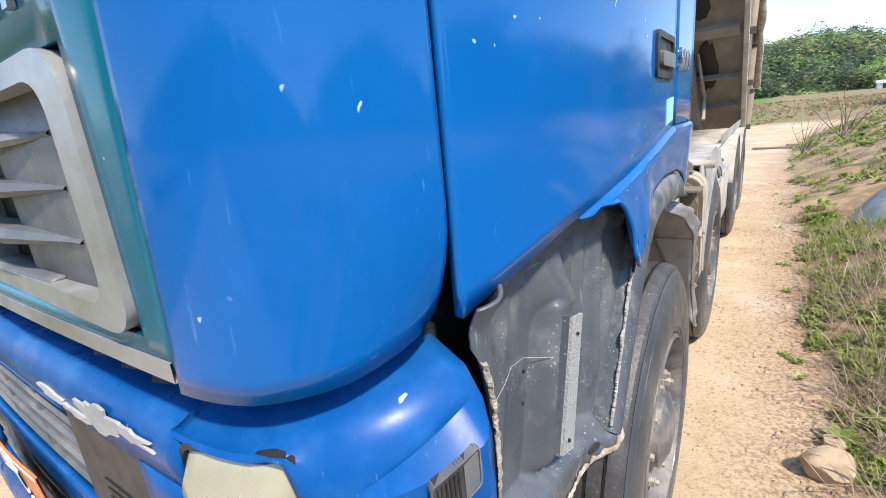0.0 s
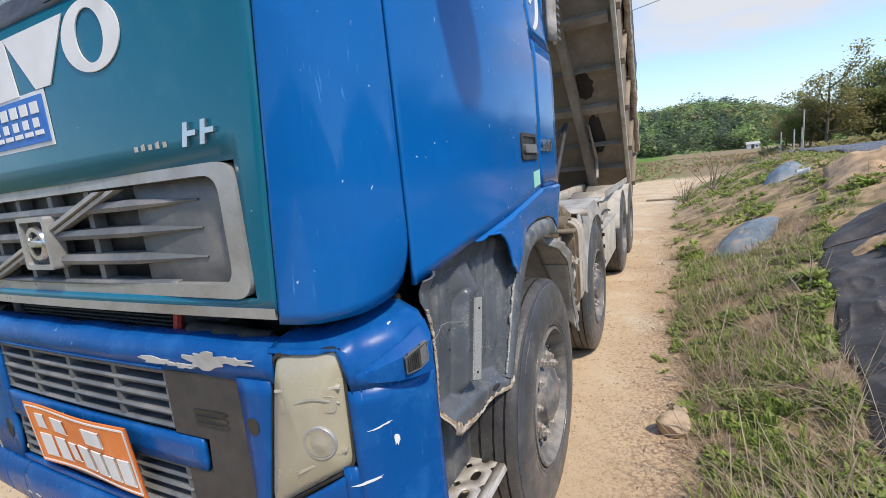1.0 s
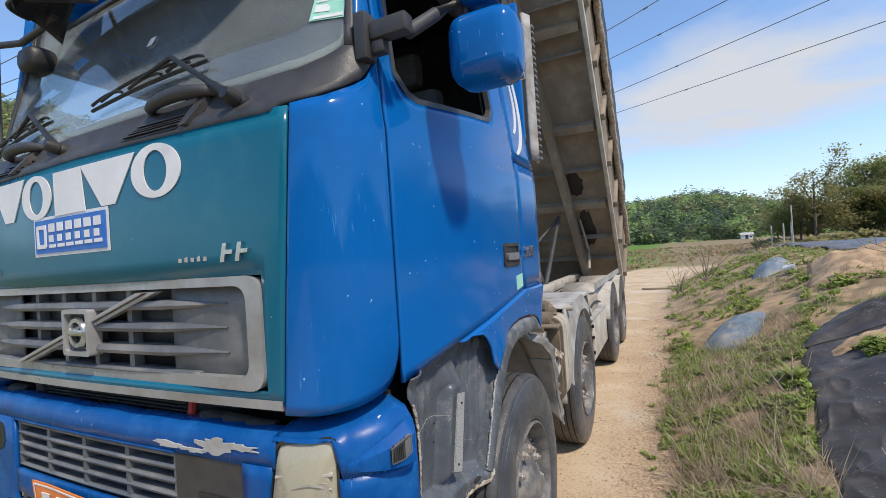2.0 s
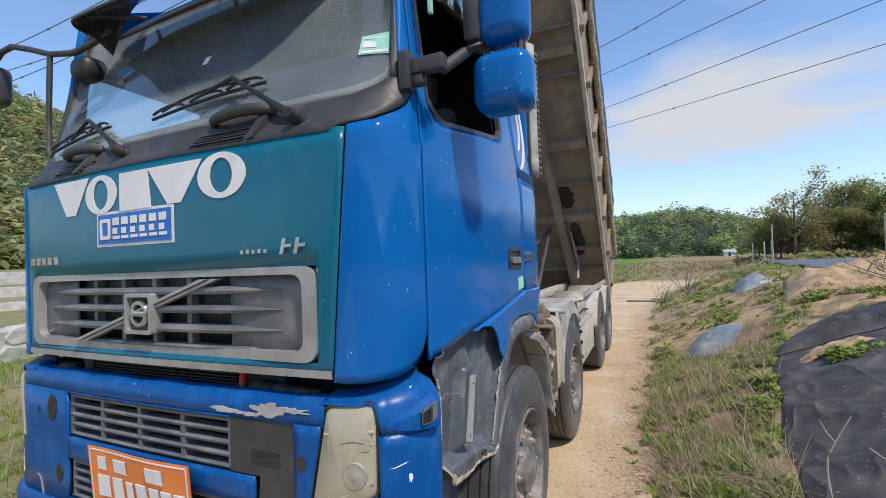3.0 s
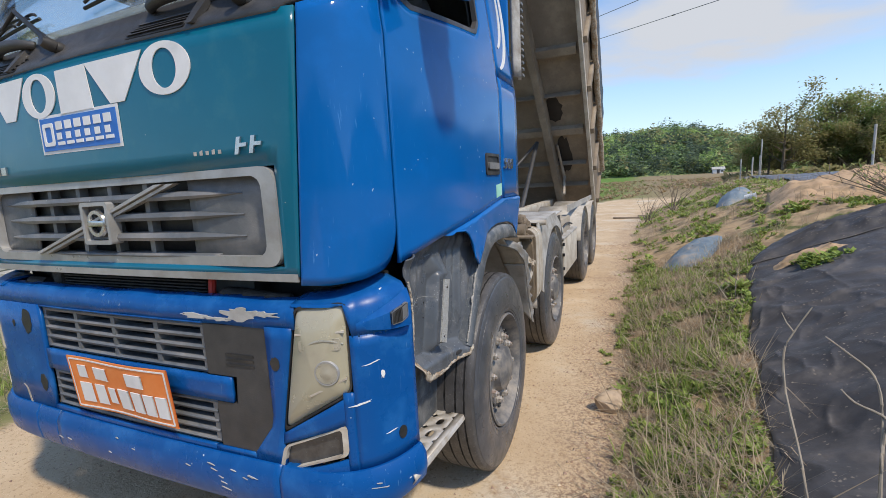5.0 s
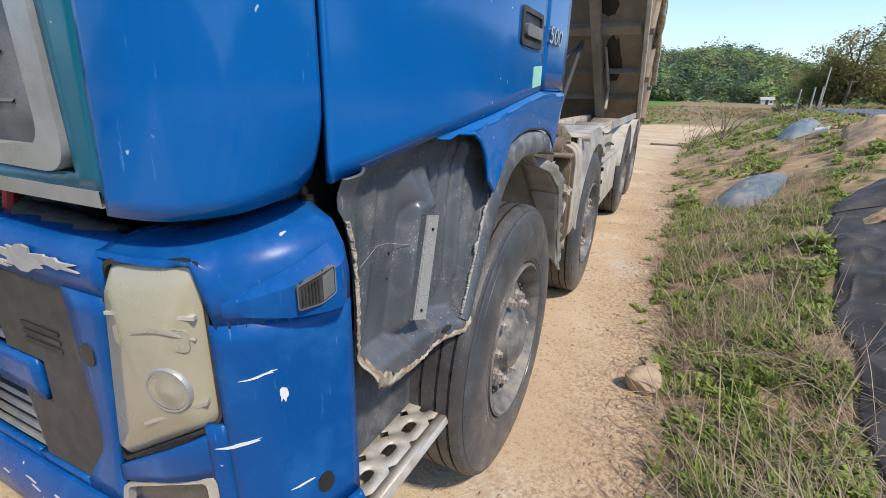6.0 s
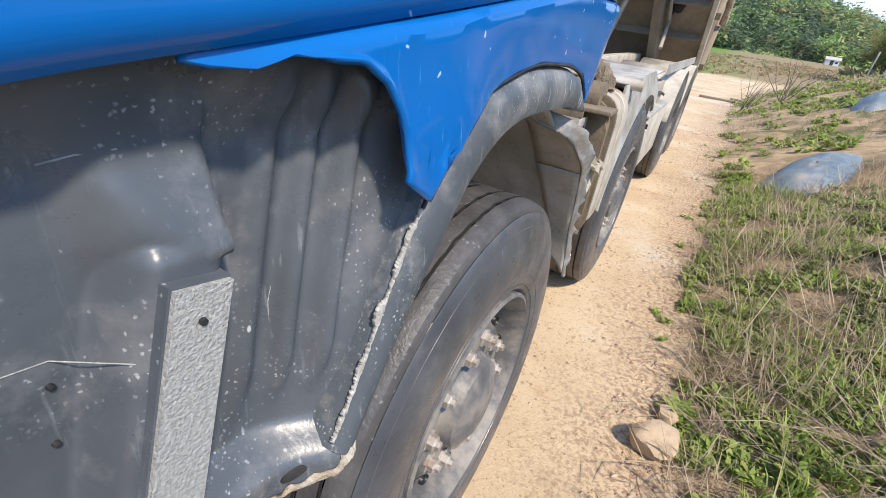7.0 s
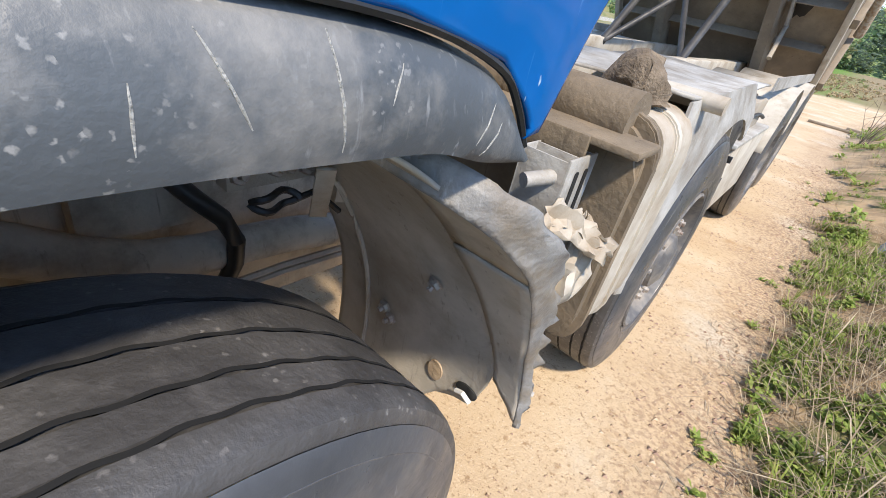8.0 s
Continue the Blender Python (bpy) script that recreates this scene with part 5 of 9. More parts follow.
def build_bumper():
    o = 0.012
    bm = bm_new()
    left_end = -b_x(-0.245)
    cols = [(left_end, -0.57, flat(0.60), flat(1.105)), (-0.57, 0.485, flat(1.099), flat(1.105)), (-0.57, 0.6, flat(0.805), flat(0.9)),
            (-0.57, 0.485, flat(0.60), flat(0.622))]
    add_patch(bm, *cols[0], o, 1, 18, 5)
    # column between the dark insert and the headlamp
    face = part("bumper", bm, M_BUMPER, truck, "scraped blue bumper with flaking paint", thick=0.014)
    for col in cols[1:]:
        part("bumper_bar", add_patch(bm_new(), *col, o, 1, 30, 4), M_BUMPER, face, thick=0.014)
    bm = bm_new()
    add_grid(bm, lambda v, u: skin(lerp(0.78 if v > 0.3 else lerp(0.66, 0.78, v / 0.3), HL_L(lerp(0.60, 1.105, v)), u), lerp(0.60, 1.105, v), o), spread(0, 1, 12), spread(0, 1, 4))
    add_grid(bm, lambda s, k: skin(s, 0.60 + 0.022 * k, o), spread(0.485, 0.68, 6), (0, 1))
    part("bumper_column", bm, M_BUMPER, face, thick=0.014)
    # rolled top edge
    bm = bm_new()
    roll = [(o, 1.1), (o + 0.002, 1.14), (0.006, 1.17), (-0.012, 1.186), (-0.05, 1.19), (-0.1, 1.17)]
    add_grid(bm, lambda s, p: skin(s, p[1] + 0.006 * noise.noise(Vector((s * 6, 0, 0))), p[0]), spread(left_end, b_x(-0.345), 60), roll)
    part("bumper_top", bm, M_BUMPER, face, thick=0.01)
    # bare patch where paint has come off
    rnd = random.Random(4)
    for s0, z0, w, h in ((0.47, 1.128, 0.2, 0.02), (0.68, 1.145, 0.17, 0.055), (0.78, 1.15, 0.16, 0.024), (0.58, 1.122, 0.12, 0.016)):
        pts = []
        for i in range(22):
            a = 2 * math.pi * i / 22
            r = rnd.uniform(0.45, 1.15)
            pts.append((s0 + w * 0.5 * r * math.cos(a), z0 + h * 0.5 * r * math.sin(a)))
        part("bare_patch", skin_prism(bm_new(), pts, o + 0.006, o + 0.0105), M_GREYSTONE, face, "bare patch of flaked paint")
    # upper and lower louvre grilles
    for s0, s1, z0, z1, n in ((-0.565, 0.485, 0.905, 1.098, 4), (-0.55, 0.5, 0.625, 0.80, 4)):
        bm = bm_new()
        add_patch(bm, s0 - 0.01, s1 + 0.03, flat(z0 - 0.01), flat(z1 + 0.01), -0.09, 1, 16, 3)
        lg = part("louvre_grille", bm, M_BLACK, face, "dusty grey louvre grille", thick=0.01)
        for k in range(n + 1):
            z = lerp(z0 + 0.008, z1 - 0.01, k / n)
            bm = bm_new()
            sect = [(-0.06, z - 0.02), (0.0, z - 0.012), (0.008, z), (0.002, z + 0.008), (-0.05, z + 0.002)]
            add_grid(bm, lambda s, p: skin(s, p[1], p[0]), spread(s0, s1, 24), sect)
            part("louvre", bm, M_GREY, lg)
        for s in [lerp(s0, s1, f) for f in (0.005, 0.24, 0.49, 0.745, 0.99)]:
            part("louvre_post", skin_prism(bm_new(), [(s - 0.012, z0), (s + 0.012, z0), (s + 0.012, z1), (s - 0.012, z1)], -0.06, 0.004), M_GREY, lg)
    # dark insert with slots
    ins = [(0.487, 1.098), (0.762, 1.098), (0.774, 1.093), (0.778, 1.08), (0.778, 0.74), (0.774, 0.70), (0.762, 0.668), (0.738, 0.642), (0.71, 0.629), (0.68, 0.624), (0.515, 0.624), (0.515, 0.8), (0.615, 0.8), (0.625, 0.905), (0.487, 0.905)]
    dk = part("insert_panel", skin_prism(bm_new(), ins, -0.01, 0.014), M_DARK, face, "dark grey plastic insert")
    for k in range(3):
        z = 0.945 + k * 0.019
        part("slot", skin_prism(bm_new(), rounded([(0.585, z), (0.715, z), (0.715, z + 0.010), (0.585, z + 0.010)], 0.004, 2), 0.0145, 0.0165), M_BLACK, dk)
    # small round hole, broken cavities on the far end
    for s, z, w, h in ((0.812, 0.975, 0.02, 0.024), (-0.70, 1.02, 0.045, 0.062), (-0.64, 0.72, 0.03, 0.045), (-0.83, 1.0, 0.012, 0.018)):
        rr = random.Random(int(z * 1000))
        pts = [(s + w * rr.uniform(0.8, 1.1) * math.cos(2 * math.pi * i / 18), z + h * rr.uniform(0.8, 1.1) * math.sin(2 * math.pi * i / 18)) for i in range(18)]
        part("hole", skin_prism(bm_new(), pts, o + 0.003, o + 0.0095), M_BLACK, face, "dark hole in the bumper")
    # corners
    for side in (1, -1):
        bm = bm_new()
        add_patch(bm, b_x(-0.170), BUMP_R, lambda s: poly([(b_x(-0.17), 0.60), (BUMP_R, 0.625)], s), flat(1.08), o, side, 14, 12)
        add_patch(bm, b_x(-0.199), b_x(-0.168), flat(0.6), flat(0.885), o, side, 4, 8)
        # around the lamps
        add_grid(bm, lambda u, v: skin(lerp(HL[3][0], HL[2][0], u), lerp(lerp(FOG[0][1], FOG[1][1], u) + 0.008, lerp(HL[3][1], HL[2][1], u) - 0.004, v), o, side), spread(0, 1, 10), spread(0, 1, 4))
        add_grid(bm, lambda u, v: skin(lerp(HL[3][0] - 0.03, HL[2][0], u), lerp(0.55, lerp(FOG[3][1], FOG[2][1], u) - 0.006, v), o, side), spread(0, 1, 10), spread(0, 1, 4))
        sh = [(o, 1.075), (o, 1.13), (0.002, 1.165), (-0.024, 1.194), (-0.07, 1.212), (-0.12, 1.2185)]

        def shoulder(s, p):
            f = min(1.0, max(0.0, (s - b_x(-0.36)) / 0.22))
            low = sh[0][1] if s > HL[1][0] else 1.184
            z = max(p[1], low)
            up = min(1.0, max(0.0, (s - b_x(-0.2)) / 0.3))
            return skin(s, lerp(min(z, 1.2), z, f) + 0.034 * up * max(0.0, (p[1] - 1.1) / 0.118), p[0], side)
        add_grid(bm, shoulder, spread(b_x(-0.352), BUMP_R, 20), sh)
        cor = part("bumper_corner", bm, M_BUMPER, truck, "scratched blue bumper corner", thick=0.012)
        # inner return at the rear edge
        a, b = skin(BUMP_R, 0.62, o, side), skin(BUMP_R, 1.2, -0.02, side)
        part("corner_return", add_box(bm_new(), (min(a.x, a.x - 0.1 * side), a.y - 0.012, 0.60), (max(a.x, a.x - 0.1 * side), a.y, 1.16), 0.003), M_BUMPER, cor)
        # lamp housings
        def inset(q, k):
            c = (sum(p[0] for p in q) / len(q), sum(p[1] for p in q) / len(q))
            return [(lerp(p[0], c[0], k), lerp(p[1], c[1], k)) for p in q]
        hl = rounded(HL if side > 0 else FAR_HL, 0.03, 4)
        lamp = part("headlight", add_band(bm_new(), hl, inset(hl, 0.05), -0.03, 0.012, side), M_BLACK, truck, "yellowed hazy headlight unit")
        bm = bm_new()
        q = inset(hl, 0.05)
        bowl = bm.verts.new(skin(sum(p[0] for p in q) / len(q), 0.94, 0.034, side))
        mid = [bm.verts.new(skin(u, v, 0.026, side)) for u, v in inset(hl, 0.22)]
        rim = [bm.verts.new(skin(u, v, 0.004, side)) for u, v in q]
        for i in range(len(q)):
            j = (i + 1) % len(q)
            bm.faces.new((rim[i], rim[j], mid[j], mid[i]))
            bm.faces.new((mid[i], mid[j], bowl))
        part("headlight_lens", bm, M_LENS, lamp, "hazy yellowed plastic lens", smooth=60)
        part("headlight_bowl", skin_prism(bm_new(), q, -0.05, -0.03, side), M_SILVER, lamp)
        if side > 0:
            c = skin(b_x(-0.238), 0.962, 0.018, side)
            n_dir = (skin(b_x(-0.238), 0.962, 0.1, side) - c).normalized()
            mm = Matrix.Translation(c - n_dir * 0.005) @ n_dir.to_track_quat("Z", "Y").to_matrix().to_4x4()
            part("projector_ring", add_lathe(bm_new(), [(0.04, -0.01), (0.042, 0.014), (0.036, 0.018), (0.026, 0.016), (0.012, 0.02), (0.0, 0.021)], mm, 24), M_HAZE, lamp)
            part("projector_rim", add_lathe(bm_new(), [(0.037, 0.018), (0.041, 0.0185), (0.044, 0.014), (0.043, 0.0)], mm, 28), M_SILVER, lamp)
            part("lamp_partition", skin_prism(bm_new(), [(b_x(-0.334), 1.086), (b_x(-0.18), 1.098), (b_x(-0.18), 1.104), (b_x(-0.334), 1.092)], 0.02, 0.0315, side), M_BEIGE, lamp)
            part("lamp_partition", skin_prism(bm_new(), [(b_x(-0.30), 0.875), (b_x(-0.182), 0.94), (b_x(-0.182), 0.946), (b_x(-0.30), 0.882)], 0.02, 0.0305, side), M_BEIGE, lamp)
            part("lamp_recess", skin_prism(bm_new(), rounded([(b_x(-0.325), 1.03), (b_x(-0.192), 1.04), (b_x(-0.192), 1.08), (b_x(-0.325), 1.07)], 0.01, 3), 0.02, 0.029, side), M_HAZE, lamp)
            part("lamp_brow", add_tube(bm_new(), [skin(b_x(lerp(-0.325, -0.185, t)), lerp(1.035, 1.06, t) + 0.022 * math.sin(math.pi * t), 0.024) for t in spread(0, 1, 14)], 0.006, 8, radii=[0.002 + 0.004 * math.sin(math.pi * t) for t in spread(0.05, 0.95, 14)]), M_HAZE, lamp)
        fg = rounded(FOG, 0.02, 3)
        fog = part("fog_lamp", add_band(bm_new(), fg, inset(fg, 0.14), -0.03, 0.02, side), M_BEIGE, truck, "fog lamp with pale dusty frame")
        part("fog_lens", skin_prism(bm_new(), inset(fg, 0.12), -0.02, 0.004, side), M_AMBER, fog)
        # indicator blister
        y0, y1 = b_y(-1.062), b_y(-0.905)
        def blister(u, k):
            s = lerp(y0, y1, u)
            h = o + 0.006 + lerp(0.001, 0.034, min(1.0, u / 0.75)) * (1.0 if u < 0.9 else 1 - 0.6 * (u - 0.9) / 0.1)
            top, shelf, bot = lerp(1.122, 1.208, u), lerp(1.116, 1.172, u), lerp(1.1, 1.088, min(1.0, u * 2))
            prof = ((o + 0.0045, top), (h, shelf), (h + 0.002, lerp(shelf, bot, 0.5)), (h, bot), (o + 0.0045, bot - 0.01))
            return skin(s, prof[k][1], prof[k][0], side)
        bl = part("indicator", add_grid_of(blister, spread(0, 1, 24), range(5)), M_BUMPER, cor, "blue indicator blister with smoked lens", smooth=28)
        sa, sm, sb = b_y(-0.988), b_y(-0.958), b_y(-0.936)
        pts = rounded([(sa, 1.104), (sm, 1.106), (sb, 1.118), (sb, 1.17), (sm, 1.16), (sa, 1.146)], 0.005, 3)
        lens = part("indicator_lens", skin_prism(bm_new(), pts, 0.026, 0.0535, side), M_AMBER, bl, "smoked ribbed indicator lens")
        part("indicator_frame", add_band(bm_new(), pts, inset(pts, 0.05), 0.03, 0.0552, side), M_GREY, bl)
        part("lens_side", skin_prism(bm_new(), [(sm + 0.003, 1.112), (sb - 0.003, 1.122), (sb - 0.003, 1.164), (sm + 0.003, 1.155)], 0.0535, 0.055, side), M_GREY, lens, "clear silvered side of the lens")
        for k in range(6):
            q = lerp(sa + 0.006, sm - 0.004, k / 5)
            part("lens_rib", skin_prism(bm_new(), [(q, 1.111), (q + 0.002, 1.111), (q + 0.002, 1.141 + 0.002 * k), (q, 1.141 + 0.002 * k)], 0.0535, 0.0548, side), M_BLACK, lens)
        # small marks and hole
        part("hole", skin_prism(bm_new(), [(b_y(-0.96) + 0.016 * math.cos(a), 0.70 + 0.024 * math.sin(a)) for a in spread(0, 2 * math.pi * 15 / 16, 16)], o + 0.003, o + 0.009, side), M_BLACK, cor)
        if side > 0:
            rq = random.Random(8)
            for s, z, w, h in ((b_x(-0.1), 0.935, 0.022, 0.02), (b_x(-0.15), 0.845, 0.08, 0.004), (b_x(-0.12), 0.98, 0.06, 0.003), (b_x(-0.09), 0.72, 0.04, 0.003)):
                bm = bm_new()
                pts = [(s + w * rq.uniform(0.4, 1.0) * math.cos(2 * math.pi * i / 14) * 0.6, z + h * rq.uniform(0.4, 1.0) * math.sin(2 * math.pi * i / 14) + 0.1 * w * math.cos(2 * math.pi * i / 14)) for i in range(14)]
                part("scratch", skin_prism(bm, pts, o + 0.005, o + 0.0075), M_WHITE, cor, "white scratch through the paint")
    # lower lip all round
    bm = bm_new()
    lip = [(-0.02, 0.60), (0.022, 0.592), (0.04, 0.56), (0.042, 0.50), (0.034, 0.44), (0.01, 0.405), (-0.05, 0.395)]

    def lip_pt(s, p):
        rise = 0.07 * max(0.0, (abs(s) - 0.95) / 0.4)
        keep = 1.0 if abs(s) < 0.95 else 1 - 0.25 * min(1.0, (abs(s) - 0.95) / 0.4)
        return skin(s, 0.60 + rise * 0.35 + (p[1] - 0.60) * keep, p[0])
    for s0, s1 in ((-BUMP_R, -0.703), (-0.698, -0.533), (-0.528, b_x(-0.45) - 0.004), (b_x(-0.45), BUMP_R)):
        b2 = bm_new()
        add_grid(b2, lip_pt, spread(s0, s1, 40), lip)
        part("bumper_lip", b2, M_BUMPER, face, "scuffed blue lower lip", thick=0.012)
    bm.free()
    rq = random.Random(21)
    for k in range(20):
        s = rq.choice((rq.uniform(-0.6, 0.6), rq.uniform(0.45, 1.25)))
        z, w, h = rq.uniform(0.47, 0.57), rq.uniform(0.006, 0.035), rq.uniform(0.001, 0.003)
        pts = [(s + w * rq.uniform(0.5, 1.0) * math.cos(2 * math.pi * i / 9), z + h * rq.uniform(0.3, 1.2) * math.sin(2 * math.pi * i / 9) - 0.15 * w * math.cos(2 * math.pi * i / 9)) for i in range(9)]
        at = lip_pt(s, (0.0, z)).z
        part("scuff", skin_prism(bm_new(), [(u, v - z + at) for u, v in pts], 0.0462, 0.0492), M_GREYSTONE, face, "pale scuff on the lip")
    # number plate: bent, hanging loose
    m = Matrix.Translation((-1.245, -1.185, 0.79)) @ pose(0, 0, 0, 6, -0.5, 0)

    def plate(u, v, d):
        return m @ Vector((u, -d - 0.006 * math.sin(u * 9 + v * 6), v))

    def plate_box(bm, x0, z0, x1, z1, d0, d1):
        add_grid(bm, lambda u, k: plate(u, (z0, z0, z1, z1, z0)[k], (d0, d1, d1, d0, d0)[k]), spread(x0, x1, 14), range(5))
        return bm
    pl = part("number_plate", plate_box(bm_new(), -0.325, -0.122, 0.318, 0.122, 0.0, 0.004), M_ORANGE, truck, "bent orange number plate with white bars")
    for x0, z0, x1, z1 in ((-0.31, 0.108, 0.305, 0.114), (-0.31, -0.114, 0.305, -0.108), (-0.314, -0.11, -0.307, 0.11), (0.3, -0.11, 0.307, 0.11)):
        part("plate_border", plate_box(bm_new(), x0, z0, x1, z1, 0.004, 0.006), M_WHITE, pl)
    for x0, z0, x1, z1 in ((-0.26, 0.03, -0.2, 0.085), (-0.15, 0.03, -0.06, 0.085), (0.07, 0.03, 0.17, 0.085), (-0.27, -0.085, -0.19, 0.005), (-0.17, -0.085, -0.1, 0.005), (-0.08, -0.07, -0.03, 0.0), (-0.01, -0.085, 0.06, 0.005), (0.08, -0.085, 0.14, 0.005), (0.155, -0.085, 0.215, 0.005), (0.23, -0.085, 0.29, 0.005)):
        part("plate_bar", plate_box(bm_new(), x0, z0, x1, z1, 0.004, 0.008), M_WHITE, pl)


build_bumper()


def build_gap():
    """Radiator and hoses in the slot under the front panel."""
    core = part("radiator", add_box(bm_new(), (-1.95, -1.02, 0.7), (-0.62, -0.94, 1.32), 0.01), M_BLACK, truck, "dusty radiator behind the bumper")
    for k in range(7):
        part("radiator_tube", add_box(bm_new(), (-1.78, -1.05, 1.145 + k * 0.013), (-0.84, -1.02, 1.152 + k * 0.013), 0.002), M_RADIATOR, core)
    part("radiator_tank", add_box(bm_new(), (-1.86, -1.06, 1.1), (-1.79, -1.0, 1.24), 0.015), M_RADIATOR, core)
    part("red_hose", add_tube(bm_new(), [(-0.80, -1.06, 1.1), (-0.79, -1.07, 1.17), (-0.80, -1.05, 1.24)], 0.014, 8), M_RED, truck, "red rubber hose")
    for x, r in ((-0.7, 0.03), (-0.6, 0.025), (-0.5, 0.02), (-2.0, 0.03)):
        part("hose", add_tube(bm_new(), [(x - 0.06, -1.04, 1.17), (x, -1.07, 1.19), (x + 0.08, -1.05, 1.18)], r, 10), M_RADIATOR, truck)
    # added black sheet that stands in for the shade deep in the slot
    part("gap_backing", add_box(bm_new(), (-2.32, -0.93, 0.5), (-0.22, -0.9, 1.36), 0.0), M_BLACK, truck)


build_gap()


def build_step_well(side):
    sx = (lambda x: x) if side > 0 else (lambda x: 2 * CX - x)
    hi = [(-0.885, 1.29), (-0.60, 1.345), (-0.40, 1.37), (-0.21, 1.38)]
    lo = [(-0.885, 1.278), (-0.86, 1.215), (-0.846, 1.134), (-0.84, 1.037), (-0.83, 0.927), (-0.82, 0.862), (-0.80, 0.825), (-0.743, 0.786), (-0.624, 0.77), (-0.512, 0.771), (-0.42, 0.783), (-0.385, 0.82), (-0.31, 0.955), (-0.21, 1.09)]

    def ease(v):
        v = max(0.0, min(1.0, v))
        return v * v * (3 - 2 * v)

    def depth(y, z):
        """How far out the liner stands: recessed pan, hood over the strip, ribs, rolled lip."""
        x = -0.105
        x += 0.035 * ease((z - 1.25) / 0.09)
        x += 0.045 * math.exp(-((y + 0.85 + 0.05 * (1.1 - z)) / 0.05) ** 2)
        x += 0.055 * ease((0.875 - 0.1 * (y + 0.6) - z) / 0.05)
        x += 0.065 * ease((y + 0.46 - 0.25 * (z - 1.0)) / 0.14) * ease((1.40 - z) / 0.12)
        for yr, w, h in ((-0.425, 0.013, 0.014), (-0.375, 0.012, 0.02), (-0.33, 0.011, 0.018), (-0.71, 0.016, 0.008)):
            yy = y - yr - 0.2 * (z - 1.26)
            x += h * math.exp(-(yy / w) ** 2) * ease((z - 0.88) / 0.1) * ease((1.34 - z) / 0.06)
        off = y - lerp(-0.623, -0.55, (z - 0.9) / 0.26)
        raised = 0.05 * (ease((0.062 + off) / 0.034) if off < 0 else ease((0.06 - off) / 0.04)) * ease((z - 0.85) / 0.06) * ease((1.225 - z) / 0.05)
        u = (y + 0.625) / 0.128
        if 0.0 < u < 1.0:
            foot = lerp(1.20, 1.164, ease(u / 0.6))
            under = lerp(0.15, 0.014, ease((u - 0.25) / 0.5))
            w = max(0.0, min(1.0, (1.315 - z) / (1.315 - foot)))
            raised = max(raised, 0.056 * w ** 1.1 * ease(u / 0.4) * ease((1.0 - u) / 0.1) * ease((z - foot) / under + 0.5))
        return x + raised + 0.003 * noise.noise(Vector((y * 9, z * 9, 1.0)))

    def surface(y, v):
        z = lerp(poly(lo, y), poly(hi, y), v)
        return Vector((sx(depth(y, z)), y, z))
    ys = spread(-0.868, -0.815, 18) + spread(-0.805, -0.21, 120)
    liner = part("step_well_liner", add_grid_of(surface, ys, spread(0, 1, 110)), M_LINER, truck, "scuffed dark grey plastic step well liner", thick=0.006, smooth=70)
    # crumbling foam along the torn edge
    edge = []
    for (ya, za), (yb, zb) in zip(lo[1:-1], lo[2:]):
        n = max(2, int(math.hypot(yb - ya, zb - za) / 0.0045))
        edge += [(lerp(ya, yb, i / n), lerp(za, zb, i / n)) for i in range(n)]
    rnd = random.Random(3)
    jag = [1.6 * noise.noise(Vector((i * 0.37, 5.0, 0))) + 0.35 * rnd.uniform(-1, 1) for i in range(len(edge) * 6)]

    def flake(i, k):
        y, z = edge[i]
        run = i / len(edge)
        wide = poly([(0.0, 0.005), (0.12, 0.009), (0.18, 0.024), (0.36, 0.03), (0.45, 0.02), (0.55, 0.01), (0.72, 0.012), (0.74, 0.004), (0.8, 0.008), (1.0, 0.012)], run)
        wide *= 0.95 + 0.9 * noise.noise(Vector((i * 0.07, 1, 0))) + 0.5 * noise.noise(Vector((i * 0.31, 7, 0)))
        way = Vector((-0.56 - y, 1.08 - z)).normalized() * max(0.002, wide)
        q = Vector((y, z)) + way * (-0.15, 0.15, 0.5, 0.8, 1.0)[k]
        lift = (0.0, 0.003, 0.005, 0.004, 0.001)[k] * (1 + 0.9 * noise.noise(Vector((i * 0.3, k * 1.7, 9.0))))
        return Vector((sx(depth(q.x, q.y) + 0.004 + lift), q.x + 0.004 * noise.noise(Vector((i * 0.45, k * 0.9, 2.0))), q.y + 0.004 * noise.noise(Vector((i * 0.45, k * 0.9, 6.0)))))
    part("torn_edge", add_grid_of(flake, range(len(edge)), range(5)), M_FOAM, liner, "crumbling pale torn edge", thick=0.003, smooth=10)
    # grit strip on its raised bar
    q = [(-0.579, 1.166), (-0.522, 1.154), (-0.59, 0.89), (-0.648, 0.913)]
    part("strip_bar", add_prism(bm_new(), q, lambda u, v, d: (sx(d), u, v), -0.075, -0.040), M_LINER, liner, smooth=0)
    q = [(-0.577, 1.163), (-0.524, 1.152), (-0.59, 0.893), (-0.645, 0.915)]
    part("grit_strip", add_prism(bm_new(), q, lambda u, v, d: (sx(d), u, v), -0.040, -0.034), M_GRIT, liner, "grey anti slip grit strip", smooth=0)
    for x, y, z, rr_ in ((-0.032, -0.559, 1.125, 0.0035), (-0.032, -0.616, 0.93, 0.0035), (-0.1, -0.655, 1.08, 0.003), (-0.1, -0.665, 1.02, 0.003), (-0.1, -0.66, 0.95, 0.003)):
        part("screw", add_lathe(bm_new(), [(0.0, 0.003), (rr_, 0.002), (rr_ * 1.2, -0.004)], Matrix.Translation((sx(x), y, z)) @ pose(0, 0, 0, 0, 90 * side, 0), 8), M_BLACK, liner)
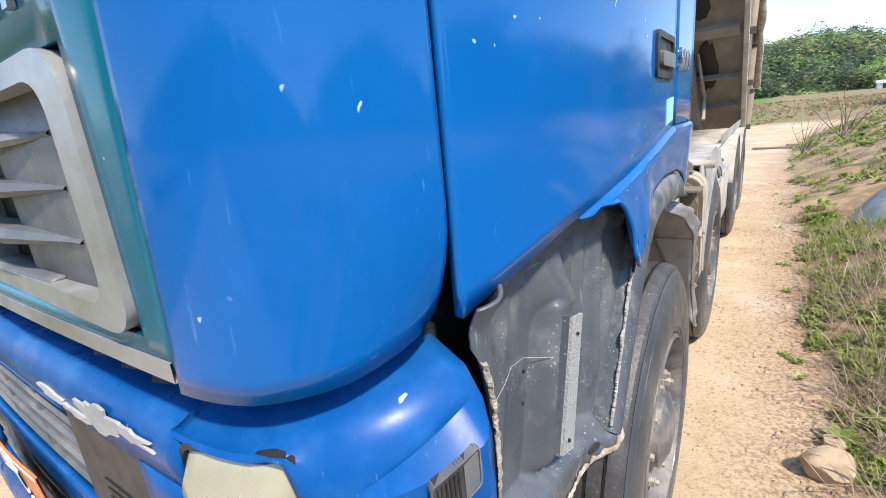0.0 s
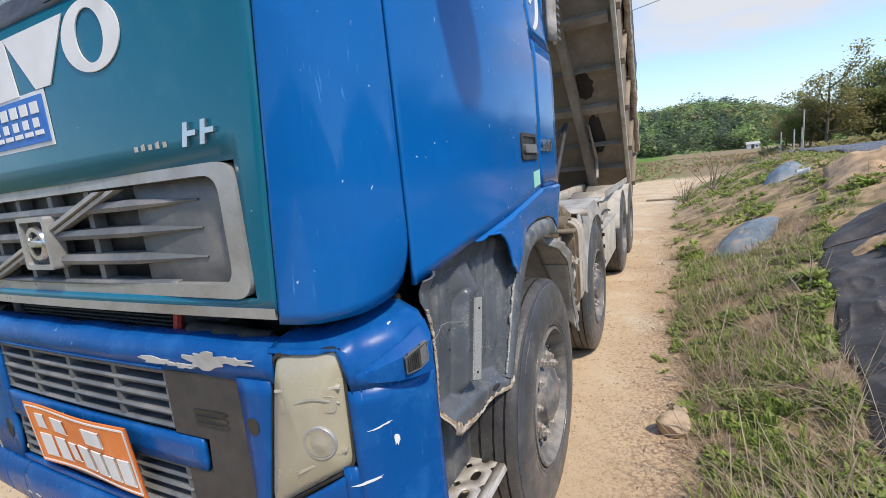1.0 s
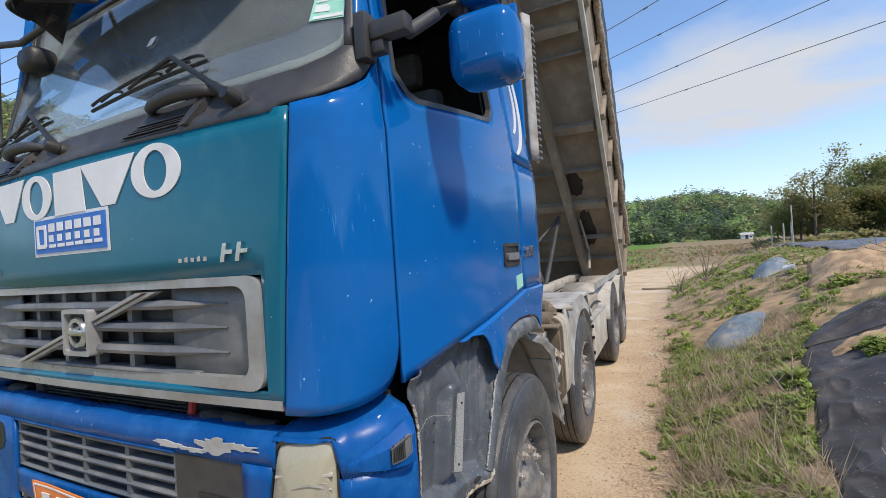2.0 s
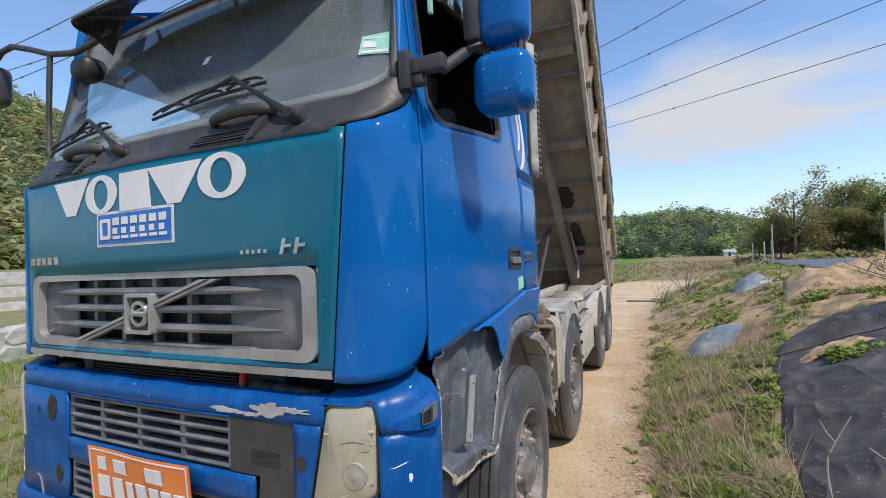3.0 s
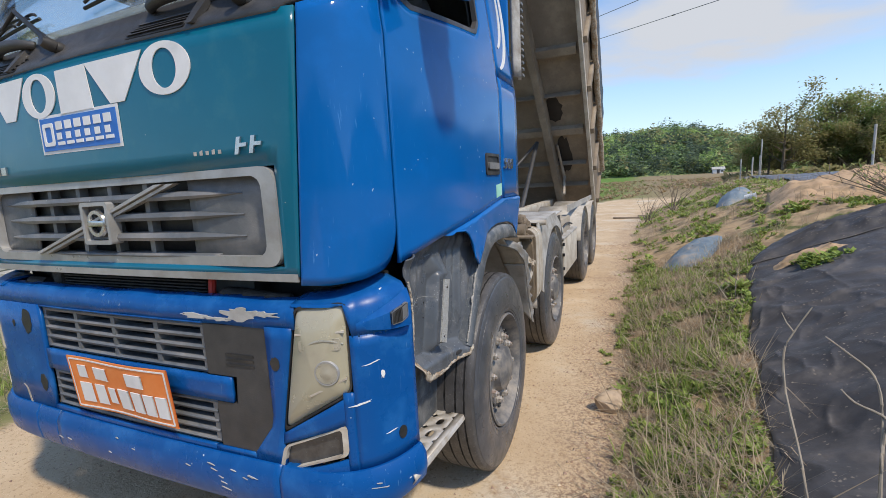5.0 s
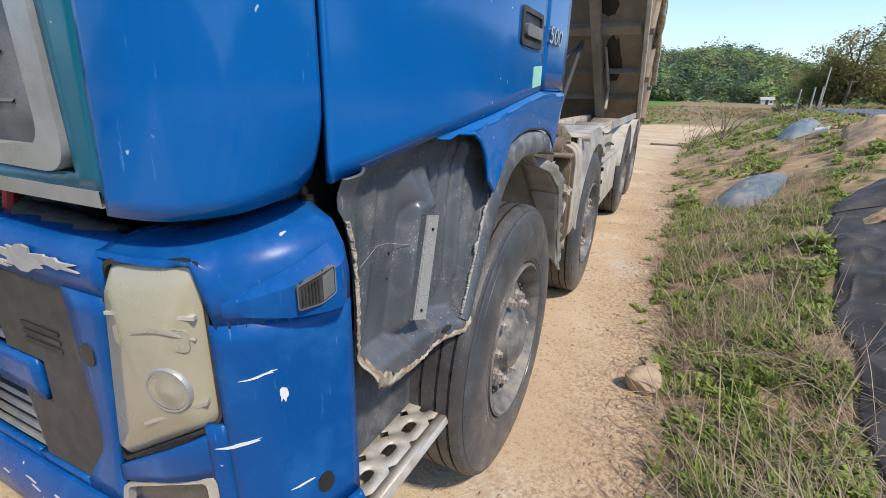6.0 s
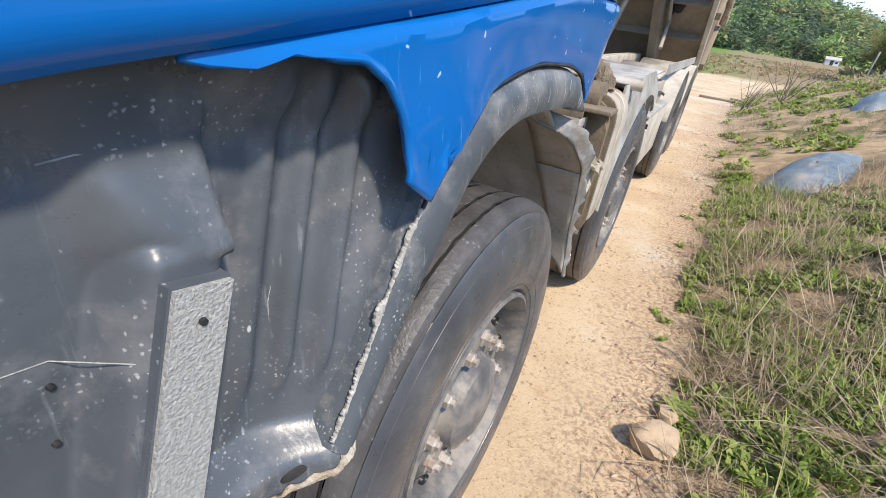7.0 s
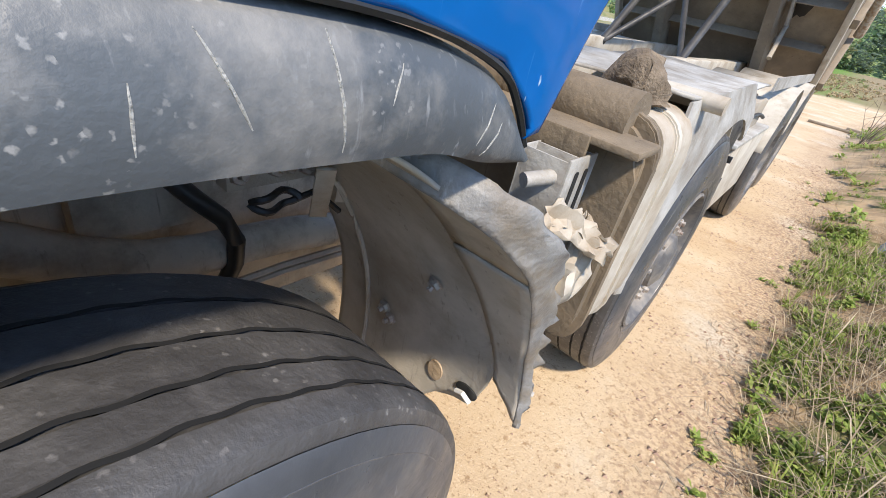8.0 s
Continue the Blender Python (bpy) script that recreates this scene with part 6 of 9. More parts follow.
    # pale scratches rubbed into the plastic
    for pts, r_ in (([(-0.775, 1.085), (-0.74, 1.105), (-0.70, 1.112), (-0.65, 1.104), (-0.605, 1.092)], 0.0007), ([(-0.62, 1.264), (-0.60, 1.27), (-0.575, 1.272)], 0.0008), ([(-0.44, 1.02), (-0.437, 1.05), (-0.432, 1.07)], 0.0008)):
        part("scratch", add_tube(bm_new(), [(sx(depth(y, z) + 0.0034), y, z) for y, z in pts], r_, 5), M_GRIT, liner, "thin pale scratch")
    for y, z, w, h in ((-0.469, 0.806, 0.016, 0.008), (-0.742, 0.803, 0.015, 0.014)):
        o_ = [(y + w * math.cos(a), z + h * math.sin(a) + 0.3 * w * math.cos(a)) for a in spread(0, 2 * math.pi * 13 / 14, 14)]
        part("liner_hole", add_prism(bm_new(), o_, lambda u, v, d: (sx(depth(u, v) + d), u, v), 0.003, 0.0065), M_BLACK, liner, "dark hole through the liner")
    # added black boxes stand in for the shade behind the well and the tear
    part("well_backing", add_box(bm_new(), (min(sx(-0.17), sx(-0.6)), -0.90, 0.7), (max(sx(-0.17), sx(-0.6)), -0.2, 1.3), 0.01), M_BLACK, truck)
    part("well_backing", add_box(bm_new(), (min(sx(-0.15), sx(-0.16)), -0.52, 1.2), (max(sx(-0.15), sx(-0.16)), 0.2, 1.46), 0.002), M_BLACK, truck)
    part("sill_panel", add_box(bm_new(), (min(sx(-0.15), sx(-0.163)), -0.90, 0.5), (max(sx(-0.15), sx(-0.163)), -0.42, 0.9), 0.006), M_FLARE, truck, "grey blue sill panel behind the step")
    part("air_hose", add_tube(bm_new(), [(sx(-0.15), -0.86, 1.25), (sx(-0.14), -0.84, 1.1), (sx(-0.15), -0.85, 0.98), (sx(-0.14), -0.83, 0.85)], 0.016, 8), M_BLACK, truck)
    # blue arch panel, its front torn away
    tear = [(-0.545, 1.340), (-0.53, 1.336), (-0.49, 1.334), (-0.455, 1.344), (-0.43, 1.342), (-0.385, 1.34), (-0.355, 1.32), (-0.33, 1.28), (-0.322, 1.225), (-0.298, 1.202), (-0.244, 1.166), (-0.171, 1.243), (-0.097, 1.29), (0.006, 1.314), (0.117, 1.326), (0.318, 1.315), (0.44, 1.288), (0.49, 1.25), (0.525, 1.212), (0.545, 1.25), (0.60, 1.36), (0.62, 1.42)]
    bm = bm_new()

    def arch_pt(y, v):
        """The panel stands proud of the door: a ledge along its top, then the face down to the torn edge."""
        top = door_low(min(s_y(y), DOOR_R)) - 0.003
        z = lerp(poly(tear, y), top, v)
        torn = 1 - ease((y + 0.22) / 0.2)
        curl = 0.014 * math.exp(-((v) / 0.12) ** 2) * (1 if -0.42 < y < -0.24 else 0) * (0.5 + noise.noise(Vector((y * 14, 0, 5))))
        proud = lerp(0.006, 0.019, ease((y + 0.54) / 0.2))
        down = top - z
        out = lerp(0.002, proud, min(1.0, down / 0.012)) + 0.014 * torn * (1 - v) * min(1.0, down / 0.12) - 0.006 * (1 - torn) * (1 - v) * min(1.0, down / 0.06)
        dent = 0.002 * noise.noise(Vector((y * 7, z * 9, 4))) * min(1.0, down / 0.04)
        return skin(s_y(y), z, out + curl + dent, side)
    add_grid(bm, arch_pt, spread(-0.545, 0.62, 130), (0.0, 0.04, 0.1, 0.2, 0.32, 0.45, 0.58, 0.7, 0.8, 0.87, 0.92, 0.96, 1.0))
    part("arch_panel", bm, M_BLUE, truck, "blue wheel arch panel with torn front edge", thick=0.008)
    # grey flare round the wheel
    outer = [(-0.424, 0.826), (-0.372, 0.914), (-0.304, 1.046), (-0.233, 1.163), (-0.171, 1.236), (-0.097, 1.283), (0.006, 1.307), (0.117, 1.319), (0.318, 1.308), (0.435, 1.28), (0.482, 1.245), (0.515, 1.203)]
    inner = [(-0.395, 0.80), (-0.34, 0.89), (-0.255, 1.006), (-0.186, 1.092), (-0.13, 1.157), (-0.05, 1.208), (0.034, 1.231), (0.14, 1.235), (0.30, 1.228), (0.37, 1.222), (0.43, 1.206), (0.495, 1.196)]

    def dense(pts, n=5):
        out = []
        for i in range(len(pts) - 1):
            p0, p1, p2, p3 = (Vector(pts[max(0, min(len(pts) - 1, k))]) for k in (i - 1, i, i + 1, i + 2))
            for j in range(n):
                t = j / n
                out.append(0.5 * ((2 * p1) + (p2 - p0) * t + (2 * p0 - 5 * p1 + 4 * p2 - p3) * t * t + (3 * p1 - p0 - 3 * p2 + p3) * t ** 3))
        out.append(Vector(pts[-1]))
        return out
    do, di = dense(outer), dense(inner)
    bm = bm_new()

    def flare(i, k):
        f = (0.0, 0.0, 0.12, 0.3, 0.55, 0.8, 1.0, 1.04, 1.0)[k]
        x = (-0.06, -0.02, -0.003, 0.004, 0.009, 0.009, 0.004, -0.012, -0.08)[k]
        p = do[i].lerp(di[i], f)
        return (sx(x), p.x, p.y)
    add_grid(bm, flare, range(len(do)), range(9))
    fl = part("arch_flare", bm, M_FLARE, truck, "weathered grey plastic wheel arch flare", smooth=60)
    def crumbs(i, k):
        u = 1.0 + 13.5 * i / 219
        p = do[int(u)].lerp(do[int(u) + 1], u - int(u))
        away = (p - di[int(u)]).normalized()
        wide = max(0.0004, 0.0035 + 0.016 * noise.noise(Vector((i * 0.045, 8, 1))) + 0.005 * noise.noise(Vector((i * 0.13, 3, 0))) + 0.0015 * rnd.uniform(-1, 1))
        q = p + away * wide * (-0.55, -0.1, 0.4, 0.8, 1.0)[k] + Vector((0.0012 * rnd.uniform(-1, 1), 0.0012 * rnd.uniform(-1, 1)))
        x = (-0.0115, -0.006, -0.0065, -0.008, -0.012)[k] + 0.001 * noise.noise(Vector((i * 0.2, k * 1.3, 9)))
        return Vector((sx(x), q.x, q.y))
    part("flare_foam", add_grid_of(crumbs, range(220), range(5)), M_WHITEFENDER, fl, "crumbling pale edge along the flare", thick=0.0012, smooth=25)
    # long pale scrapes across the flare
    for a_, f0, b_, f1, r_ in ((37.0, 0.2, 37.4, 0.7, 0.0012), (38.6, 0.12, 39.0, 0.9, 0.0013), (36.2, 0.45, 36.0, 0.8, 0.0009), (40.2, 0.25, 40.0, 0.55, 0.0009), (34.0, 0.5, 33.7, 0.9, 0.0009), (46.0, 0.3, 47.0, 0.8, 0.0011), (48.0, 0.4, 48.6, 0.9, 0.0011)):
        line = []
        for t in spread(0, 1, 8):
            u, f = lerp(a_, b_, t), lerp(f0, f1, t)
            p = do[int(u)].lerp(do[int(u) + 1], u - int(u)).lerp(di[int(u)].lerp(di[int(u) + 1], u - int(u)), f)
            line.append((sx(poly([(0.0, -0.02), (0.12, -0.003), (0.3, 0.004), (0.55, 0.009), (0.8, 0.009), (1.0, 0.004)], f) - 0.0002), p.x, p.y))
        part("scrape", add_tube(bm_new(), line, r_, 5, radii=[r_ * (0.25 + 0.75 * math.sin(math.pi * t)) for t in spread(0.06, 0.94, 8)]), M_GRIT, fl, "long pale scrape")
    part("flare_seal", add_tube(bm_new(), [(sx(-0.006), p.x, p.y + 0.004) for p in do[14:]], 0.004, 6), M_BLACK, fl, "black rubber seal")
    # folding step plate
    z0 = 0.508

    def step_pt(u, v, z=0.0):
        x = lerp(-0.44, -0.022, u)
        y = lerp(-0.97, -0.385, v)
        return Vector((sx(x), y - 0.05 * (1 - u), z0 + 0.03 * (1 - v) + z))
    bm = bm_new()
    cu, cv = 4, 5
    for i in range(cu):
        for j in range(cv):
            sq, slot = [], []
            for k in range(16):
                a = 2 * math.pi * (k + 0.5) / 16
                c, s = math.cos(a), math.sin(a)
                w = max(abs(c), abs(s))
                sq.append((i + 0.5 + 0.5 * c / w, j + 0.5 + 0.5 * s / w))
                slot.append((i + 0.5 + 0.17 * c, j + 0.5 + 0.27 * s * (abs(s) ** -0.35 if abs(s) > 0.2 else 1.0)))
            vs = [[bm.verts.new(step_pt(0.06 + 0.88 * p / cu, 0.04 + 0.92 * q / cv, h)) for p, q in ring] for ring, h in ((sq, 0.0), (slot, 0.0015))]
            for k in range(16):
                bm.faces.new((vs[0][k], vs[0][(k + 1) % 16], vs[1][(k + 1) % 16], vs[1][k]))
    step = part("step", bm, M_ALU, truck, "worn perforated aluminium step", thick=0.005, weld=True)
    bm = bm_new()
    ring = [(0, 0), (1, 0), (1, 1), (0, 1)]
    inn = [(0.06, 0.04), (0.94, 0.04), (0.94, 0.96), (0.06, 0.96)]
    for i in range(4):
        j = (i + 1) % 4
        bm.faces.new([bm.verts.new(step_pt(*p)) for p in (ring[i], ring[j], inn[j], inn[i])])
    part("step_rim", bm, M_ALU, step, thick=0.006)
    bm = bm_new()
    add_grid(bm, lambda v, k: step_pt(1.0, v, (0.0, -0.02, -0.05)[k]) + Vector((side * (0.0, 0.006, -0.02)[k], 0, 0)), spread(0, 1, 8), range(3))
    add_grid(bm, lambda u, k: step_pt(u, 1.0, (0.0, -0.02, -0.05)[k]) + Vector((0, (0.0, 0.004, -0.01)[k], 0)), spread(0, 1, 8), range(3))
    part("step_skirt", bm, M_ALU, step, thick=0.005)
    part("step_bracket", add_box(bm_new(), (min(sx(-0.3), sx(-0.1)), -0.9, 0.38), (max(sx(-0.3), sx(-0.1)), -0.5, 0.44), 0.01), M_CHASSIS, step)
    part("step_back", add_box(bm_new(), (min(sx(-0.40), sx(-0.37)), -0.93, 0.45), (max(sx(-0.40), sx(-0.37)), -0.38, 0.82), 0.006), M_LINER, truck)


for sd in (1, -1):
    build_step_well(sd)

# ---------------------------------------------------------------- the truck: wheels, chassis, tipper body
TR, TW = 0.525, 0.31


def build_wheel(m, dished=False):
    """A wheel round the local z axis of m, its outer face at z = 0."""
    side = [(0.30, -0.012), (0.312, 0.002), (0.335, 0.008), (0.37, 0.012), (0.41, 0.012), (0.445, 0.008), (0.468, 0.003), (0.486, -0.002), (0.4975, -0.006), (0.5, -0.008)]
    prof = [(0.49, -0.02), (0.5, -0.009), (0.5085, -0.011), (0.516, -0.016), (0.5205, -0.026), (0.5238, -0.042)]
    groove = [0.05, 0.092, 0.145, 0.205]
    for g in groove:
        prof += [(TR - 0.001, -(g - 0.004)), (TR - 0.012, -(g - 0.003)), (TR - 0.012, -(g + 0.003)), (TR - 0.001, -(g + 0.004))]
    prof += [(0.5225, -TW + 0.05), (0.512, -TW + 0.03), (0.47, -TW + 0.012), (0.36, -TW), (0.30, -TW + 0.012)]
    tyre = part("tyre", add_lathe(bm_new(), prof, m, 84), M_RUBBER, truck, "worn dusty black truck tyre", smooth=22)
    # dark wavy strips over the cut grooves, their shade put in as colour
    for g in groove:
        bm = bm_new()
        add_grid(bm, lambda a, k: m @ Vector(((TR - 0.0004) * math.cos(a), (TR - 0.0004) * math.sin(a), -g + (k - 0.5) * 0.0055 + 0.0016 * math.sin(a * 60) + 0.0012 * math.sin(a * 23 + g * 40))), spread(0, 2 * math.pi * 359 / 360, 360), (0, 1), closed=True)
        part("tread_groove", bm, M_GROOVE_SHADE, tyre, smooth=0)
    part("sidewall", add_lathe(bm_new(), side, m, 84), M_SIDEWALL, tyre, "scuffed grey sidewall", smooth=30)
    for r, z, h in ((0.325, 0.0045, 0.003), (0.352, 0.0095, 0.0012), (0.47, 0.0018, 0.0008)):
        part("sidewall_rib", add_lathe(bm_new(), [(r - 0.003, z - 0.002), (r - 0.001, z + h), (r + 0.001, z + h), (r + 0.003, z - 0.003)], m, 84), M_SIDEWALL, tyre)
    d = -0.16 if dished else -0.035
    rim_prof = [(0.30, -0.03), (0.302, 0.004), (0.292, 0.008), (0.285, -0.004), (0.272, -0.03), (0.262, -0.075 if not dished else -0.15), (0.235, -0.085 if not dished else -0.165), (0.222, d - 0.02), (0.195, d), (0.13, d), (0.12, d + 0.01), (0.115, d + 0.035), (0.07, d + 0.055), (0.0, d + 0.058)]
    rim = part("rim", add_lathe(bm_new(), rim_prof, m, 60), M_RIM, tyre, "dirty steel wheel rim", smooth=35)
    for k in range(10):
        a = 2 * math.pi * (k + 0.35) / 10
        mm = m @ Matrix.Translation((0.1675 * math.cos(a), 0.1675 * math.sin(a), d))
        bm = bm_new()
        add_lathe(bm, [(0.025, 0.0), (0.025, 0.006), (0.0185, 0.008), (0.0185, 0.022), (0.015, 0.025), (0.011, 0.025), (0.011, 0.035), (0.0, 0.036)], mm, 6)
        part("wheel_nut", bm, M_NUT, rim, smooth=0)
    for k in range(10):
        a = 2 * math.pi * (k + 0.85) / 10
        mm = m @ Matrix.Translation((0.213 * math.cos(a), 0.213 * math.sin(a), d - 0.004)) @ pose(0, 0, 0, 0, 0, math.degrees(a)) @ Matrix.Diagonal((0.55, 1.0, 1.0, 1.0))
        part("hand_hole", add_lathe(bm_new(), [(0.026, -0.004), (0.023, 0.004), (0.02, -0.002), (0.0, -0.003)], mm, 14), M_BLACK, rim)
    return tyre


def wheel_at(x, y, z, side=1, dished=False, steer=0.0):
    return build_wheel(Matrix.Translation((x if side > 0 else 2 * CX - x, y, z)) @ pose(0, 0, 0, 0, 90 * side, 0) @ pose(0, 0, 0, steer, 0, 0) @ Matrix.Diagonal((1.012, 1.012, 1.0, 1.0)), dished)


AXLES = ((0.052, False), (1.97, False), (4.78, True), (6.13, True))
for ay, dish in AXLES:
    for sd in (1, -1):
        wheel_at((0.032 if ay < 1 else -0.01) if not dish else -0.03, ay, 0.525, sd, dish)
        if dish:
            wheel_at(-0.40, ay, 0.525, sd, dish)
    part("axle", add_tube(bm_new(), [(-0.38, ay, 0.51), (-2.12, ay, 0.51)], 0.075, 14), M_CHASSIS, truck, "dusty axle beam")


def build_chassis():
    for x in (-0.84, -1.66):
        bm = add_box(bm_new(), (x - 0.004, -0.85, 0.72), (x + 0.004, 7.1, 1.0), 0.002)
        for z in (0.72, 0.99):
            add_box(bm, (x - 0.045, -0.85, z), (x + 0.045, 7.1, z + 0.01), 0.002)
        part("chassis_rail", bm, M_CHASSIS, truck, "dusty steel chassis rail")
    for y in (0.9, 2.9, 3.9, 5.4, 6.9):
        part("cross_member", add_box(bm_new(), (-1.66, y - 0.05, 0.76), (-0.84, y + 0.05, 0.96), 0.01), M_CHASSIS, truck)
    # spring, pipe and hoses over the first wheel
    for k in range(3):
        part("leaf_spring", add_tube(bm_new(), [(-0.78, lerp(-0.55, 0.8, t), 0.60 + 0.12 * (2 * t - 1) ** 2 + k * 0.025) for t in spread(0.05 * k, 1 - 0.05 * k, 12)], 0.014, 6), M_DUSTED, truck)
    part("air_pipe", add_tube(bm_new(), [(-0.6, lerp(-0.1, 0.158, t), lerp(1.0, 0.868, t)) for t in (0, 0.5, 1)] + [(-0.6, 0.245, 0.815), (-0.6, 0.332, 0.782), (-0.6, 0.43, 0.766), (-0.6, 0.53, 0.76), (-0.6, 0.63, 0.752), (-0.61, 0.79, 0.72), (-0.63, 0.95, 0.68)], 0.042, 16), M_DUSTED, truck, "dusty thick pipe above the wheel")
    part("brake_hose", add_tube(bm_new(), [(-0.585, 0.36, 0.98), (-0.56, 0.413, 0.915), (-0.545, 0.455, 0.87), (-0.55, 0.482, 0.81), (-0.56, 0.482, 0.75), (-0.58, 0.45, 0.66)], 0.018, 10), M_BLACK, truck, "black rubber brake hose")
    part("cable_loop", add_tube(bm_new(), [(-0.46 + 0.01 * math.cos(3 * a), 0.515 + 0.045 * math.cos(a), 0.932 + 0.016 * math.sin(a)) for a in spread(0, 5.6, 20)] + [(-0.46, 0.60, 0.935), (-0.46, 0.66, 0.875)], 0.007, 6), M_BLACK, truck)
    rail = part("cab_mount", add_box(bm_new(), (-0.72, -0.3, 0.975), (-0.5, 0.43, 1.12), 0.012), M_DUSTED, truck, "dusty cab mount beam")
    part("mount_plate", add_box(bm_new(), (-0.52, 0.435, 0.955), (-0.48, 0.62, 1.1), 0.004), M_CHASSIS, rail)
    for y, z in ((0.454, 0.985), (0.523, 0.988), (0.55, 0.99), (0.585, 0.982)):
        part("bolt", add_lathe(bm_new(), [(0.0, 0.03), (0.008, 0.03), (0.008, 0.014), (0.016, 0.013), (0.017, 0.0)], Matrix.Translation((-0.478, y, z)) @ pose(0, 0, 0, 0, 70, 0), 6), M_NUT, rail, smooth=0)
    part("strut", add_box(bm_new(), (-0.018, -0.004, -0.09), (0.018, 0.004, 0.09), 0.002, Matrix.Translation((-0.45, 0.607, 0.93)) @ pose(0, 0, 0, 33, 0, 60)), M_BEIGE, truck, "dusty flat steel strut")
    part("strut", add_box(bm_new(), (-0.012, -0.004, -0.06), (0.012, 0.004, 0.06), 0.002, Matrix.Translation((-0.44, 0.65, 0.955)) @ pose(0, 0, 0, 20, 0, 60)), M_BEIGE, truck, "dusty flat steel strut")
    for k in range(2):
        part("brake_pipe", add_tube(bm_new(), [(-0.6, 0.5, 0.665 - 0.02 * k), (-0.6, 0.62, 0.668 - 0.02 * k), (-0.6, 0.80, 0.66 - 0.02 * k)], 0.008, 6), M_MUD, truck)
    part("hose_coil", add_tube(bm_new(), [(-0.5 + 0.05 * math.cos(a), 0.06 + 0.05 * math.sin(a), 0.87 + 0.006 * a) for a in spread(0, 11, 40)], 0.013, 6), M_CHASSIS, truck)
    for sx_ in (-0.72, -1.78):
        part("inner_wing", add_box(bm_new(), (sx_ - 0.01, -0.45, 0.5), (sx_ + 0.01, 0.9, 1.2), 0.004), M_DUSTED, truck, "dusty inner wing panel")
    part("gearbox_cover", add_box(bm_new(), (-0.71, 0.25, 0.80), (-0.66, 0.5, 0.93), 0.015), M_DUSTED, truck)
    part("engine_block", add_box(bm_new(), (-1.6, -0.7, 0.7), (-0.92, 0.6, 1.3), 0.05), M_CHASSIS, truck, "dusty dark engine block")


build_chassis()


def build_mudguard(side):
    sx = (lambda x: x) if side > 0 else (lambda x: 2 * CX - x)
    AY, AZ = 0.07, 0.515

    def arc(deg, r, x):
        return Vector((sx(x), AY + r * math.sin(radians(deg)), AZ + (r + 0.045 * max(0.0, math.cos(radians(deg)))) * math.cos(radians(deg))))

    def low_end(x):
        return poly([(-0.56, 99), (-0.24, 99), (-0.19, 93.5), (-0.14, 91), (-0.09, 90), (-0.065, 84), (-0.05, 76)], x)

    def crease(deg):
        return poly([(30, -0.10), (50, -0.115), (69, -0.07), (76, -0.05), (100, -0.045)], deg)

    def sheet(v, u):
        x = lerp(-0.56, -0.045, u)
        deg = lerp(20.0, low_end(x), v)
        x = min(x, crease(deg) + 0.012) if deg > 48 else x
        return arc(deg, 0.712 + 0.006 * noise.noise(Vector((x * 7, deg * 0.06, 0))), x)
    bm = add_grid_bm(sheet, spread(0, 1, 44), spread(0, 1, 30))
    mg = part("mudguard", bm, M_MUD, truck, "bent dusty rear mudguard of the front wheel", thick=0.005, smooth=70)

    def edge_x(deg):
        return poly([(22, -0.10), (30, -0.09), (33, -0.02), (36, 0.004), (45, 0.028), (56, 0.018), (69, 0.01), (85, 0.022)], deg)

    def flap(v, u):
        deg = lerp(48.0, lerp(79.0, 85.0, u), v)
        return arc(deg, 0.704 + 0.005 * noise.noise(Vector((u * 3, deg * 0.09, 3))), lerp(crease(deg), edge_x(deg), u))
    part("mudguard_flap", add_grid_bm(flap, spread(0, 1, 26), spread(0, 1, 7)), M_MUD, mg, "overlapping dusty mudguard flap", thick=0.004, smooth=70)

    def upper(v, u):
        deg = lerp(22.0, 48.0, v)
        return arc(deg, 0.708, lerp(-0.12, edge_x(deg), u))
    part("mudguard_flap", add_grid_bm(upper, spread(0, 1, 14), spread(0, 1, 5)), M_MUD, mg, thick=0.004)

    # crumpled pale outer lip, turned back round the edge
    def lip(deg, k):
        wide = poly([(22, 0.03), (34, 0.045), (50, 0.07), (70, 0.04), (86, 0.004)], deg)
        f = k / 7.0
        r = 0.702 + wide * f
        w = 1.2 * noise.noise(Vector((deg * 0.14, f * 2.2, 4.0))) + 0.9 * (1 - 2 * abs(noise.noise(Vector((deg * 0.21, f * 2.0, 1.0))))) - 0.5
        x = edge_x(deg) + 0.02 * f * (1 - 0.5 * f) * (1 if deg > 30 else 0.4) + 0.014 * w * f
        return arc(deg, r + 0.010 * w * f, x)
    part("mudguard_lip", add_grid_bm(lip, spread(22, 86, 80), range(8)), M_LIP, mg, "crumpled dusty pale mudguard edge", thick=0.004, smooth=50)

    def on_sheet(x, deg, r=0.703):
        return Matrix.Translation(arc(deg, r, x)) @ pose(0, 0, 0, 0, 0, 0) @ Matrix.Rotation(radians(180 - deg + 90 - 90), 4, "X")
    for x, deg in ((-0.209, 65), (-0.364, 84), (-0.385, 82)):
        bm = add_lathe(bm_new(), [(0.0, 0.022), (0.007, 0.02), (0.007, 0.01), (0.014, 0.009), (0.015, 0.0), (0.02, -0.003)], on_sheet(x, deg), 6)
        part("mudguard_bolt", bm, M_NUT, mg, smooth=0)
    for x, deg, w, h in ((-0.20, 88.0, 0.022, 0.03), (-0.105, 87.0, 0.03, 0.018)):
        m_ = on_sheet(x, deg, 0.708)
        o = [(w * math.cos(q), h * math.sin(q)) for q in spread(0, 2 * math.pi * 15 / 16, 16)]
        part("mudguard_hole", add_prism(bm_new(), o, lambda a_, b_, d_: m_ @ Vector((a_, b_, d_)), 0.0, 0.004), M_ROCK if w < h else M_BLACK, mg, "hole in the mudguard")
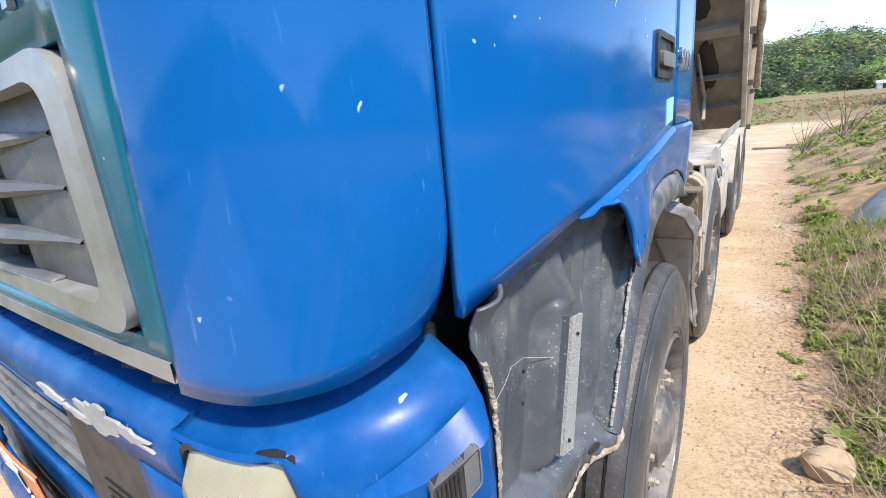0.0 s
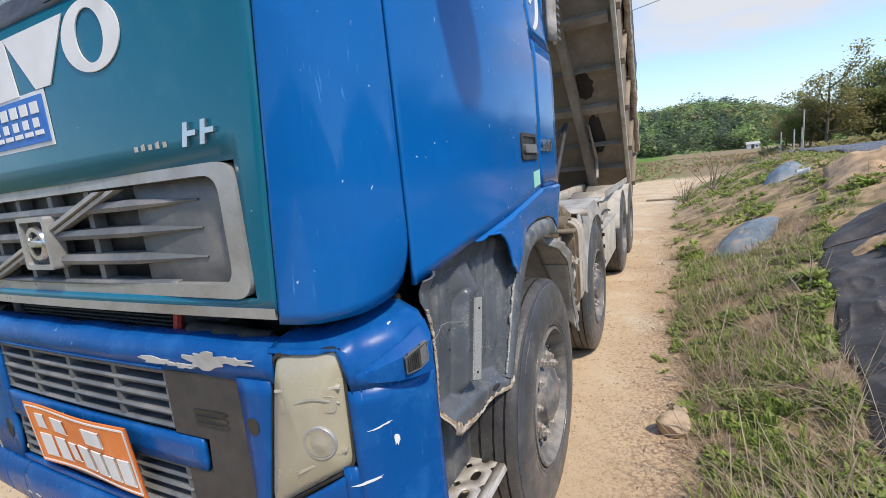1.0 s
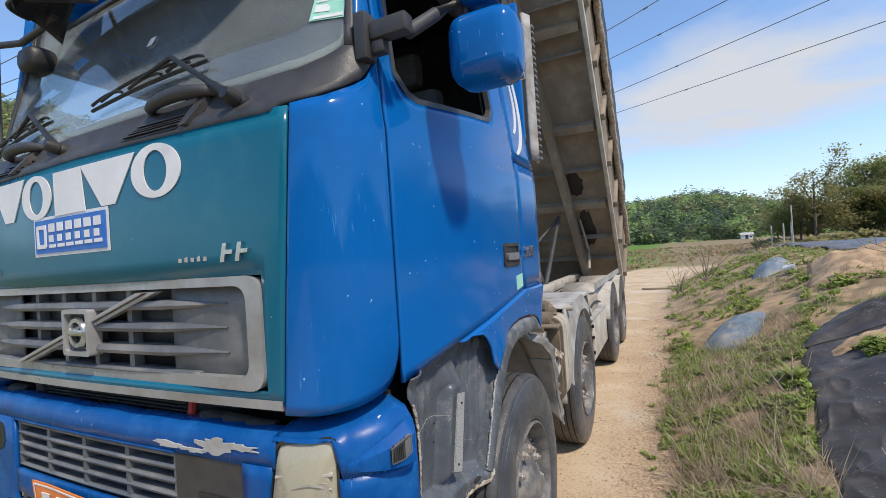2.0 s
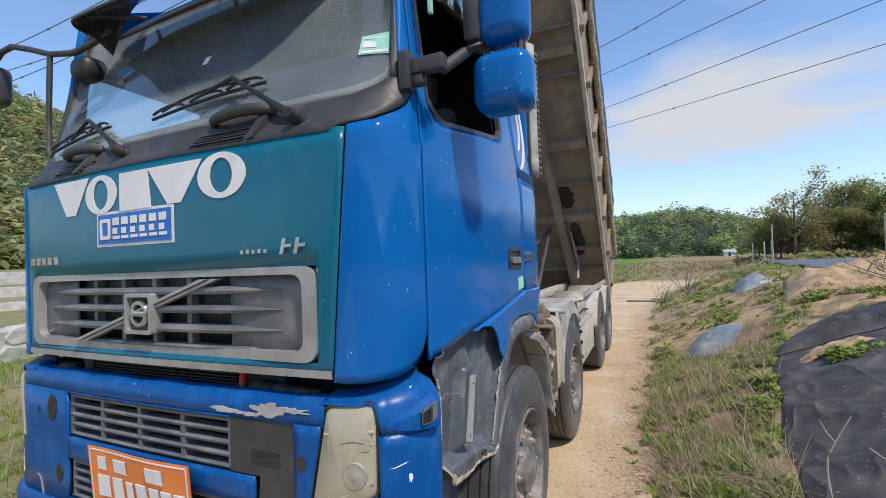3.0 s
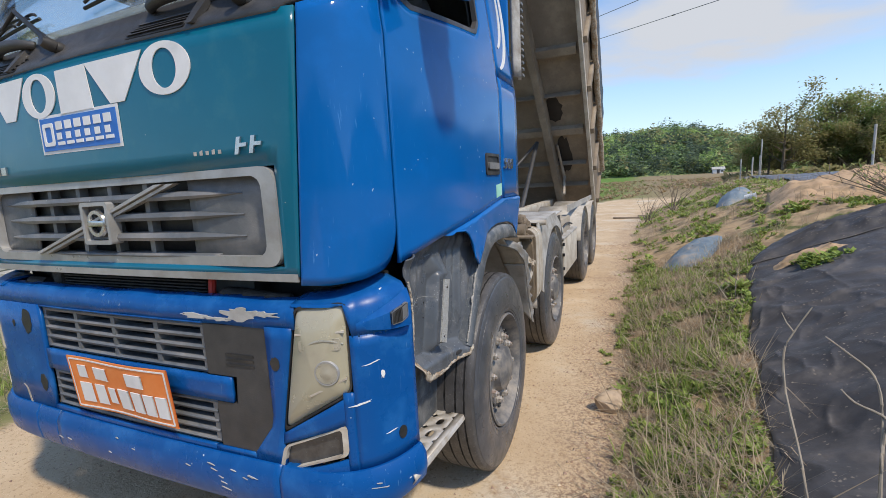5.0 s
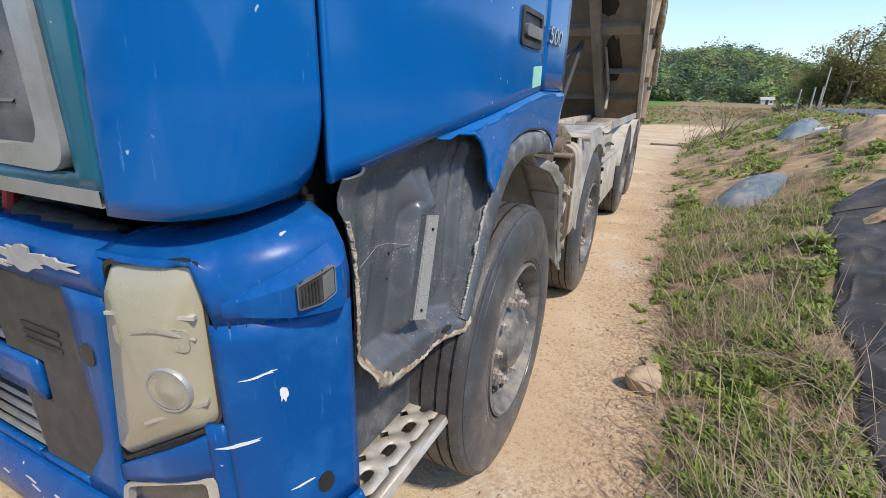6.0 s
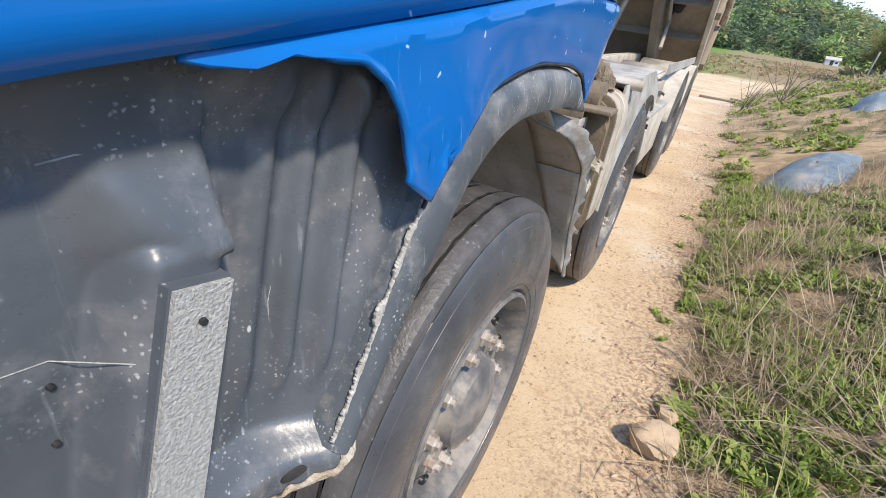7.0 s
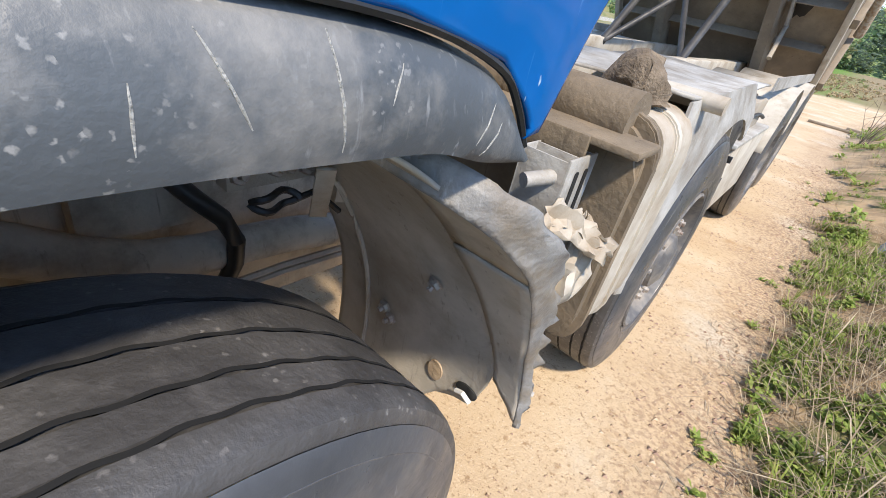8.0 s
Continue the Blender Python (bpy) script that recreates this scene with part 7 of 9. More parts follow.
    part("cable_tie", add_tube(bm_new(), [arc(87.5, 0.694, -0.125), arc(86.5, 0.69, -0.105), arc(88, 0.694, -0.085)], 0.006, 6), M_WHITE, mg)
    part("mudguard_rib", add_tube(bm_new(), [arc(d_, 0.706, -0.45) for d_ in spread(30, 96, 20)], 0.006, 6), M_MUD, mg)
    clip_ = part("flap_clip", add_box(bm_new(), (min(sx(0.0), sx(0.012)), 0.775, 0.62), (max(sx(0.0), sx(0.012)), 0.79, 0.70), 0.003), M_ALU, mg)
    part("clip_bolt", add_tube(bm_new(), [(sx(-0.02), 0.785, 0.65), (sx(0.03), 0.80, 0.645)], 0.006, 6), M_ALU, clip_)
    # slotted pale bracket, open at the top
    bx0, bx1 = sorted((sx(-0.17), sx(-0.075)))
    face_x = sx(-0.075)
    br = part("slotted_bracket", add_box(bm_new(), (face_x - 0.003, 0.825, 0.985), (face_x + 0.003, 0.935, 1.115), 0.002), M_WHITEFENDER, truck, "dusty pale slotted steel bracket")
    for y in (0.825, 0.875, 0.932):
        part("bracket_side", add_box(bm_new(), (bx0, y, 0.985), (bx1, y + 0.004, 1.11), 0.001), M_WHITEFENDER, br)
    part("bracket_back", add_box(bm_new(), (sx(-0.17) - 0.002, 0.825, 0.985), (sx(-0.17) + 0.002, 0.935, 1.11), 0.001), M_WHITEFENDER, br)
    for y in (0.862, 0.9):
        o = rounded([(y - 0.007, 1.0), (y + 0.007, 1.0), (y + 0.007, 1.09), (y - 0.007, 1.09)], 0.007, 4)
        part("bracket_slot", add_prism(bm_new(), o, lambda u, v, d: (face_x + side * d, u, v), 0.0035, 0.005), M_BLACK, br)
    part("bracket_tube", add_tube(bm_new(), [(sx(-0.125), 0.775, 1.068), (sx(-0.1), 0.83, 1.075)], 0.014, 10), M_WHITEFENDER, br)
    part("crumpled_sheet", add_grid_part(sx), M_BEIGE, truck, "crumpled torn pale sheeting caught behind the mudguard", thick=0.003, smooth=25)
    # side tank with wrapped cap
    t0, t1 = sorted((sx(-0.66), sx(-0.008)))
    prof = rounded([(t0, 0.63), (t1, 0.63), (t1, 1.17), (t0, 1.17)], 0.10, 6)
    tank = part("side_tank", add_prism(bm_new(), prof, lambda u, v, d: (u, d, v), 1.0, 1.30, 0.012), M_BROWN, truck, "oily brown tank behind the front wheel")
    prof2 = rounded([(t0 - 0.01, 0.62), (t1 + 0.01, 0.62), (t1 + 0.01, 1.185), (t0 - 0.01, 1.185)], 0.10, 6)
    part("tank_cover", add_prism(bm_new(), prof2, lambda u, v, d: (u, d, v), 1.08, 1.32, 0.01), M_BEIGE, tank, "dusty cream tank cover")
    prof3 = rounded([(t0 - 0.014, 0.615), (t1 + 0.016, 0.615), (t1 + 0.016, 1.19), (t0 - 0.014, 1.19)], 0.10, 6)
    part("tank_band", add_prism(bm_new(), prof3, lambda u, v, d: (u, d, v), 1.03, 1.055, 0.004), M_BROWN, tank)
    part("tank_band", add_prism(bm_new(), prof3, lambda u, v, d: (u, d, v), 1.17, 1.2, 0.004), M_BEIGE, tank)
    part("tank_shelf", add_box(bm_new(), (min(sx(-0.62), sx(-0.03)), 0.89, 1.135), (max(sx(-0.62), sx(0.01)), 1.01, 1.15), 0.004), M_BROWN, tank)
    part("tank_shelf_lip", add_box(bm_new(), (min(sx(-0.62), sx(-0.08)), 0.885, 1.095), (max(sx(-0.62), sx(-0.08)), 0.898, 1.15), 0.004), M_BROWN, tank)
    part("roll_pipe", add_tube(bm_new(), [(sx(-0.75), 1.04, 1.165), (sx(-0.06), 1.04, 1.165)], 0.06, 14), M_BROWN, tank, "brown dusty pipe on the tank")
    part("side_pipe", add_tube(bm_new(), [(sx(-0.2), 1.40, 1.20), (sx(0.02), 1.40, 1.20)], 0.022, 12), M_BEIGE, tank)
    bm = bm_new()
    add_lathe(bm, [(0.0, 0.115), (0.05, 0.112), (0.075, 0.09), (0.085, 0.05), (0.082, 0.03), (0.08, 0.01), (0.09, 0.0), (0.0, -0.01)], Matrix.Translation((sx(-0.13), 1.17, 1.185)) @ Matrix.Scale(0.82, 4), 48)
    for v in bm.verts:
        v.co += Vector((1, 1, 0.8)) * (0.03 * noise.noise(v.co * 13) + 0.014 * noise.noise(v.co * 34))
    part("wrapped_cap", bm, M_SACK, tank, "sack wrapped filler cap", smooth=70)
    for k, (x, y, w) in enumerate(((-0.42, 1.1, 0.05), (-0.36, 1.14, 0.035), (-0.5, 1.13, 0.04))):
        part("valve_block", add_box(bm_new(), (min(sx(x), sx(x - w)), y, 1.18), (max(sx(x), sx(x - w)), y + 0.08, 1.27 + 0.01 * k), 0.01), M_BEIGE, tank)


def add_grid_bm(fn, us, vs):
    bm = bm_new()
    add_grid(bm, fn, us, vs)
    return bm


def add_grid_part(sx):
    bm = bm_new()

    def f(a, v):
        # a hanging scrap of sheeting, gathered at the top and creased all over
        q = 1 - 2.2 * abs(noise.noise(Vector((math.cos(a) * 1.6, math.sin(a) * 1.6, v * 3.1))))
        w = noise.noise(Vector((math.cos(a) * 3.3, math.sin(a) * 3.3, v * 5.0 + 4.0)))
        r = poly([(0.0, 0.012), (0.1, 0.05), (0.35, 0.075), (0.7, 0.06), (0.9, 0.035), (1.0, 0.01)], v) * (1 + 0.42 * q + 0.3 * w)
        return Vector((sx(-0.045 + 0.55 * r * math.cos(a)), 0.885 + r * math.sin(a) + 0.05 * (v - 0.5), 0.80 + 0.20 * v + 0.02 * w))
    add_grid(bm, f, spread(0, 2 * math.pi, 30), spread(0, 1, 20))
    add_grid(bm, lambda u, v: Vector((sx(-0.06 + 0.09 * u + 0.02 * noise.noise(Vector((u * 6, v * 6, 3)))), 0.74 + 0.14 * u + 0.05 * v, 1.03 - 0.09 * u + 0.03 * v + 0.03 * noise.noise(Vector((u * 5, v * 5, 8))))), spread(0, 1, 14), spread(0, 1, 8))
    return bm


for sd in (1, -1):
    build_mudguard(sd)


def build_rear_fenders(side):
    sx = (lambda x: x) if side > 0 else (lambda x: 2 * CX - x)
    # pale skirt with the arch of the second wheel
    arch = [(1.97 + 0.60 * math.cos(radians(a)), 0.515 + 0.60 * math.sin(radians(a))) for a in spread(165, 55, 22)]
    out = [(1.30, 1.20), (1.30, 0.66), (1.40, 0.62)] + arch + [(2.30, 1.10), (2.2, 1.22)]
    def place(u, v, d):
        return (sx(-0.005 - d - 0.03 * max(0.0, v - 1.12) / 0.09), u, v)
    sk = part("fender_skirt", add_prism(bm_new(), out, place, 0.0, 0.008), M_WHITEFENDER, truck, "dusty white fender skirt over the second wheel")
    bm = bm_new()
    add_grid(bm, lambda a, x: (sx(x), 1.97 + 0.61 * math.cos(radians(a)), 0.515 + 0.61 * math.sin(radians(a)) + 0.03), spread(185, 10, 30), (-0.5, -0.06))
    part("fender_arch", bm, M_MUD, sk, thick=0.008)
    bm = bm_new()
    add_grid(bm, lambda y, x: (sx(x), y, 1.205 + 0.02 * noise.noise(Vector((y * 3, x * 3, 0)))), spread(1.30, 2.6, 16), spread(-0.6, -0.035, 5))
    part("fender_top", bm, M_WHITEFENDER, sk, "dusty pale top of the fender", thick=0.008)
    # dark plate and ring behind the second wheel
    pl = part("splash_plate", add_prism(bm_new(), [(2.32, 1.15), (2.75, 1.15), (2.85, 0.95), (2.9, 0.45), (2.62, 0.45), (2.55, 0.8)], lambda u, v, d: (sx(-0.09 + d), u, v), 0.0, 0.01), M_DARK, truck, "dark grey splash plate")
    part("tow_ring", add_lathe(bm_new(), [(0.045, 0.0), (0.04, 0.009), (0.031, 0.0), (0.04, -0.009), (0.045, 0.0)], Matrix.Translation((sx(-0.055), 2.72, 0.98)) @ pose(0, 0, 0, 0, 90, 12), 24), M_WHITEFENDER, truck, "pale steel ring")
    # side boxes and guards before the rear wheels
    b0, b1 = sorted((sx(-0.55), sx(-0.07)))
    box = part("side_guard", add_box(bm_new(), (b0, 2.95, 0.42), (b1, 4.12, 0.86), 0.02), M_BEIGE, truck, "dusty pale side guard box")
    part("guard_lip", add_box(bm_new(), (b0, 2.93, 0.85), (b1 + 0.004, 4.14, 0.875), 0.006), M_WHITEFENDER, box)
    for z in (0.5, 0.66, 0.78):
        part("guard_clip", add_box(bm_new(), (min(sx(-0.085), sx(-0.06)), 2.925, z), (max(sx(-0.085), sx(-0.06)), 2.945, z + 0.035), 0.003), M_BLACK, box)
    for k in range(3):
        part("air_line", add_tube(bm_new(), [(sx(-0.12 - 0.03 * k), lerp(2.95, 4.0, t), 0.92 + 0.06 * math.sin(3 * t + k) + 0.03 * k) for t in spread(0, 1, 12)], 0.012, 6), M_BLACK, truck)
    part("battery_box", add_box(bm_new(), (min(sx(-0.6), sx(-0.13)), 3.0, 0.87), (max(sx(-0.6), sx(-0.13)), 3.9, 1.06), 0.02), M_CHASSIS, truck)
    for ay in (4.78, 6.13):
        bm = bm_new()
        add_grid(bm, lambda a, x: (sx(x), ay + 0.60 * math.cos(radians(a)), 0.515 + 0.60 * math.sin(radians(a))), spread(165, 15, 26), (-0.68, -0.03))
        part("rear_fender", bm, M_MUD, truck, "dark dusty rear fender", thick=0.01)
    part("rear_skirt", add_prism(bm_new(), [(3.6, 1.12), (6.9, 1.12), (6.9, 1.2), (3.6, 1.2)], lambda u, v, d: (sx(-0.12 + d), u, v), 0.0, 0.012), M_WHITEFENDER, truck, "pale dusty sub frame skirt")


for sd in (1, -1):
    build_rear_fenders(sd)

# tipper body: hinged at the rear, raised
HINGE_Y, HINGE_Z, TIP = 6.9, 1.1, 51.0
BODY = Matrix.Translation((0, HINGE_Y, HINGE_Z)) @ pose(0, 0, 0, -TIP, 0, 0)   # local -y runs up along the floor, z out of its top


def build_body():
    L, W0, W1, H = 5.6, -2.47, -0.05, 1.35

    def bx(name, lo, hi, mat, parent, bev=0.006, label=""):
        return part(name, add_box(bm_new(), lo, hi, bev, BODY), mat, parent, label)
    floor_ = bx("body_floor", (W0, -L, 0.0), (W1, 0.3, 0.02), M_BODY, truck, 0.004, "rusty brown underside of the raised tipper body")
    for x0, x1 in ((W0, W0 + 0.05), (W1 - 0.05, W1)):
        wall = bx("body_side", (x0, -L, 0.02), (x1, 0.3, H), M_BODY, truck, 0.01, "dusty steel side of the tipper body")
        xs = (x0 - 0.06, x0) if x0 < CX else (x1, x1 + 0.06)
        for k in range(8):
            y = -L + 0.1 + k * 0.78
            bx("side_post", (xs[0], y, -0.02), (xs[1], y + 0.1, H), M_BODY, wall)
        bx("top_rail", (min(x0, xs[0]), -L, H), (max(x1, xs[1]), 0.3, H + 0.12), M_BODY, wall, 0.02)
    for x0 in (W0 - 0.02, W1 - 0.08):
        bx("edge_rail", (x0 + 0.02, -L, -0.11), (x0 + 0.08, 0.3, 0.0), M_BEIGE, floor_, 0.012, "dusty pale edge rail")
    bx("body_front", (W0, -L - 0.05, 0.0), (W1, -L, H + 0.2), M_BODY, truck, 0.01, "front wall of the tipper body")
    bx("tailgate", (W0, 0.3, 0.0), (W1, 0.36, H), M_BODY, truck, 0.01)
    for side in (1, -1):
        def beam(u, k):
            x = lerp(-0.66, -0.92, u / L)
            q = ((-0.06, 0.0), (-0.06, -0.22), (-0.05, -0.25), (0.05, -0.25), (0.06, -0.22), (0.06, 0.0))[k]
            return BODY @ Vector((CX + side * (x + q[0] - CX), -u, q[1]))
        bm = bm_new()
        add_grid(bm, beam, spread(-0.2, L, 12), range(6))
        part("body_beam", bm, M_BODY, floor_, "brown longitudinal beam", smooth=20)
    for u, thick in ((0.46, 0), (0.95, 0), (1.63, 1), (2.31, 0), (3.02, 1), (4.12, 0), (4.45, 1), (4.78, 0), (5.3, 0)):
        inner = lerp(-0.66, -0.92, u / L)
        for a, b in ((W1 - 0.1, inner + 0.05), (inner - 0.05, 2 * CX - inner + 0.05), (2 * CX - inner - 0.05, W0 + 0.1)):
            bm = bm_new()
            prof = [(-0.07, 0.0), (-0.06, -0.10), (0.06, -0.10), (0.08, 0.0)] if thick else [(-0.012, 0.0), (-0.004, -0.11), (0.006, -0.11), (0.02, 0.0)]
            add_prism(bm, prof, lambda p, q, d: BODY @ Vector((a + d, -u + p, q)), 0.0, b - a)
            part("cross_rib", bm, M_BODY, floor_)
    # rolled cloth and black tarpaulin along the near top edge
    rt = random.Random(2)
    pts = [BODY @ Vector((0.035 + 0.02 * noise.noise(Vector((k * 0.5, 0, 0))), -L + k * 0.1, 0.75 + 0.03 * noise.noise(Vector((k * 0.3, 4, 0))))) for k in range(56)]
    part("rolled_cloth", add_tube(bm_new(), pts, 0.05, 9, radii=[0.05 + 0.025 * noise.noise(Vector((k * 0.9, 9, 0))) for k in range(56)]), M_FOAM, truck, "frayed beige cloth roll along the body")
    bm = bm_new()
    add_grid(bm, lambda u, w: BODY @ Vector((0.055 + 0.02 * noise.noise(Vector((u * 4, w * 4, 0))), -u, w)), spread(0.9, L, 40), spread(0.85, 1.55, 6))
    part("tarpaulin", bm, M_BLACK, truck, "black tarpaulin hanging over the body side", thick=0.01)
    rnd = random.Random(21)
    for u, w, h, x in ((-2.02, 0.3, 0.5, -0.6), (-1.1, 0.26, 0.8, -0.52), (-1.6, 0.4, 0.16, -0.5)):
        pts = [(x + w * rnd.uniform(0.75, 1.1) * math.cos(2 * math.pi * i / 20) * 0.5, u + h * rnd.uniform(0.8, 1.15) * math.sin(2 * math.pi * i / 20) * 0.5) for i in range(20)]
        bm = add_prism(bm_new(), pts, lambda p, q, d: BODY @ Vector((p, q, d)), -0.001, -0.006)
        part("oil_stain", bm, M_OIL, floor_, "black oil stain")
    # lifting ram and stays
    top = BODY @ Vector((CX, -4.6, -0.2))
    ram = part("lifting_ram", add_tube(bm_new(), [(CX, 2.6, 0.9), Vector((CX, 2.6, 0.9)).lerp(top, 0.45)], 0.1, 18), M_CHASSIS, truck, "hydraulic lifting ram")
    part("ram_rod", add_tube(bm_new(), [Vector((CX, 2.6, 0.9)).lerp(top, 0.45), top], 0.065, 18), M_CHROME, ram)
    for x0, x1 in ((-0.9, -0.9), (-1.6, -1.6), (-0.9, -1.6), (-1.6, -0.9)):
        a, b = Vector((x0, 4.4, 1.1)), BODY @ Vector((x1, -1.6, -0.3))
        part("safety_stay", add_tube(bm_new(), [a, b], 0.035 if x0 == x1 else 0.025, 10), M_DARK, truck, "dark steel body stay")
    part("hook_link", add_tube(bm_new(), [BODY @ Vector((-0.62, -1.35, -0.06)), BODY @ Vector((-0.55, -0.7, -0.12)), (-0.52, 6.1, 1.25)], 0.025, 8), M_CHASSIS, truck)
    part("sub_frame", add_box(bm_new(), (-0.92, 1.4, 1.02), (-0.80, 7.0, 1.14), 0.01), M_BEIGE, truck, "pale dusty sub frame rail")
    part("sub_frame", add_box(bm_new(), (-1.70, 1.4, 1.02), (-1.58, 7.0, 1.14), 0.01), M_BEIGE, truck, "pale dusty sub frame rail")
    # pale ribbed deflector at the cab's rear corner
    bm = bm_new()
    add_grid(bm, lambda v, k: ((-0.03, 0.0, -0.02)[k], (0.66, 0.72, 0.80)[k], lerp(2.2, 3.1, v)), spread(0, 1, 12), range(3))
    fin = part("side_deflector", bm, M_WHITEFENDER, truck, "dusty pale side deflector with ribbed edge", thick=0.02)
    for k in range(22):
        z = 2.22 + k * 0.04
        part("deflector_rib", add_box(bm_new(), (-0.035, 0.79, z), (0.005, 0.835, z + 0.018), 0.004), M_GREY, fin)


build_body()

# ---------------------------------------------------------------- the bank and the land around
FILM_LEFT = [(-2.0, 1.02), (-0.5, 1.22), (0.36, 1.35), (1.6, 1.5), (1.96, 1.54), (2.3, 1.66), (2.8, 1.70), (3.85, 1.95), (5.0, 2.9), (5.6, 3.6)]


def on_film(x, y):
    return -2.0 < y < 5.5 and x > poly(FILM_LEFT, y) - 0.02


def blades(name, spots, make, material, label, category):
    verts, faces = [], []
    for spot in spots:
        make(verts, faces, *spot)
    return mesh_stuff(name, verts, faces, material, label, category)


def leaf(verts, faces, base, way, length, width, bend):
    """One leaf: a strip of three crosswise edges that bends over."""
    side = Vector((-way.y, way.x, 0))
    side = side.normalized() * width if side.length > 1e-4 else Vector((width, 0, 0))
    i = len(verts)
    mid = base + way * (length * 0.55)
    tip = base + way * length + Vector((0, 0, -bend * length))
    verts += [tuple(base - side * 0.35), tuple(base + side * 0.35), tuple(mid - side), tuple(mid + side), tuple(tip)]
    faces += [(i, i + 1, i + 3, i + 2), (i + 2, i + 3, i + 4)]


rg = random.Random(12)


def weed(verts, faces, x, y, size):
    z = ground_z(x, y)
    for _ in range(rg.randint(10, 16)):
        a = rg.uniform(0, 2 * math.pi)
        up = rg.uniform(0.25, 1.3)
        way = Vector((math.cos(a), math.sin(a), up)).normalized()
        stem = rg.uniform(0.0, 0.7) * size
        base = Vector((x + rg.uniform(-0.3, 0.3) * size, y + rg.uniform(-0.3, 0.3) * size, z - 0.004 + stem * 0.6))
        leaf(verts, faces, base, way, size * rg.uniform(0.4, 0.9), size * rg.uniform(0.1, 0.2), rg.uniform(0.0, 0.4))


def grass(verts, faces, x, y, size):
    z = ground_z(x, y)
    for _ in range(rg.randint(8, 13)):
        a = rg.uniform(0, 2 * math.pi)
        way = Vector((math.cos(a) * 0.5, math.sin(a) * 0.5, rg.uniform(0.7, 1.6))).normalized()
        base = Vector((x + rg.uniform(-0.02, 0.02), y + rg.uniform(-0.02, 0.02), z - 0.004))
        leaf(verts, faces, base, way, size * rg.uniform(0.6, 1.2), 0.0035, rg.uniform(0.0, 0.35))


def straw(verts, faces, x, y, size):
    z = ground_z(x, y)
    for _ in range(rg.randint(4, 8)):
        a = rg.uniform(0, 2 * math.pi)
        up = rg.choice((rg.uniform(0.02, 0.35), rg.uniform(0.3, 1.8)))
        way = Vector((math.cos(a), math.sin(a), up)).normalized()
        base = Vector((x + rg.uniform(-0.06, 0.06), y + rg.uniform(-0.06, 0.06), z + rg.uniform(0, 0.02)))
        leaf(verts, faces, base, way, size * rg.uniform(0.5, 1.4), rg.uniform(0.0012, 0.003), rg.uniform(-0.1, 0.25))


def scatter(n, box, keep, sizes):
    out = []
    while len(out) < n:
        x, y = rg.uniform(box[0], box[1]), rg.uniform(box[2], box[3])
        n -= 0 if keep(x, y) else 1
        if keep(x, y):
            out.append((x, y, rg.uniform(*sizes)))
    return out


def patch(x, y, k, lo):
    return noise.noise(Vector((x * 1.5, y * 1.5, k))) + 0.5 * noise.noise(Vector((x * 4, y * 4, k + 3))) > lo


def bank(x, y):
    return x > bank_edge(y) + 0.13 * noise.noise(Vector((y * 2.3, 4.0, x))) + 0.05 * noise.noise(Vector((y * 9, x * 9, 2.0))) and not on_film(x, y) and not (0.95 < x < 2.2 and 4.9 < y < 6.5)


near = (0.55, 2.2, -1.6, 5.5)
mid = (0.6, 5.0, 5.0, 18.0)
blades("weeds", scatter(15500, near, lambda x, y: bank(x, y) and patch(x * 2.6, y * 2.6, 1, -0.1), (0.022, 0.075)), weed, M_WEED, "low green weeds growing over the bank", "weeds")
blades("grass", scatter(2200, near, lambda x, y: bank(x, y) and patch(x, y, 7, 0.1), (0.06, 0.17)), grass, M_WEED, "fresh green grass tufts on the bank", "grass")
blades("dry_stalks", scatter(4600, near, lambda x, y: x > bank_edge(y) - 0.05 and not on_film(x, y) and patch(x, y, 4, -0.3), (0.06, 0.2)), straw, M_STRAW, "tangled dry grey brown stalks on the bank", "dry grass")
blades("tall_stalks", scatter(330, (0.7, 1.35, -1.5, 3.0), lambda x, y: bank(x, y) and patch(x, y, 4, -0.2), (0.25, 0.5)), straw, M_STRAW, "long pale dry stalks leaning across the bank", "dry grass")
blades("weeds", scatter(2600, mid, lambda x, y: bank(x, y) and patch(x, y, 1, 0.0), (0.06, 0.16)), weed, M_WEED, "low green weeds further along the bank", "weeds")
blades("dry_stalks", scatter(2200, mid, lambda x, y: bank(x, y) and patch(x, y, 4, -0.1), (0.12, 0.4)), straw, M_STRAW, "dry stalks further along the bank", "dry grass")
blades("weeds", scatter(90, (0.38, 0.6, 1.5, 9.0), lambda x, y: patch(x, y, 2, 0.1), (0.03, 0.06)), weed, M_WEED, "small weeds at the edge of the track", "weeds")
blades("grass", scatter(6500, (-11.8, -3.55, -3.0, 9.0), lambda x, y: patch(x * 0.8, y * 0.8, 3, -0.1), (0.06, 0.18)), grass, M_WEED, "rough grass beside the track", "grass")
blades("dry_stalks", scatter(6500, (-11.8, -3.5, -3.0, 9.0), lambda x, y: patch(x * 0.8, y * 0.8, 5, -0.25), (0.08, 0.26)), straw, M_STRAW, "dry grass beside the track", "dry grass")
blades("dry_stalks", scatter(2600, (-14.0, 26.0, 27.0, 62.0), lambda x, y: x > -6 + (y - 27) * 0.1 and patch(x * 0.1, y * 0.1, 5, -0.3), (0.5, 1.2)), straw, M_STRAW, "brown dry reeds beyond the bend", "dry grass")


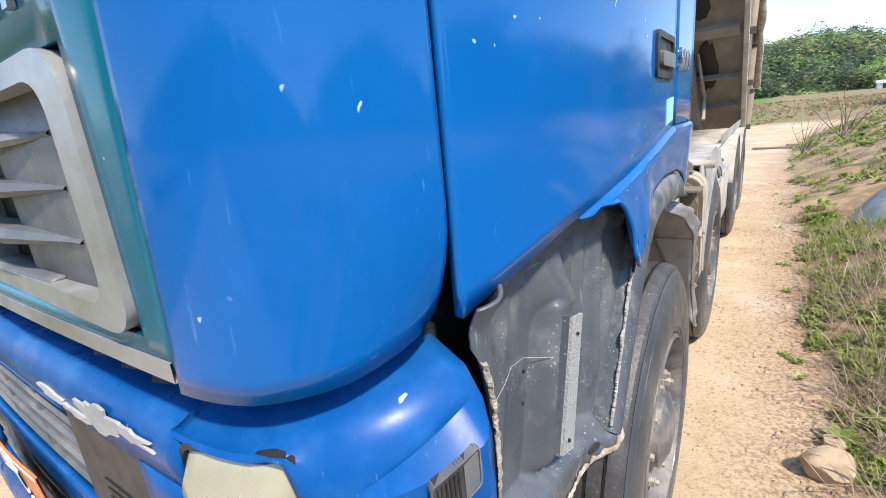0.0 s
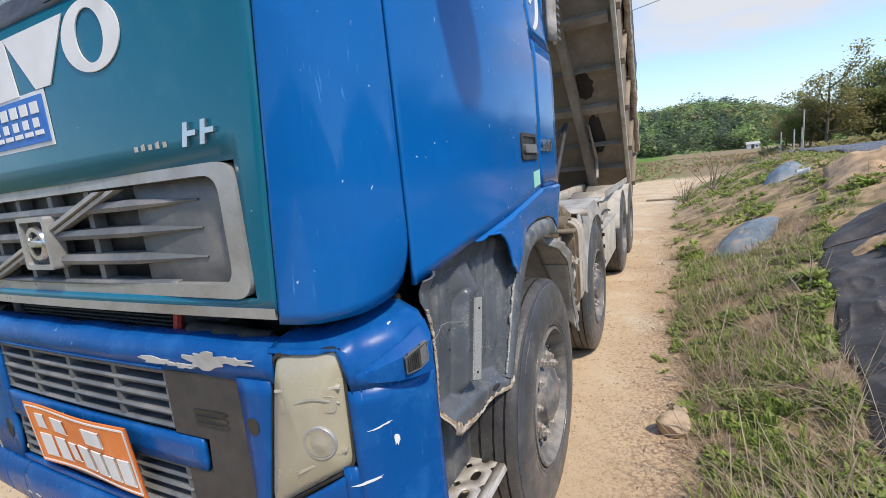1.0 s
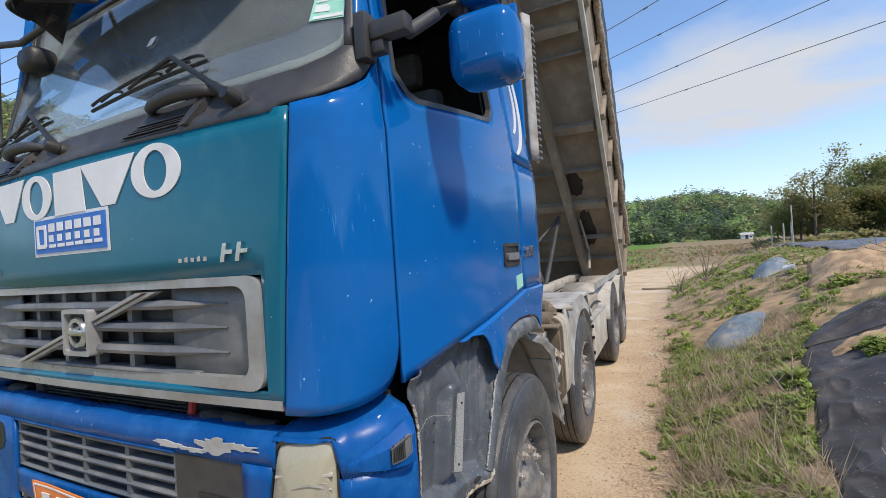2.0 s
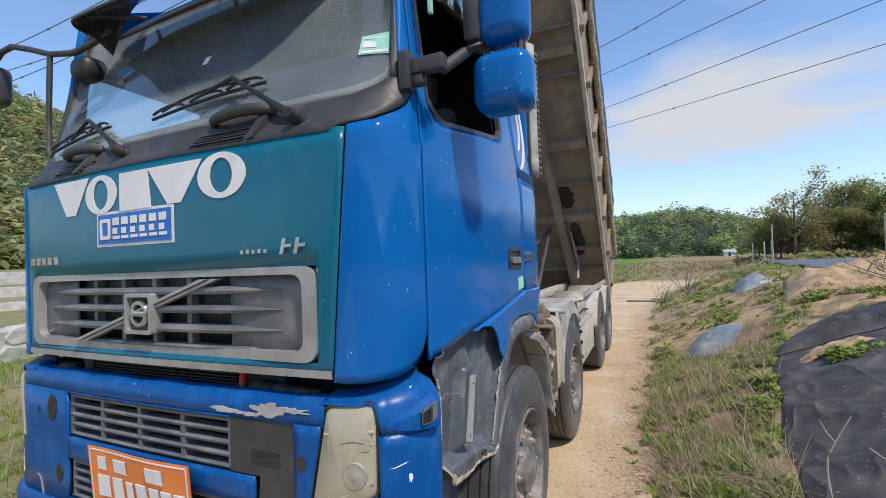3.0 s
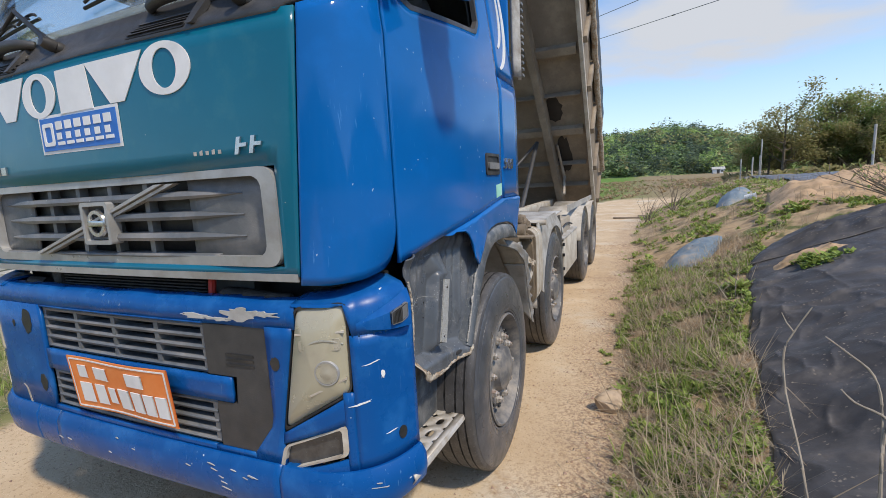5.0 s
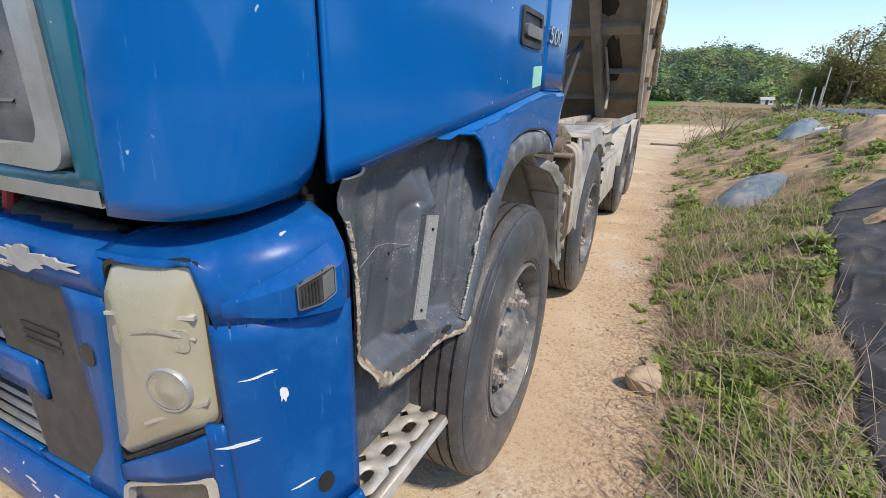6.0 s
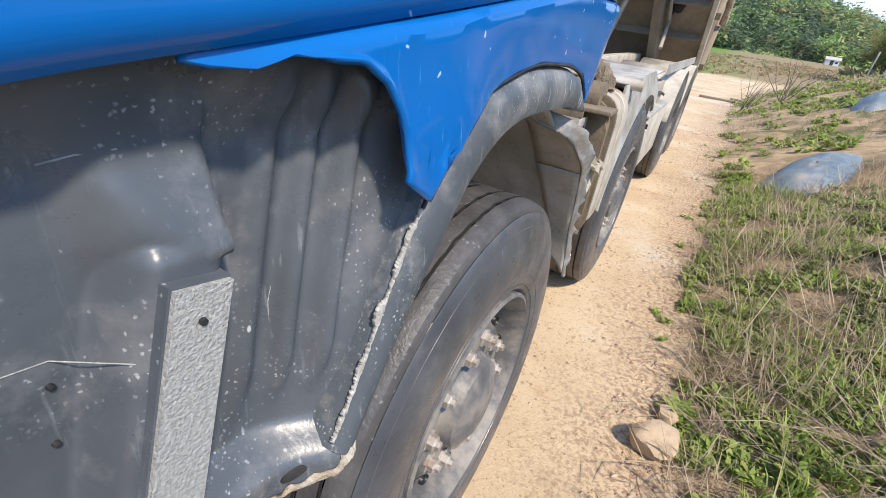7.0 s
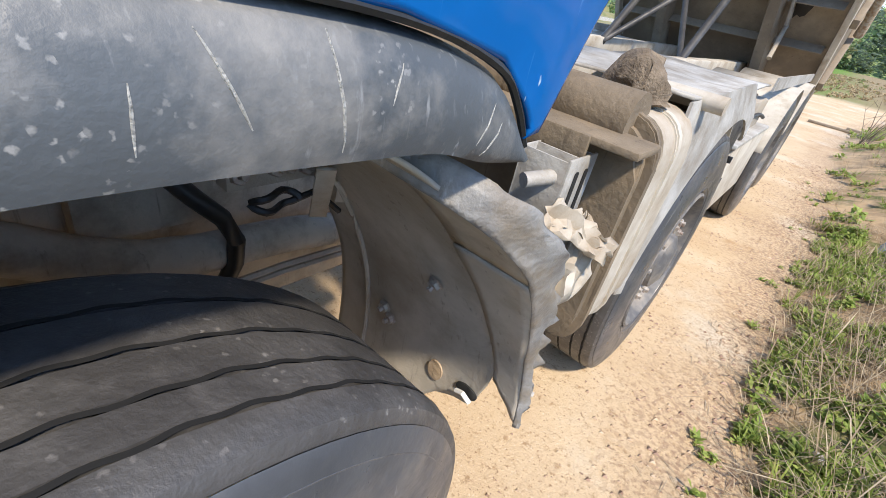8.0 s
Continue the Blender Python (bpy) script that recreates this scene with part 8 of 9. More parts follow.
blades("reeds", scatter(5200, (-16.0, 26.0, 26.0, 90.0), lambda x, y: not (bank_edge(y) - 4.0 < x < bank_edge(y)) and patch(x * 0.12, y * 0.12, 5, -0.15), (0.14, 0.38)), weed, M_REED, "brown dry reeds and brush beyond the bend", "reeds")
blades("weeds", scatter(900, (-16.0, 26.0, 22.0, 90.0), lambda x, y: not (bank_edge(y) - 4.0 < x < bank_edge(y)) and patch(x * 0.12, y * 0.12, 8, 0.1), (0.2, 0.5)), weed, M_LEAF, "low green brush beyond the bend", "brush")


def pebbles():
    verts, faces = [], []
    rp = random.Random(6)
    for k in range(12000):
        if k < 9500:
            x, y = rp.uniform(-0.15, 0.75), rp.uniform(-1.5, 9.0)
            if not patch(x * 1.6, y * 1.2, 9, -0.05 if x < 0.35 else -0.4):
                continue
        else:
            x, y = rp.uniform(-4.0, 0.5), rp.uniform(-2.6, -0.2)
        s = 0.0028 + (0.013 if x > 0.3 else 0.009) * rp.random() ** 4
        c = Vector((x, y, ground_z(x, y) + s * 0.2))
        i = len(verts)
        pts = [Vector((1, 0, 0)), Vector((-0.6, 0.8, 0)), Vector((-0.6, -0.8, 0.1)), Vector((0.1, 0.1, 0.8)), Vector((0, 0, -0.7))]
        for p in pts:
            q = p * s * rp.uniform(0.6, 1.3)
            verts.append(tuple(c + q))
        faces += [(i, i + 1, i + 3), (i + 1, i + 2, i + 3), (i + 2, i, i + 3), (i + 1, i, i + 4), (i + 2, i + 1, i + 4), (i, i + 2, i + 4)]
    mesh_stuff("gravel", verts, faces, M_GRAVEL, "loose tan gravel scattered over the track", "gravel")
    twig_v, twig_f = [], []
    for _ in range(1300):
        y = rp.uniform(-1.0, 8.0)
        x = rp.gauss(bank_edge(y) - 0.05, 0.12)
        z = ground_z(x, y) + 0.004
        a = rp.uniform(0, math.pi)
        leaf(twig_v, twig_f, Vector((x, y, z)), Vector((math.cos(a), math.sin(a), rp.uniform(0, 0.15))), rp.uniform(0.02, 0.13), 0.0016, 0.02)
    mesh_stuff("twigs", twig_v, twig_f, M_WOOD, "dry broken twigs along the track edge", "twigs")


pebbles()


def rock(name, x, y, size, material, label, seed, squash=0.75, sink=0.25):
    bm = bm_new()
    bmesh.ops.create_icosphere(bm, subdivisions=3, radius=1.0)
    rr = random.Random(seed)
    planes = [(Vector((rr.gauss(0, 1), rr.gauss(0, 1), rr.gauss(0, 0.8))).normalized(), rr.uniform(0.55, 0.8)) for _ in range(11)]
    for v in bm.verts:
        for n, d in planes:
            over = v.co.dot(n) - d
            if over > 0:
                v.co -= n * over
        v.co += v.co.normalized() * 0.05 * noise.noise(v.co * 3 + Vector((seed, 0, 0)))
        v.co = Vector((v.co.x * size[0], v.co.y * size[1], v.co.z * size[2]))
    ob = part(name, bm, material, None, smooth=28)
    ob.location = (x, y, ground_z(x, y) + size[2] * (1 - sink) * 0.75)
    ob.rotation_euler = (0, 0, rr.uniform(0, 3))
    return tagged(ob, label, "rock")


rock("rock", 0.545, 0.74, (0.115, 0.085, 0.082), M_ROCK, "angular tan rock lying at the track edge", 2)
rock("rock", 0.585, 0.93, (0.06, 0.05, 0.045), M_ROCK, "small tan rock behind the larger one", 5)
rock("rock", 0.80, 2.0, (0.035, 0.03, 0.025), M_GREYSTONE, "small pale stone among the weeds", 7)
rock("rock", 0.78, 1.15, (0.06, 0.05, 0.02), M_GREYSTONE, "flat pale stone among dry stalks", 9)


def plant(x, y, n, size, label):
    v, f = [], []
    z = ground_z(x, y)
    for k in range(n):
        a = 2.4 * k
        up = 0.35 + 0.9 * k / n
        leaf(v, f, Vector((x, y, z)), Vector((math.cos(a), math.sin(a), up)).normalized(), size * rg.uniform(0.75, 1.1), size * 0.13, 0.12)
    me = bpy.data.meshes.new("leafy_plant")
    me.from_pydata(v, [], f)
    me.materials.append(M_WEED)
    return tagged(new("leafy_plant", me), label, "plant")


plant(0.625, 0.98, 22, 0.12, "green rosette of narrow leaves beside the rock")
plant(1.62, 2.75, 16, 0.2, "green upright grass clump at the film edge")
verts_, faces_ = [], []
for k in range(46):
    a, q = rg.uniform(0, 6.28), rg.uniform(0, 0.2)
    weed(verts_, faces_, 2.3 + q * math.cos(a), 2.95 + q * math.sin(a), rg.uniform(0.07, 0.13))
me = bpy.data.meshes.new("leafy_plant")
me.from_pydata(verts_, [], faces_)
me.materials.append(M_WEED)
tagged(new("leafy_plant", me), "bushy green weed growing through the black film", "plant")
plant(0.46, 2.9, 14, 0.06, "small green weed on the track")
stick = part("stick", add_tube(bm_new(), [(0.50, 2.30, ground_z(0.5, 2.3) + 0.012), (0.60, 2.26, ground_z(0.6, 2.26) + 0.016), (0.69, 2.21, ground_z(0.69, 2.2) + 0.02)], 0.011, 6), M_WOOD, None)
tagged(stick, "short weathered stick lying on the track edge", "stick")
for k, (y, x0, x1) in enumerate(((14.7, -0.1, 1.6), (15.4, 0.7, 1.9), (14.2, 0.9, 2.2))):
    pl = part("plank", add_box(bm_new(), (x0, y, ground_z(x0, y) + 0.01), (x1, y + 0.12, ground_z(x0, y) + 0.06), 0.006), M_WOOD, None)
    tagged(pl, "grey weathered plank lying across the track edge", "plank", group="planks at the bend")


def cloth(name, corners, n, lift, material, label, category, wrinkle=0.02, scale=5.0, edge=None, folds=0):
    """A sheet over the ground between four corners in plan."""
    a, b, c, d = (Vector(p) for p in corners)

    def f(u, v):
        p = a.lerp(b, u).lerp(d.lerp(c, u), v)
        if edge:
            p.x = lerp(edge(p.y), p.x, u) if u < 1 else p.x
        q = (1 - abs(noise.noise(Vector((p.x * scale * 0.7, p.y * scale, 1.5))))) ** 6 + 0.7 * (1 - abs(noise.noise(Vector((p.x * scale * 1.6, p.y * scale * 1.1, 7.5))))) ** 8 + 0.4 * noise.noise(Vector((p.x * scale * 2, p.y * scale * 2, 0)))
        w = max(0.0, 1 - 8 * min(u, v, 1 - u, 1 - v))
        for k in range(folds):
            # each fold swells slowly, then drops sharply towards -y
            past = p.y - (-1.75 + 0.36 * k + 0.12 * (p.x - 1.5) + 0.1 * noise.noise(Vector((p.x * 1.3, k * 3.1, 0))))
            here = max(0.0, noise.noise(Vector((p.x * 0.9, k * 5.3, 4.0))) + 0.18)
            if -0.02 < past < 0.3:
                q += 2.6 * here * (1 + past / 0.02 if past < 0 else (1 - past / 0.3) ** 2)
        return Vector((p.x, p.y, ground_z(p.x, p.y) + lift(u, v) + wrinkle * q * (1 - w) + 0.006))
    bm = bm_new()
    add_grid(bm, f, spread(0, 1, n), spread(0, 1, n))
    ob = part(name, bm, material, None, smooth=60, thick=0.003)
    return tagged(ob, label, category)


cloth("mulch_film", ((1.1, -2.0), (5.0, -2.0), (5.0, 3.9), (1.95, 3.75)), 260, lambda u, v: 0.012, M_FILM, "torn black woven film pegged over the bank", "ground film", 0.022, 3.0,
      edge=lambda y: poly(FILM_LEFT, y) + 0.05 * noise.noise(Vector((y * 2.3, 0, 6))), folds=16)
cloth("mulch_film", ((1.84, 3.62), (4.9, 3.7), (4.9, 5.0), (2.65, 4.8)), 60, lambda u, v: 0.022 + 0.09 * math.sin(math.pi * v), M_FILM, "folded flap of black woven film", "ground film", 0.05, 4.0)
cloth("soil_patch", ((1.95, 3.08), (2.6, 3.2), (2.55, 3.42), (2.0, 3.36)), 24, lambda u, v: 0.02 + 0.05 * math.sin(math.pi * u) * math.sin(math.pi * v), M_HEAP, "dry soil heaped on the black film", "soil", 0.03, 6.0)


def bag(cx, cy, half_l, half_w, turn, h, label):
    """A flattened sack with rounded ends and creases, lying on the slope."""
    def f(q, a):
        u, w = half_l * q * math.cos(a), half_w * q * math.sin(a)
        k = 1 + 0.12 * noise.noise(Vector((math.cos(a) * 1.5, math.sin(a) * 1.5, cx)))
        x = cx + k * (u * math.cos(turn) - w * math.sin(turn))
        y = cy + k * (u * math.sin(turn) + w * math.cos(turn))
        wr = (1 - abs(noise.noise(Vector((x * 5, y * 3, 3))))) ** 5
        return Vector((x, y, ground_z(x, y) - 0.015 + h * (1 - q ** 2.6) + 0.02 * wr * (1 - q * q)))
    bm = bm_new()
    add_grid(bm, f, spread(0.02, 1.0, 16), spread(0, 2 * math.pi, 49))
    ob = part("blue_bag", bm, M_BAG, None, smooth=60, weld=True)
    return tagged(ob, label, "bag")


bag(1.47, 5.4, 0.95, 0.36, radians(72), 0.15, "faded blue plastic bag lying on the bank")
bag(2.72, 9.95, 0.75, 0.32, radians(70), 0.2, "crumpled grey blue bag on the bank")
cloth("soil_mound", ((2.6, 6.6), (6.0, 6.0), (6.5, 9.6), (3.4, 10.0)), 40, lambda u, v: 0.35 * math.sin(math.pi * u) * math.sin(math.pi * v), M_HEAP, "bare heap of tan soil beyond the bags", "soil heap", 0.1, 2.0)
bucket = part("bucket", add_lathe(bm_new(), [(0.0, 0.0), (0.11, 0.0), (0.14, 0.3), (0.15, 0.31), (0.15, 0.33), (0.135, 0.33), (0.105, 0.02)], Matrix.Translation((2.75, 8.85, ground_z(2.8, 8.8) + 0.09)) @ pose(0, 0, 0, 82, 0, 70) @ Matrix.Scale(0.6, 4), 20), M_WHITE, None)
tagged(bucket, "white plastic bucket lying on its side", "bucket")
# the field under dark film, in rows
bm = bm_new()


def field_pt(u, y):
    x = lerp(max(4.6, bank_edge(y) + 3.0), 34.0, u)
    return (x, y, ground_z(x, y) + 0.04 + 0.07 * abs(math.sin((y * 0.95 - x * 0.5) * 1.6)) + 0.03 * noise.noise(Vector((x, y, 0))))


add_grid(bm, field_pt, spread(0, 1, 90), spread(13.0, 40.0, 170))
fld = part("film_field", bm, surf("grey_field_film", (0.09, 0.1, 0.115), (0.16, 0.17, 0.19), 3.0, 0.45, bump=0.4, bscale=9.0), None, smooth=60, thick=0.02)
tagged(fld, "field rows covered in shiny grey film", "field", kind="structure")


def post(x, y, z, h, r, label):
    ob = part("post", add_tube(bm_new(), [(x, y, z - 0.2), (x + 0.02, y, z + h)], r, 8), M_GREYSTONE, None)
    return tagged(ob, label, "post", group="posts at the field")


post(6.72, 14.26, 1.05, 1.5, 0.035, "thin grey metal post at the film field")
for k, (x, y, h) in enumerate(((8.0, 33.2, 2.4), (7.3, 32.0, 1.2), (7.6, 33.5, 1.3), (7.0, 33.8, 1.2), (8.3, 35.0, 1.4))):
    post(x, y, 0.9, h, 0.04, "grey post at the far field corner")


M_STICK = surf("pale_dead_wood", (0.27, 0.225, 0.165), (0.4, 0.34, 0.26), 14.0, 0.8, 0.0, 0.3, 80.0)


def bare_shrub(x, y, h, n, seed, label, leaves=0, spread_out=(0.2, 0.9), material=None, stout=1.0):
    rr = random.Random(seed)
    root = thing("bare_shrub", label, "shrub", Matrix.Translation((x, y, ground_z(x, y) - 0.03)))
    bm = bm_new()
    tips = []
    for _ in range(n):
        a, lean = rr.uniform(0, 2 * math.pi), rr.uniform(*spread_out)
        d = Vector((math.cos(a) * lean, math.sin(a) * lean, 1)).normalized()
        p0 = Vector((rr.uniform(-0.08, 0.08), rr.uniform(-0.08, 0.08), 0))
        l = h * rr.uniform(0.6, 1.1)
        p1, p2 = p0 + d * l * 0.5, p0 + d * l + Vector((rr.uniform(-0.1, 0.1), rr.uniform(-0.1, 0.1), 0)) * h
        add_tube(bm, [p0, p1, p2], 0.01, 4, radii=[stout * (0.007 * h + 0.002), stout * (0.005 * h + 0.0015), 0.0015 * stout])
        for t in (0.45, 0.65, 0.85):
            q = p0.lerp(p2, t)
            e = q + Vector((rr.gauss(0, 0.16), rr.gauss(0, 0.16), rr.uniform(0.05, 0.25))) * h
            add_tube(bm, [q, e], 0.003, 4, radii=[stout * (0.003 * h + 0.001), 0.001 * stout])
            tips += [q.lerp(e, 0.5), e]
    part("branch", bm, material or M_BARK, root)
    if leaves:
        v, f = [], []
        for _ in range(leaves):
            p = rr.choice(tips)
            leaf(v, f, p + Vector((rr.gauss(0, 0.04), rr.gauss(0, 0.04), rr.gauss(0, 0.04))) * h, Vector((rr.gauss(0, 1), rr.gauss(0, 1), rr.gauss(0, 1))).normalized(), 0.05 * h + 0.01, 0.012 * h + 0.004, 0.2)
        me = bpy.data.meshes.new("foliage")
        me.from_pydata(v, [], f)
        me.materials.append(M_LEAF)
        new("foliage", me).parent = root
    return root


bare_shrub(0.95, 12.2, 1.0, 12, 1, "leafless brown shrub at the track edge")
bare_shrub(1.7, 13.4, 1.2, 12, 2, "leafless brown shrub at the track edge")
bare_shrub(4.3, 6.0, 1.3, 42, 3, "tangled brown brush with a few young leaves", 220, (0.7, 3.0))
bare_shrub(5.2, 5.6, 1.4, 46, 4, "tangled brown brush with a few young leaves", 240, (0.7, 3.0))
bare_shrub(2.6, 1.6, 0.5, 3, 8, "pale dead branch standing on the film", 0, (0.6, 1.4), M_STICK, 1.3)
bare_shrub(1.55, 2.45, 0.35, 2, 9, "small pale dead branch at the film edge", 0, (0.4, 1.0), M_STICK, 1.6)


def dead_stem(label, stem, side=()):
    """A tall dry stem that rises from the bank, with a side twig."""
    x, y, z = stem[0]
    root = thing("dead_stem", label, "branch", Matrix.Translation((x, y, ground_z(x, y))), group="dead stems at the film")
    at = Vector((x, y, ground_z(x, y)))
    pts = [Vector((0.0, -0.03, -0.03))] + [Vector(p) - at for p in stem]
    smooth = []
    for k in range(len(pts) - 1):
        p0, p1, p2, p3 = (pts[max(0, min(len(pts) - 1, k + q))] for q in (-1, 0, 1, 2))
        for t in (0.0, 0.25, 0.5, 0.75):
            smooth.append(0.5 * ((2 * p1) + (p2 - p0) * t + (2 * p0 - 5 * p1 + 4 * p2 - p3) * t * t + (3 * p1 - p0 - 3 * p2 + p3) * t ** 3))
    smooth.append(pts[-1])
    n = len(smooth)
    part("stem", add_tube(bm_new(), smooth, 0.006, 6, radii=[lerp(0.0058, 0.0022, k / (n - 1)) * (1.0 + 0.12 * math.sin(k * 2.1)) for k in range(n)]), M_STICK, root)
    if side:
        m_ = len(side)
        part("twig", add_tube(bm_new(), [Vector(p) - at for p in side], 0.004, 5, radii=[lerp(0.003, 0.0014, k / (m_ - 1)) for k in range(m_)]), M_STICK, root)


dead_stem("tall pale dead stem with a forked tip", [(1.21, -0.65, 0.52), (1.18, -0.50, 0.79), (1.18, -0.45, 0.92), (1.21, -0.43, 0.99), (1.26, -0.42, 1.08)], [(1.21, -0.43, 0.99), (1.19, -0.42, 1.02), (1.18, -0.40, 1.05)])
dead_stem("bent pale dead stem over the film", [(1.41, -0.59, 0.53), (1.44, -0.49, 0.74), (1.43, -0.44, 0.86), (1.37, -0.39, 0.92), (1.32, -0.36, 0.96)])
dead_stem("short leaning pale dead stem over the film", [(1.43, -0.53, 0.66), (1.45, -0.50, 0.74), (1.38, -0.46, 0.77), (1.35, -0.43, 0.80)])


def tree(x, y, z, h, seed, label, material, leaves=6500):
    """Tapered trunk, forking limbs, crown of loose leaf clumps with gaps."""
    rr = random.Random(seed)
    root = thing("tree", label, "tree", Matrix.Translation((x, y, z)), group="trees behind the field")
    bm = bm_new()
    lean = Vector((rr.uniform(-0.1, 0.1), rr.uniform(-0.1, 0.1), 1)) * h * 0.5
    add_tube(bm, [(0, 0, -0.3), lean * 0.5, lean, lean * 1.6], 0.1, 8, radii=[0.02 * h, 0.015 * h, 0.011 * h, 0.004 * h])
    ends = [lean * 1.6, lean * 1.3]
    for k in range(14):
        st = lean * rr.uniform(0.25, 1.35)
        a = k * 2.4 + rr.uniform(-0.4, 0.4)
        reach = rr.uniform(0.2, 0.36)
        e = st + Vector((math.cos(a) * reach, math.sin(a) * reach, rr.uniform(0.0, 0.3))) * h
        m_ = st.lerp(e, 0.5) + Vector((0, 0, -0.03 * h))
        add_tube(bm, [st, m_, e], 0.05, 6, radii=[0.008 * h, 0.005 * h, 0.002 * h])
        ends += [e, m_.lerp(e, 0.5)]
        for _ in range(2):
            e2 = e + Vector((rr.gauss(0, 0.09), rr.gauss(0, 0.09), rr.uniform(-0.05, 0.12))) * h
            add_tube(bm, [m_, e2], 0.03, 5, radii=[0.004 * h, 0.001 * h])
            ends.append(e2)
    part("trunk", bm, M_BARK, root, "grey brown trunk with forking limbs")
    v, f = [], []
    for _ in range(leaves):
        c = rr.choice(ends)
        p = c + Vector((rr.gauss(0, 0.05), rr.gauss(0, 0.05), rr.gauss(0, 0.038))) * h
        leaf(v, f, p, Vector((rr.gauss(0, 1), rr.gauss(0, 1), rr.gauss(0, 0.7))).normalized(), 0.026 * h * rr.uniform(0.6, 1.3), 0.0105 * h, 0.15)
    me = bpy.data.meshes.new("crown")
    me.from_pydata(v, [], f)
    me.materials.append(material)
    new("crown", me).parent = root
    return root


kinds = [tree(12 + 4 * k, 45 + 3 * k, 0.7, 7.0 + 0.5 * k, 30 + k, lb, mt) for k, (mt, lb) in enumerate((
    (M_OLIVEWOOD, "spring tree with thin olive brown young leaves"), (M_LEAF, "young spring tree with yellow green leaves"),
    (M_OLIVEWOOD, "spring tree with thin olive brown young leaves"), (M_DEEP, "leafy tree with dark green crown")))]
for k in range(58):
    x = 10.5 + k * 0.62 + rg.uniform(-0.8, 0.8)
    y = 50 - 0.1 * k + rg.uniform(-5, 10)
    size = rg.uniform(0.75, 1.1) * (0.5 + 0.023 * k)
    c = copy_thing(kinds[(k * 3 + (k > 36)) % 4 if k % 5 else (3 if k > 20 else 0)], pose(x, y, 0.7, 0, 0, rg.uniform(0, 360)))
    c.scale = (size, size, size)
    for ch in c.children:
        if ch.name.startswith("trunk"):
            ch["label"] = "grey brown trunk with forking limbs"
blades("brush", scatter(1500, (8.5, 44.0, 40.5, 50.0), lambda x, y: patch(x * 0.2, y * 0.2, 6, -0.35), (0.5, 1.5)), weed, M_OLIVEWOOD, "tangled olive brush at the foot of the trees", "brush")


def farm_house(x, y):
    h = thing("farm_house", "small white farm house with pale roof", "house", Matrix.Translation((x, y, -0.2)))
    part("wall", add_box(bm_new(), (-1.6, 0, 0), (1.6, 2.4, 1.7), 0.02), M_WHITE, h)
    part("roof", add_prism(bm_new(), [(-0.3, 1.6), (1.2, 2.4), (2.7, 1.6)], lambda u, v, d: (d, u, v), -1.9, 1.9), M_GREYSTONE, h)
    part("door", add_box(bm_new(), (-0.5, -0.04, 0), (0.3, 0.0, 1.5), 0.01), M_DARK, h)
    part("window", add_box(bm_new(), (0.7, -0.04, 0.7), (1.3, 0.0, 1.2), 0.01), M_DARK, h)


farm_house(25.0, 172)


def stone_wall():
    rr = random.Random(17)
    wall = part("stone_wall", add_box(bm_new(), (-12.6, -14, -0.5), (-12.1, 26, 0.5), 0.02), M_GREYSTONE, None)
    tagged(wall, "retaining wall of large pale rough stones", "stone wall", kind="structure")
    y = -9.0
    shapes = []
    for k in range(4):
        bm = bm_new()
        bmesh.ops.create_icosphere(bm, subdivisions=2, radius=0.5)
        for v in bm.verts:
            v.co = Vector([math.copysign(min(abs(c), 0.36), c) for c in v.co]) * (1 + 0.14 * noise.noise(v.co * 3 + Vector((k * 7, 0, 0))))
        me = bpy.data.meshes.new("stone")
        bm.to_mesh(me)
        bm.free()
        me.materials.append(M_GREYSTONE)
        shapes.append(me)
    while y < 22:
        z = -0.25
        for row in range(2):
            w, h = rr.uniform(0.5, 1.0), rr.uniform(0.38, 0.5)
            st = new("stone", rr.choice(shapes))
            st.parent = wall
            st.matrix_basis = Matrix.Translation((-12.05, y + rr.uniform(-0.15, 0.15), z + h * 0.5)) @ pose(0, 0, 0, rr.uniform(-8, 8), rr.uniform(-8, 8), rr.uniform(-10, 10)) @ Matrix.Diagonal((0.6, w / 0.72, h / 0.68, 1))
            z += h * 0.95
        y += rr.uniform(0.55, 0.85)
    for x, z, mat in ((-20.0, 0.8, M_GREYSTONE), (-27.0, 1.25, M_GREYSTONE), (-38.0, 2.1, M_GREYSTONE)):
        kerb = part("terrace_kerb", add_box(bm_new(), (x - 0.4, -40, -0.5), (x, 60, z), 0.03), mat, None)
        tagged(kerb, "low pale concrete terrace edge", "terrace", kind="structure")
    bm = bm_new()
    add_grid(bm, lambda x, y: (x, y, poly([(-200, 14.0), (-60, 4.0), (-38.4, 2.0), (-38.3, 1.2), (-27.4, 1.15), (-27.3, 0.75), (-20.4, 0.7), (-20.3, 0.5), (-12.4, 0.42)], x) + 0.1 * noise.noise(Vector((x * 0.4, y * 0.4, 0)))),
             spread(-200, -40, 20) + spread(-38.4, -12.4, 60), spread(-60, 90, 80))
    terr = part("terrace", bm, surf("terrace_grass", (0.12, 0.15, 0.04), (0.24, 0.22, 0.09), 0.6, 0.95, 0.0, 0.5, 6.0, dirt=(0.3, 0.24, 0.13), dirt_at=0.55, dirt_scale=0.35), None)
    tagged(terr, "grassy terraces rising behind the stone wall", "terrace", kind="structure")


stone_wall()


